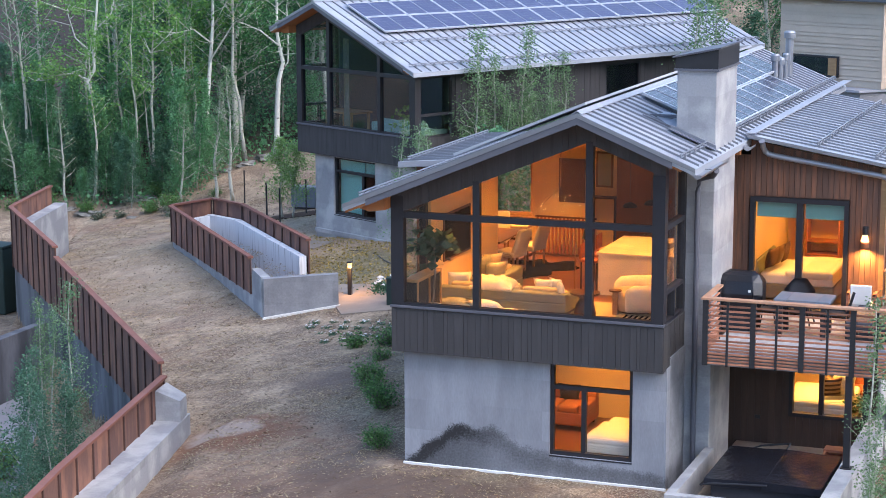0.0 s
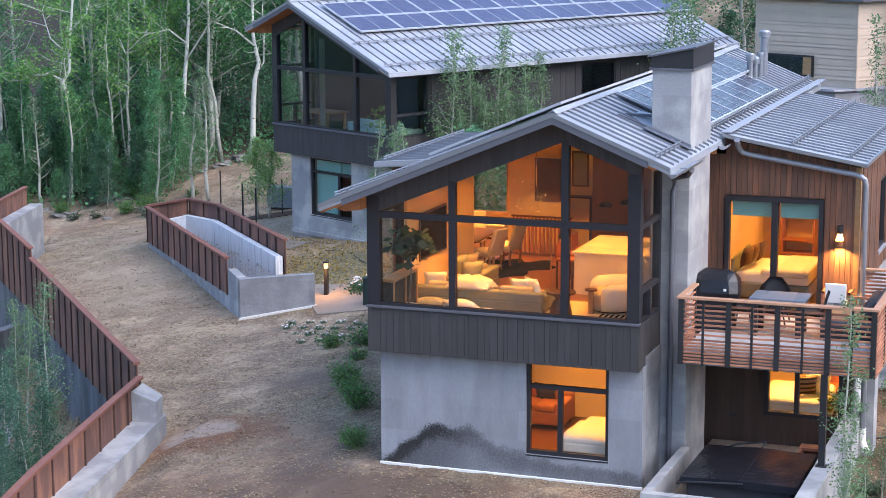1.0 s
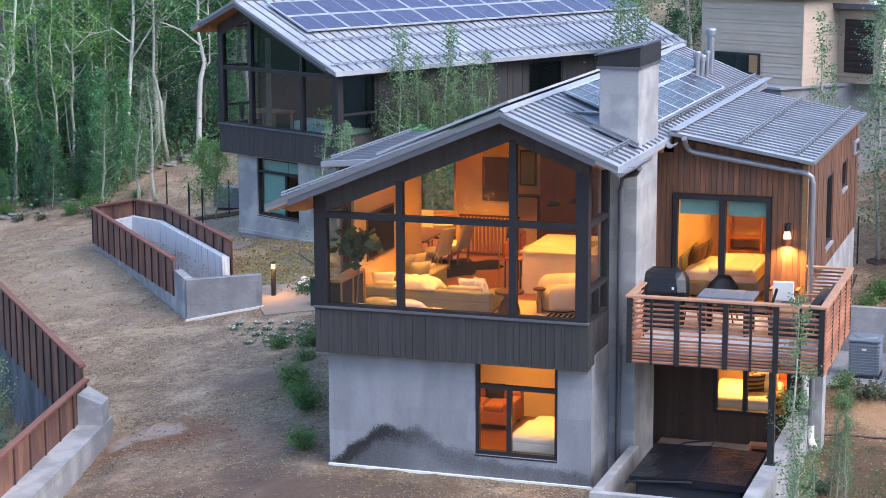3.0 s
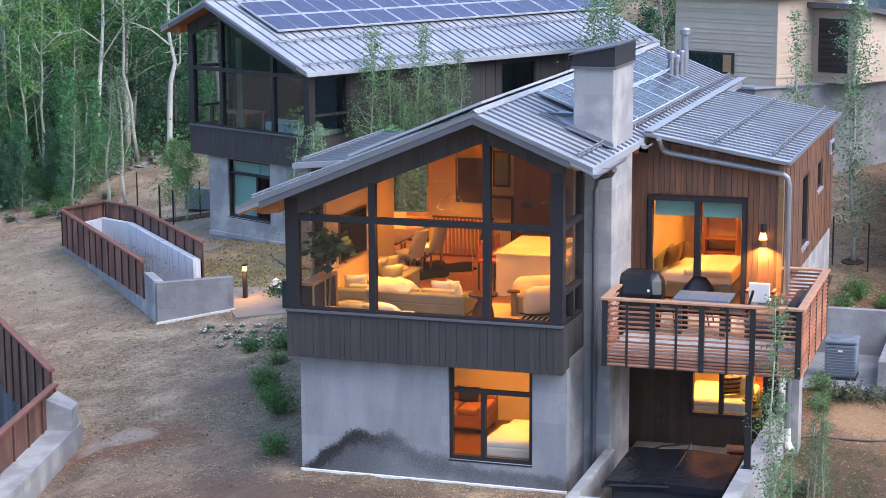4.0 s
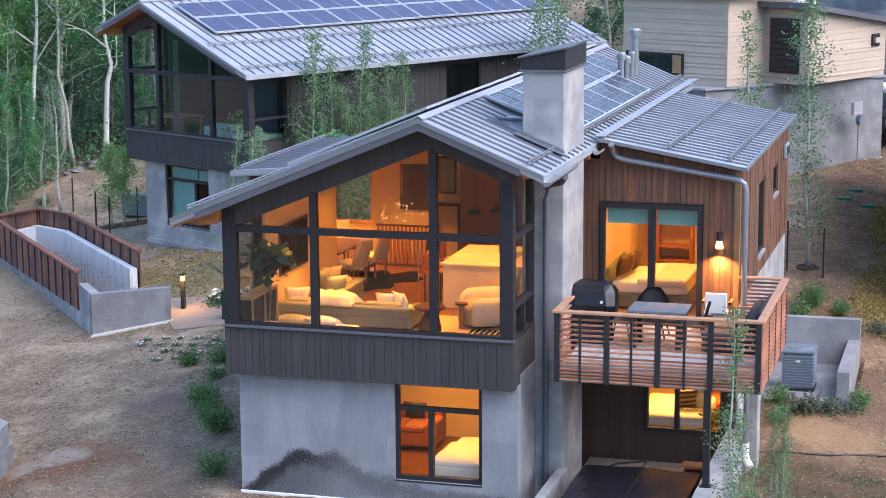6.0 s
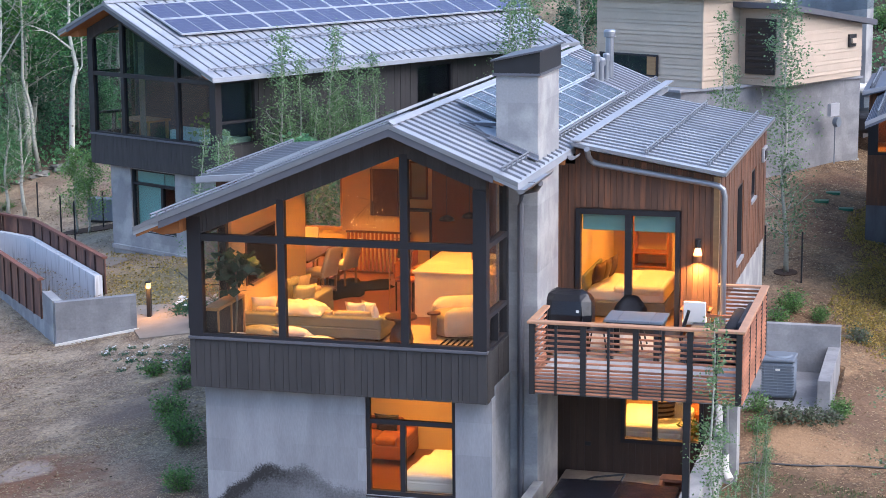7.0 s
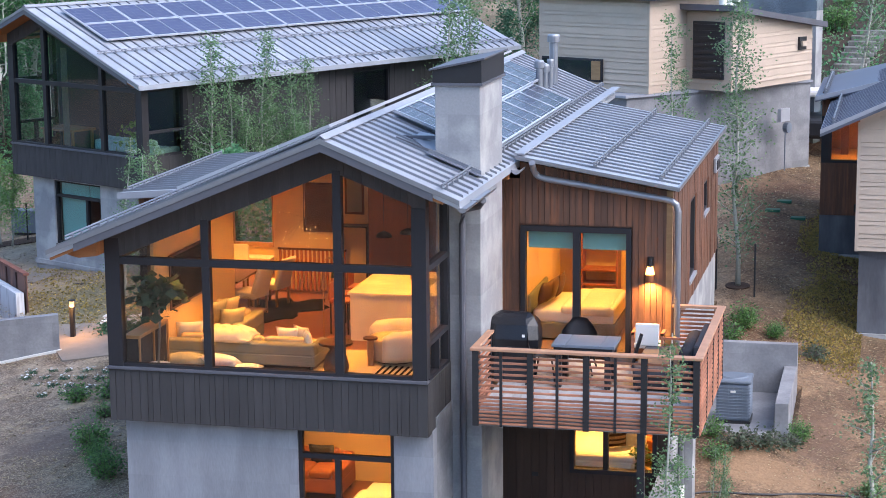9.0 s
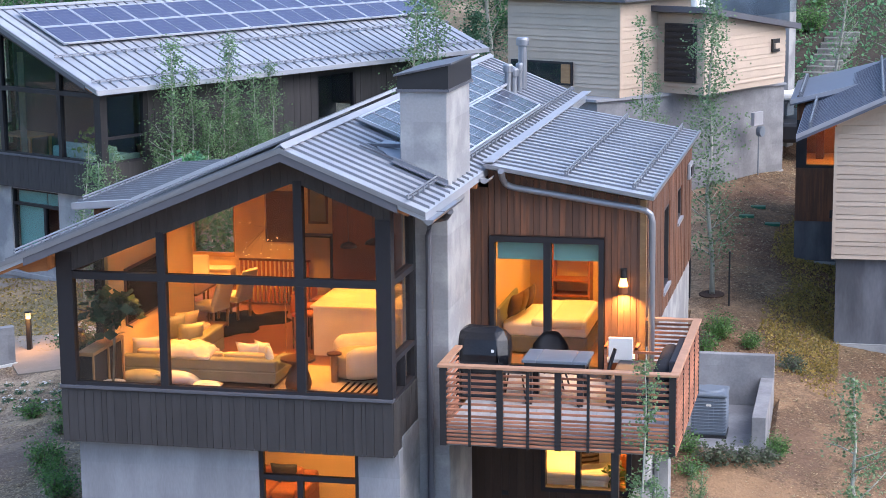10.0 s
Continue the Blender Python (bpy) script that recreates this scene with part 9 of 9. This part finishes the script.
pts = scatter(230000, -24, 7, -6, 34, yard)
pts[:, 2] += 0.012
tagged(part("dry_grass", leaves(pts, 0.085, 9, flat=0.15, lie=0.15, slim=0.13), "straw"), "short dry straw grass scattered over the soil", "grass", kind="stuff")
pts = scatter(26000, -24, 7, -6, 33, lambda x, y: (outside(x, y) < -0.6) & ~((x > -0.1) & (y > 0.1)) & (noise_mask(x + 3.0, y * 1.4) > 0.5))
pts[:, 2] += 0.010
tagged(part("soil_clods", leaves(pts, 0.05, 19, flat=0.2, lie=0.2), "clod"), "dark clods and litter on the trodden soil", "soil", kind="stuff")
pts = scatter(16000, 9.1, 14.5, -4, 30, lambda x, y: noise_mask(x, y) > 0.25)
pts[:, 2] += 0.012
tagged(part("dry_grass", leaves(pts, 0.085, 10, flat=0.12, lie=0.15, slim=0.16), "straw"), "dry straw and bark scattered on the slope", "grass", kind="stuff")
pts = scatter(16000, -12, 0, 12, 24, lambda x, y: (noise_mask(x, y) > 0.3) & (outside(x, y) < -1) & (y > 14.3) & (x > -8.9 - 0.9 * (y - 16.2)))
pts[:, 2] += 0.02
tagged(part("green_grass", leaves(pts, 0.07, 11, flat=0.8, lie=0.5), "yellow_grass"), "sparse green grass near the path", "grass", kind="stuff")
pts = scatter(17000, 10.3, 12.1, 11.6, 24, lambda x, y: (noise_mask(x, y) > 0.2) & (x > 10.6 + 0.3 * np.sin(y * 1.1) + rg1.uniform(-0.25, 0.25, np.shape(x))) & (y > 12.4 + 0.5 * np.sin(x * 3.0) + rg1.uniform(-0.4, 0.4, np.shape(x))))
pts[:, 2] += 0.03
tagged(part("green_grass", leaves(pts, 0.06, 12, flat=1.0), "yellow_grass"), "strip of yellow-green grass along the side house", "grass", kind="stuff")
pts = scatter(60000, -46, -10, 31.5, 66, lambda x, y: (x + 0.6 * y < 13) & (y > 33.2 + 4.6 * (x > -22) + rg1.uniform(-1.6, 0.6, np.shape(x))) & ~(((x - 14.2) / (y + 34.4) < -0.605) & (y > 42)))
pts[:, 2] += rg1.uniform(0.02, 0.75, len(pts)) ** 1.5
tagged(part("undergrowth", leaves(pts, 0.15, 13, flat=0.7), "leaf_under"), "low leafy undergrowth on the floor of the wood", "undergrowth", kind="stuff")
pts = scatter(16000, 4, 24, 34, 60, lambda x, y: noise_mask(x, y) > 0.2)
pts[:, 2] += rg1.uniform(0.02, 0.6, len(pts)) ** 1.5
tagged(part("undergrowth", leaves(pts, 0.15, 14, flat=0.7), "leaf_under"), "low leafy growth on the planted slope", "undergrowth", kind="stuff")
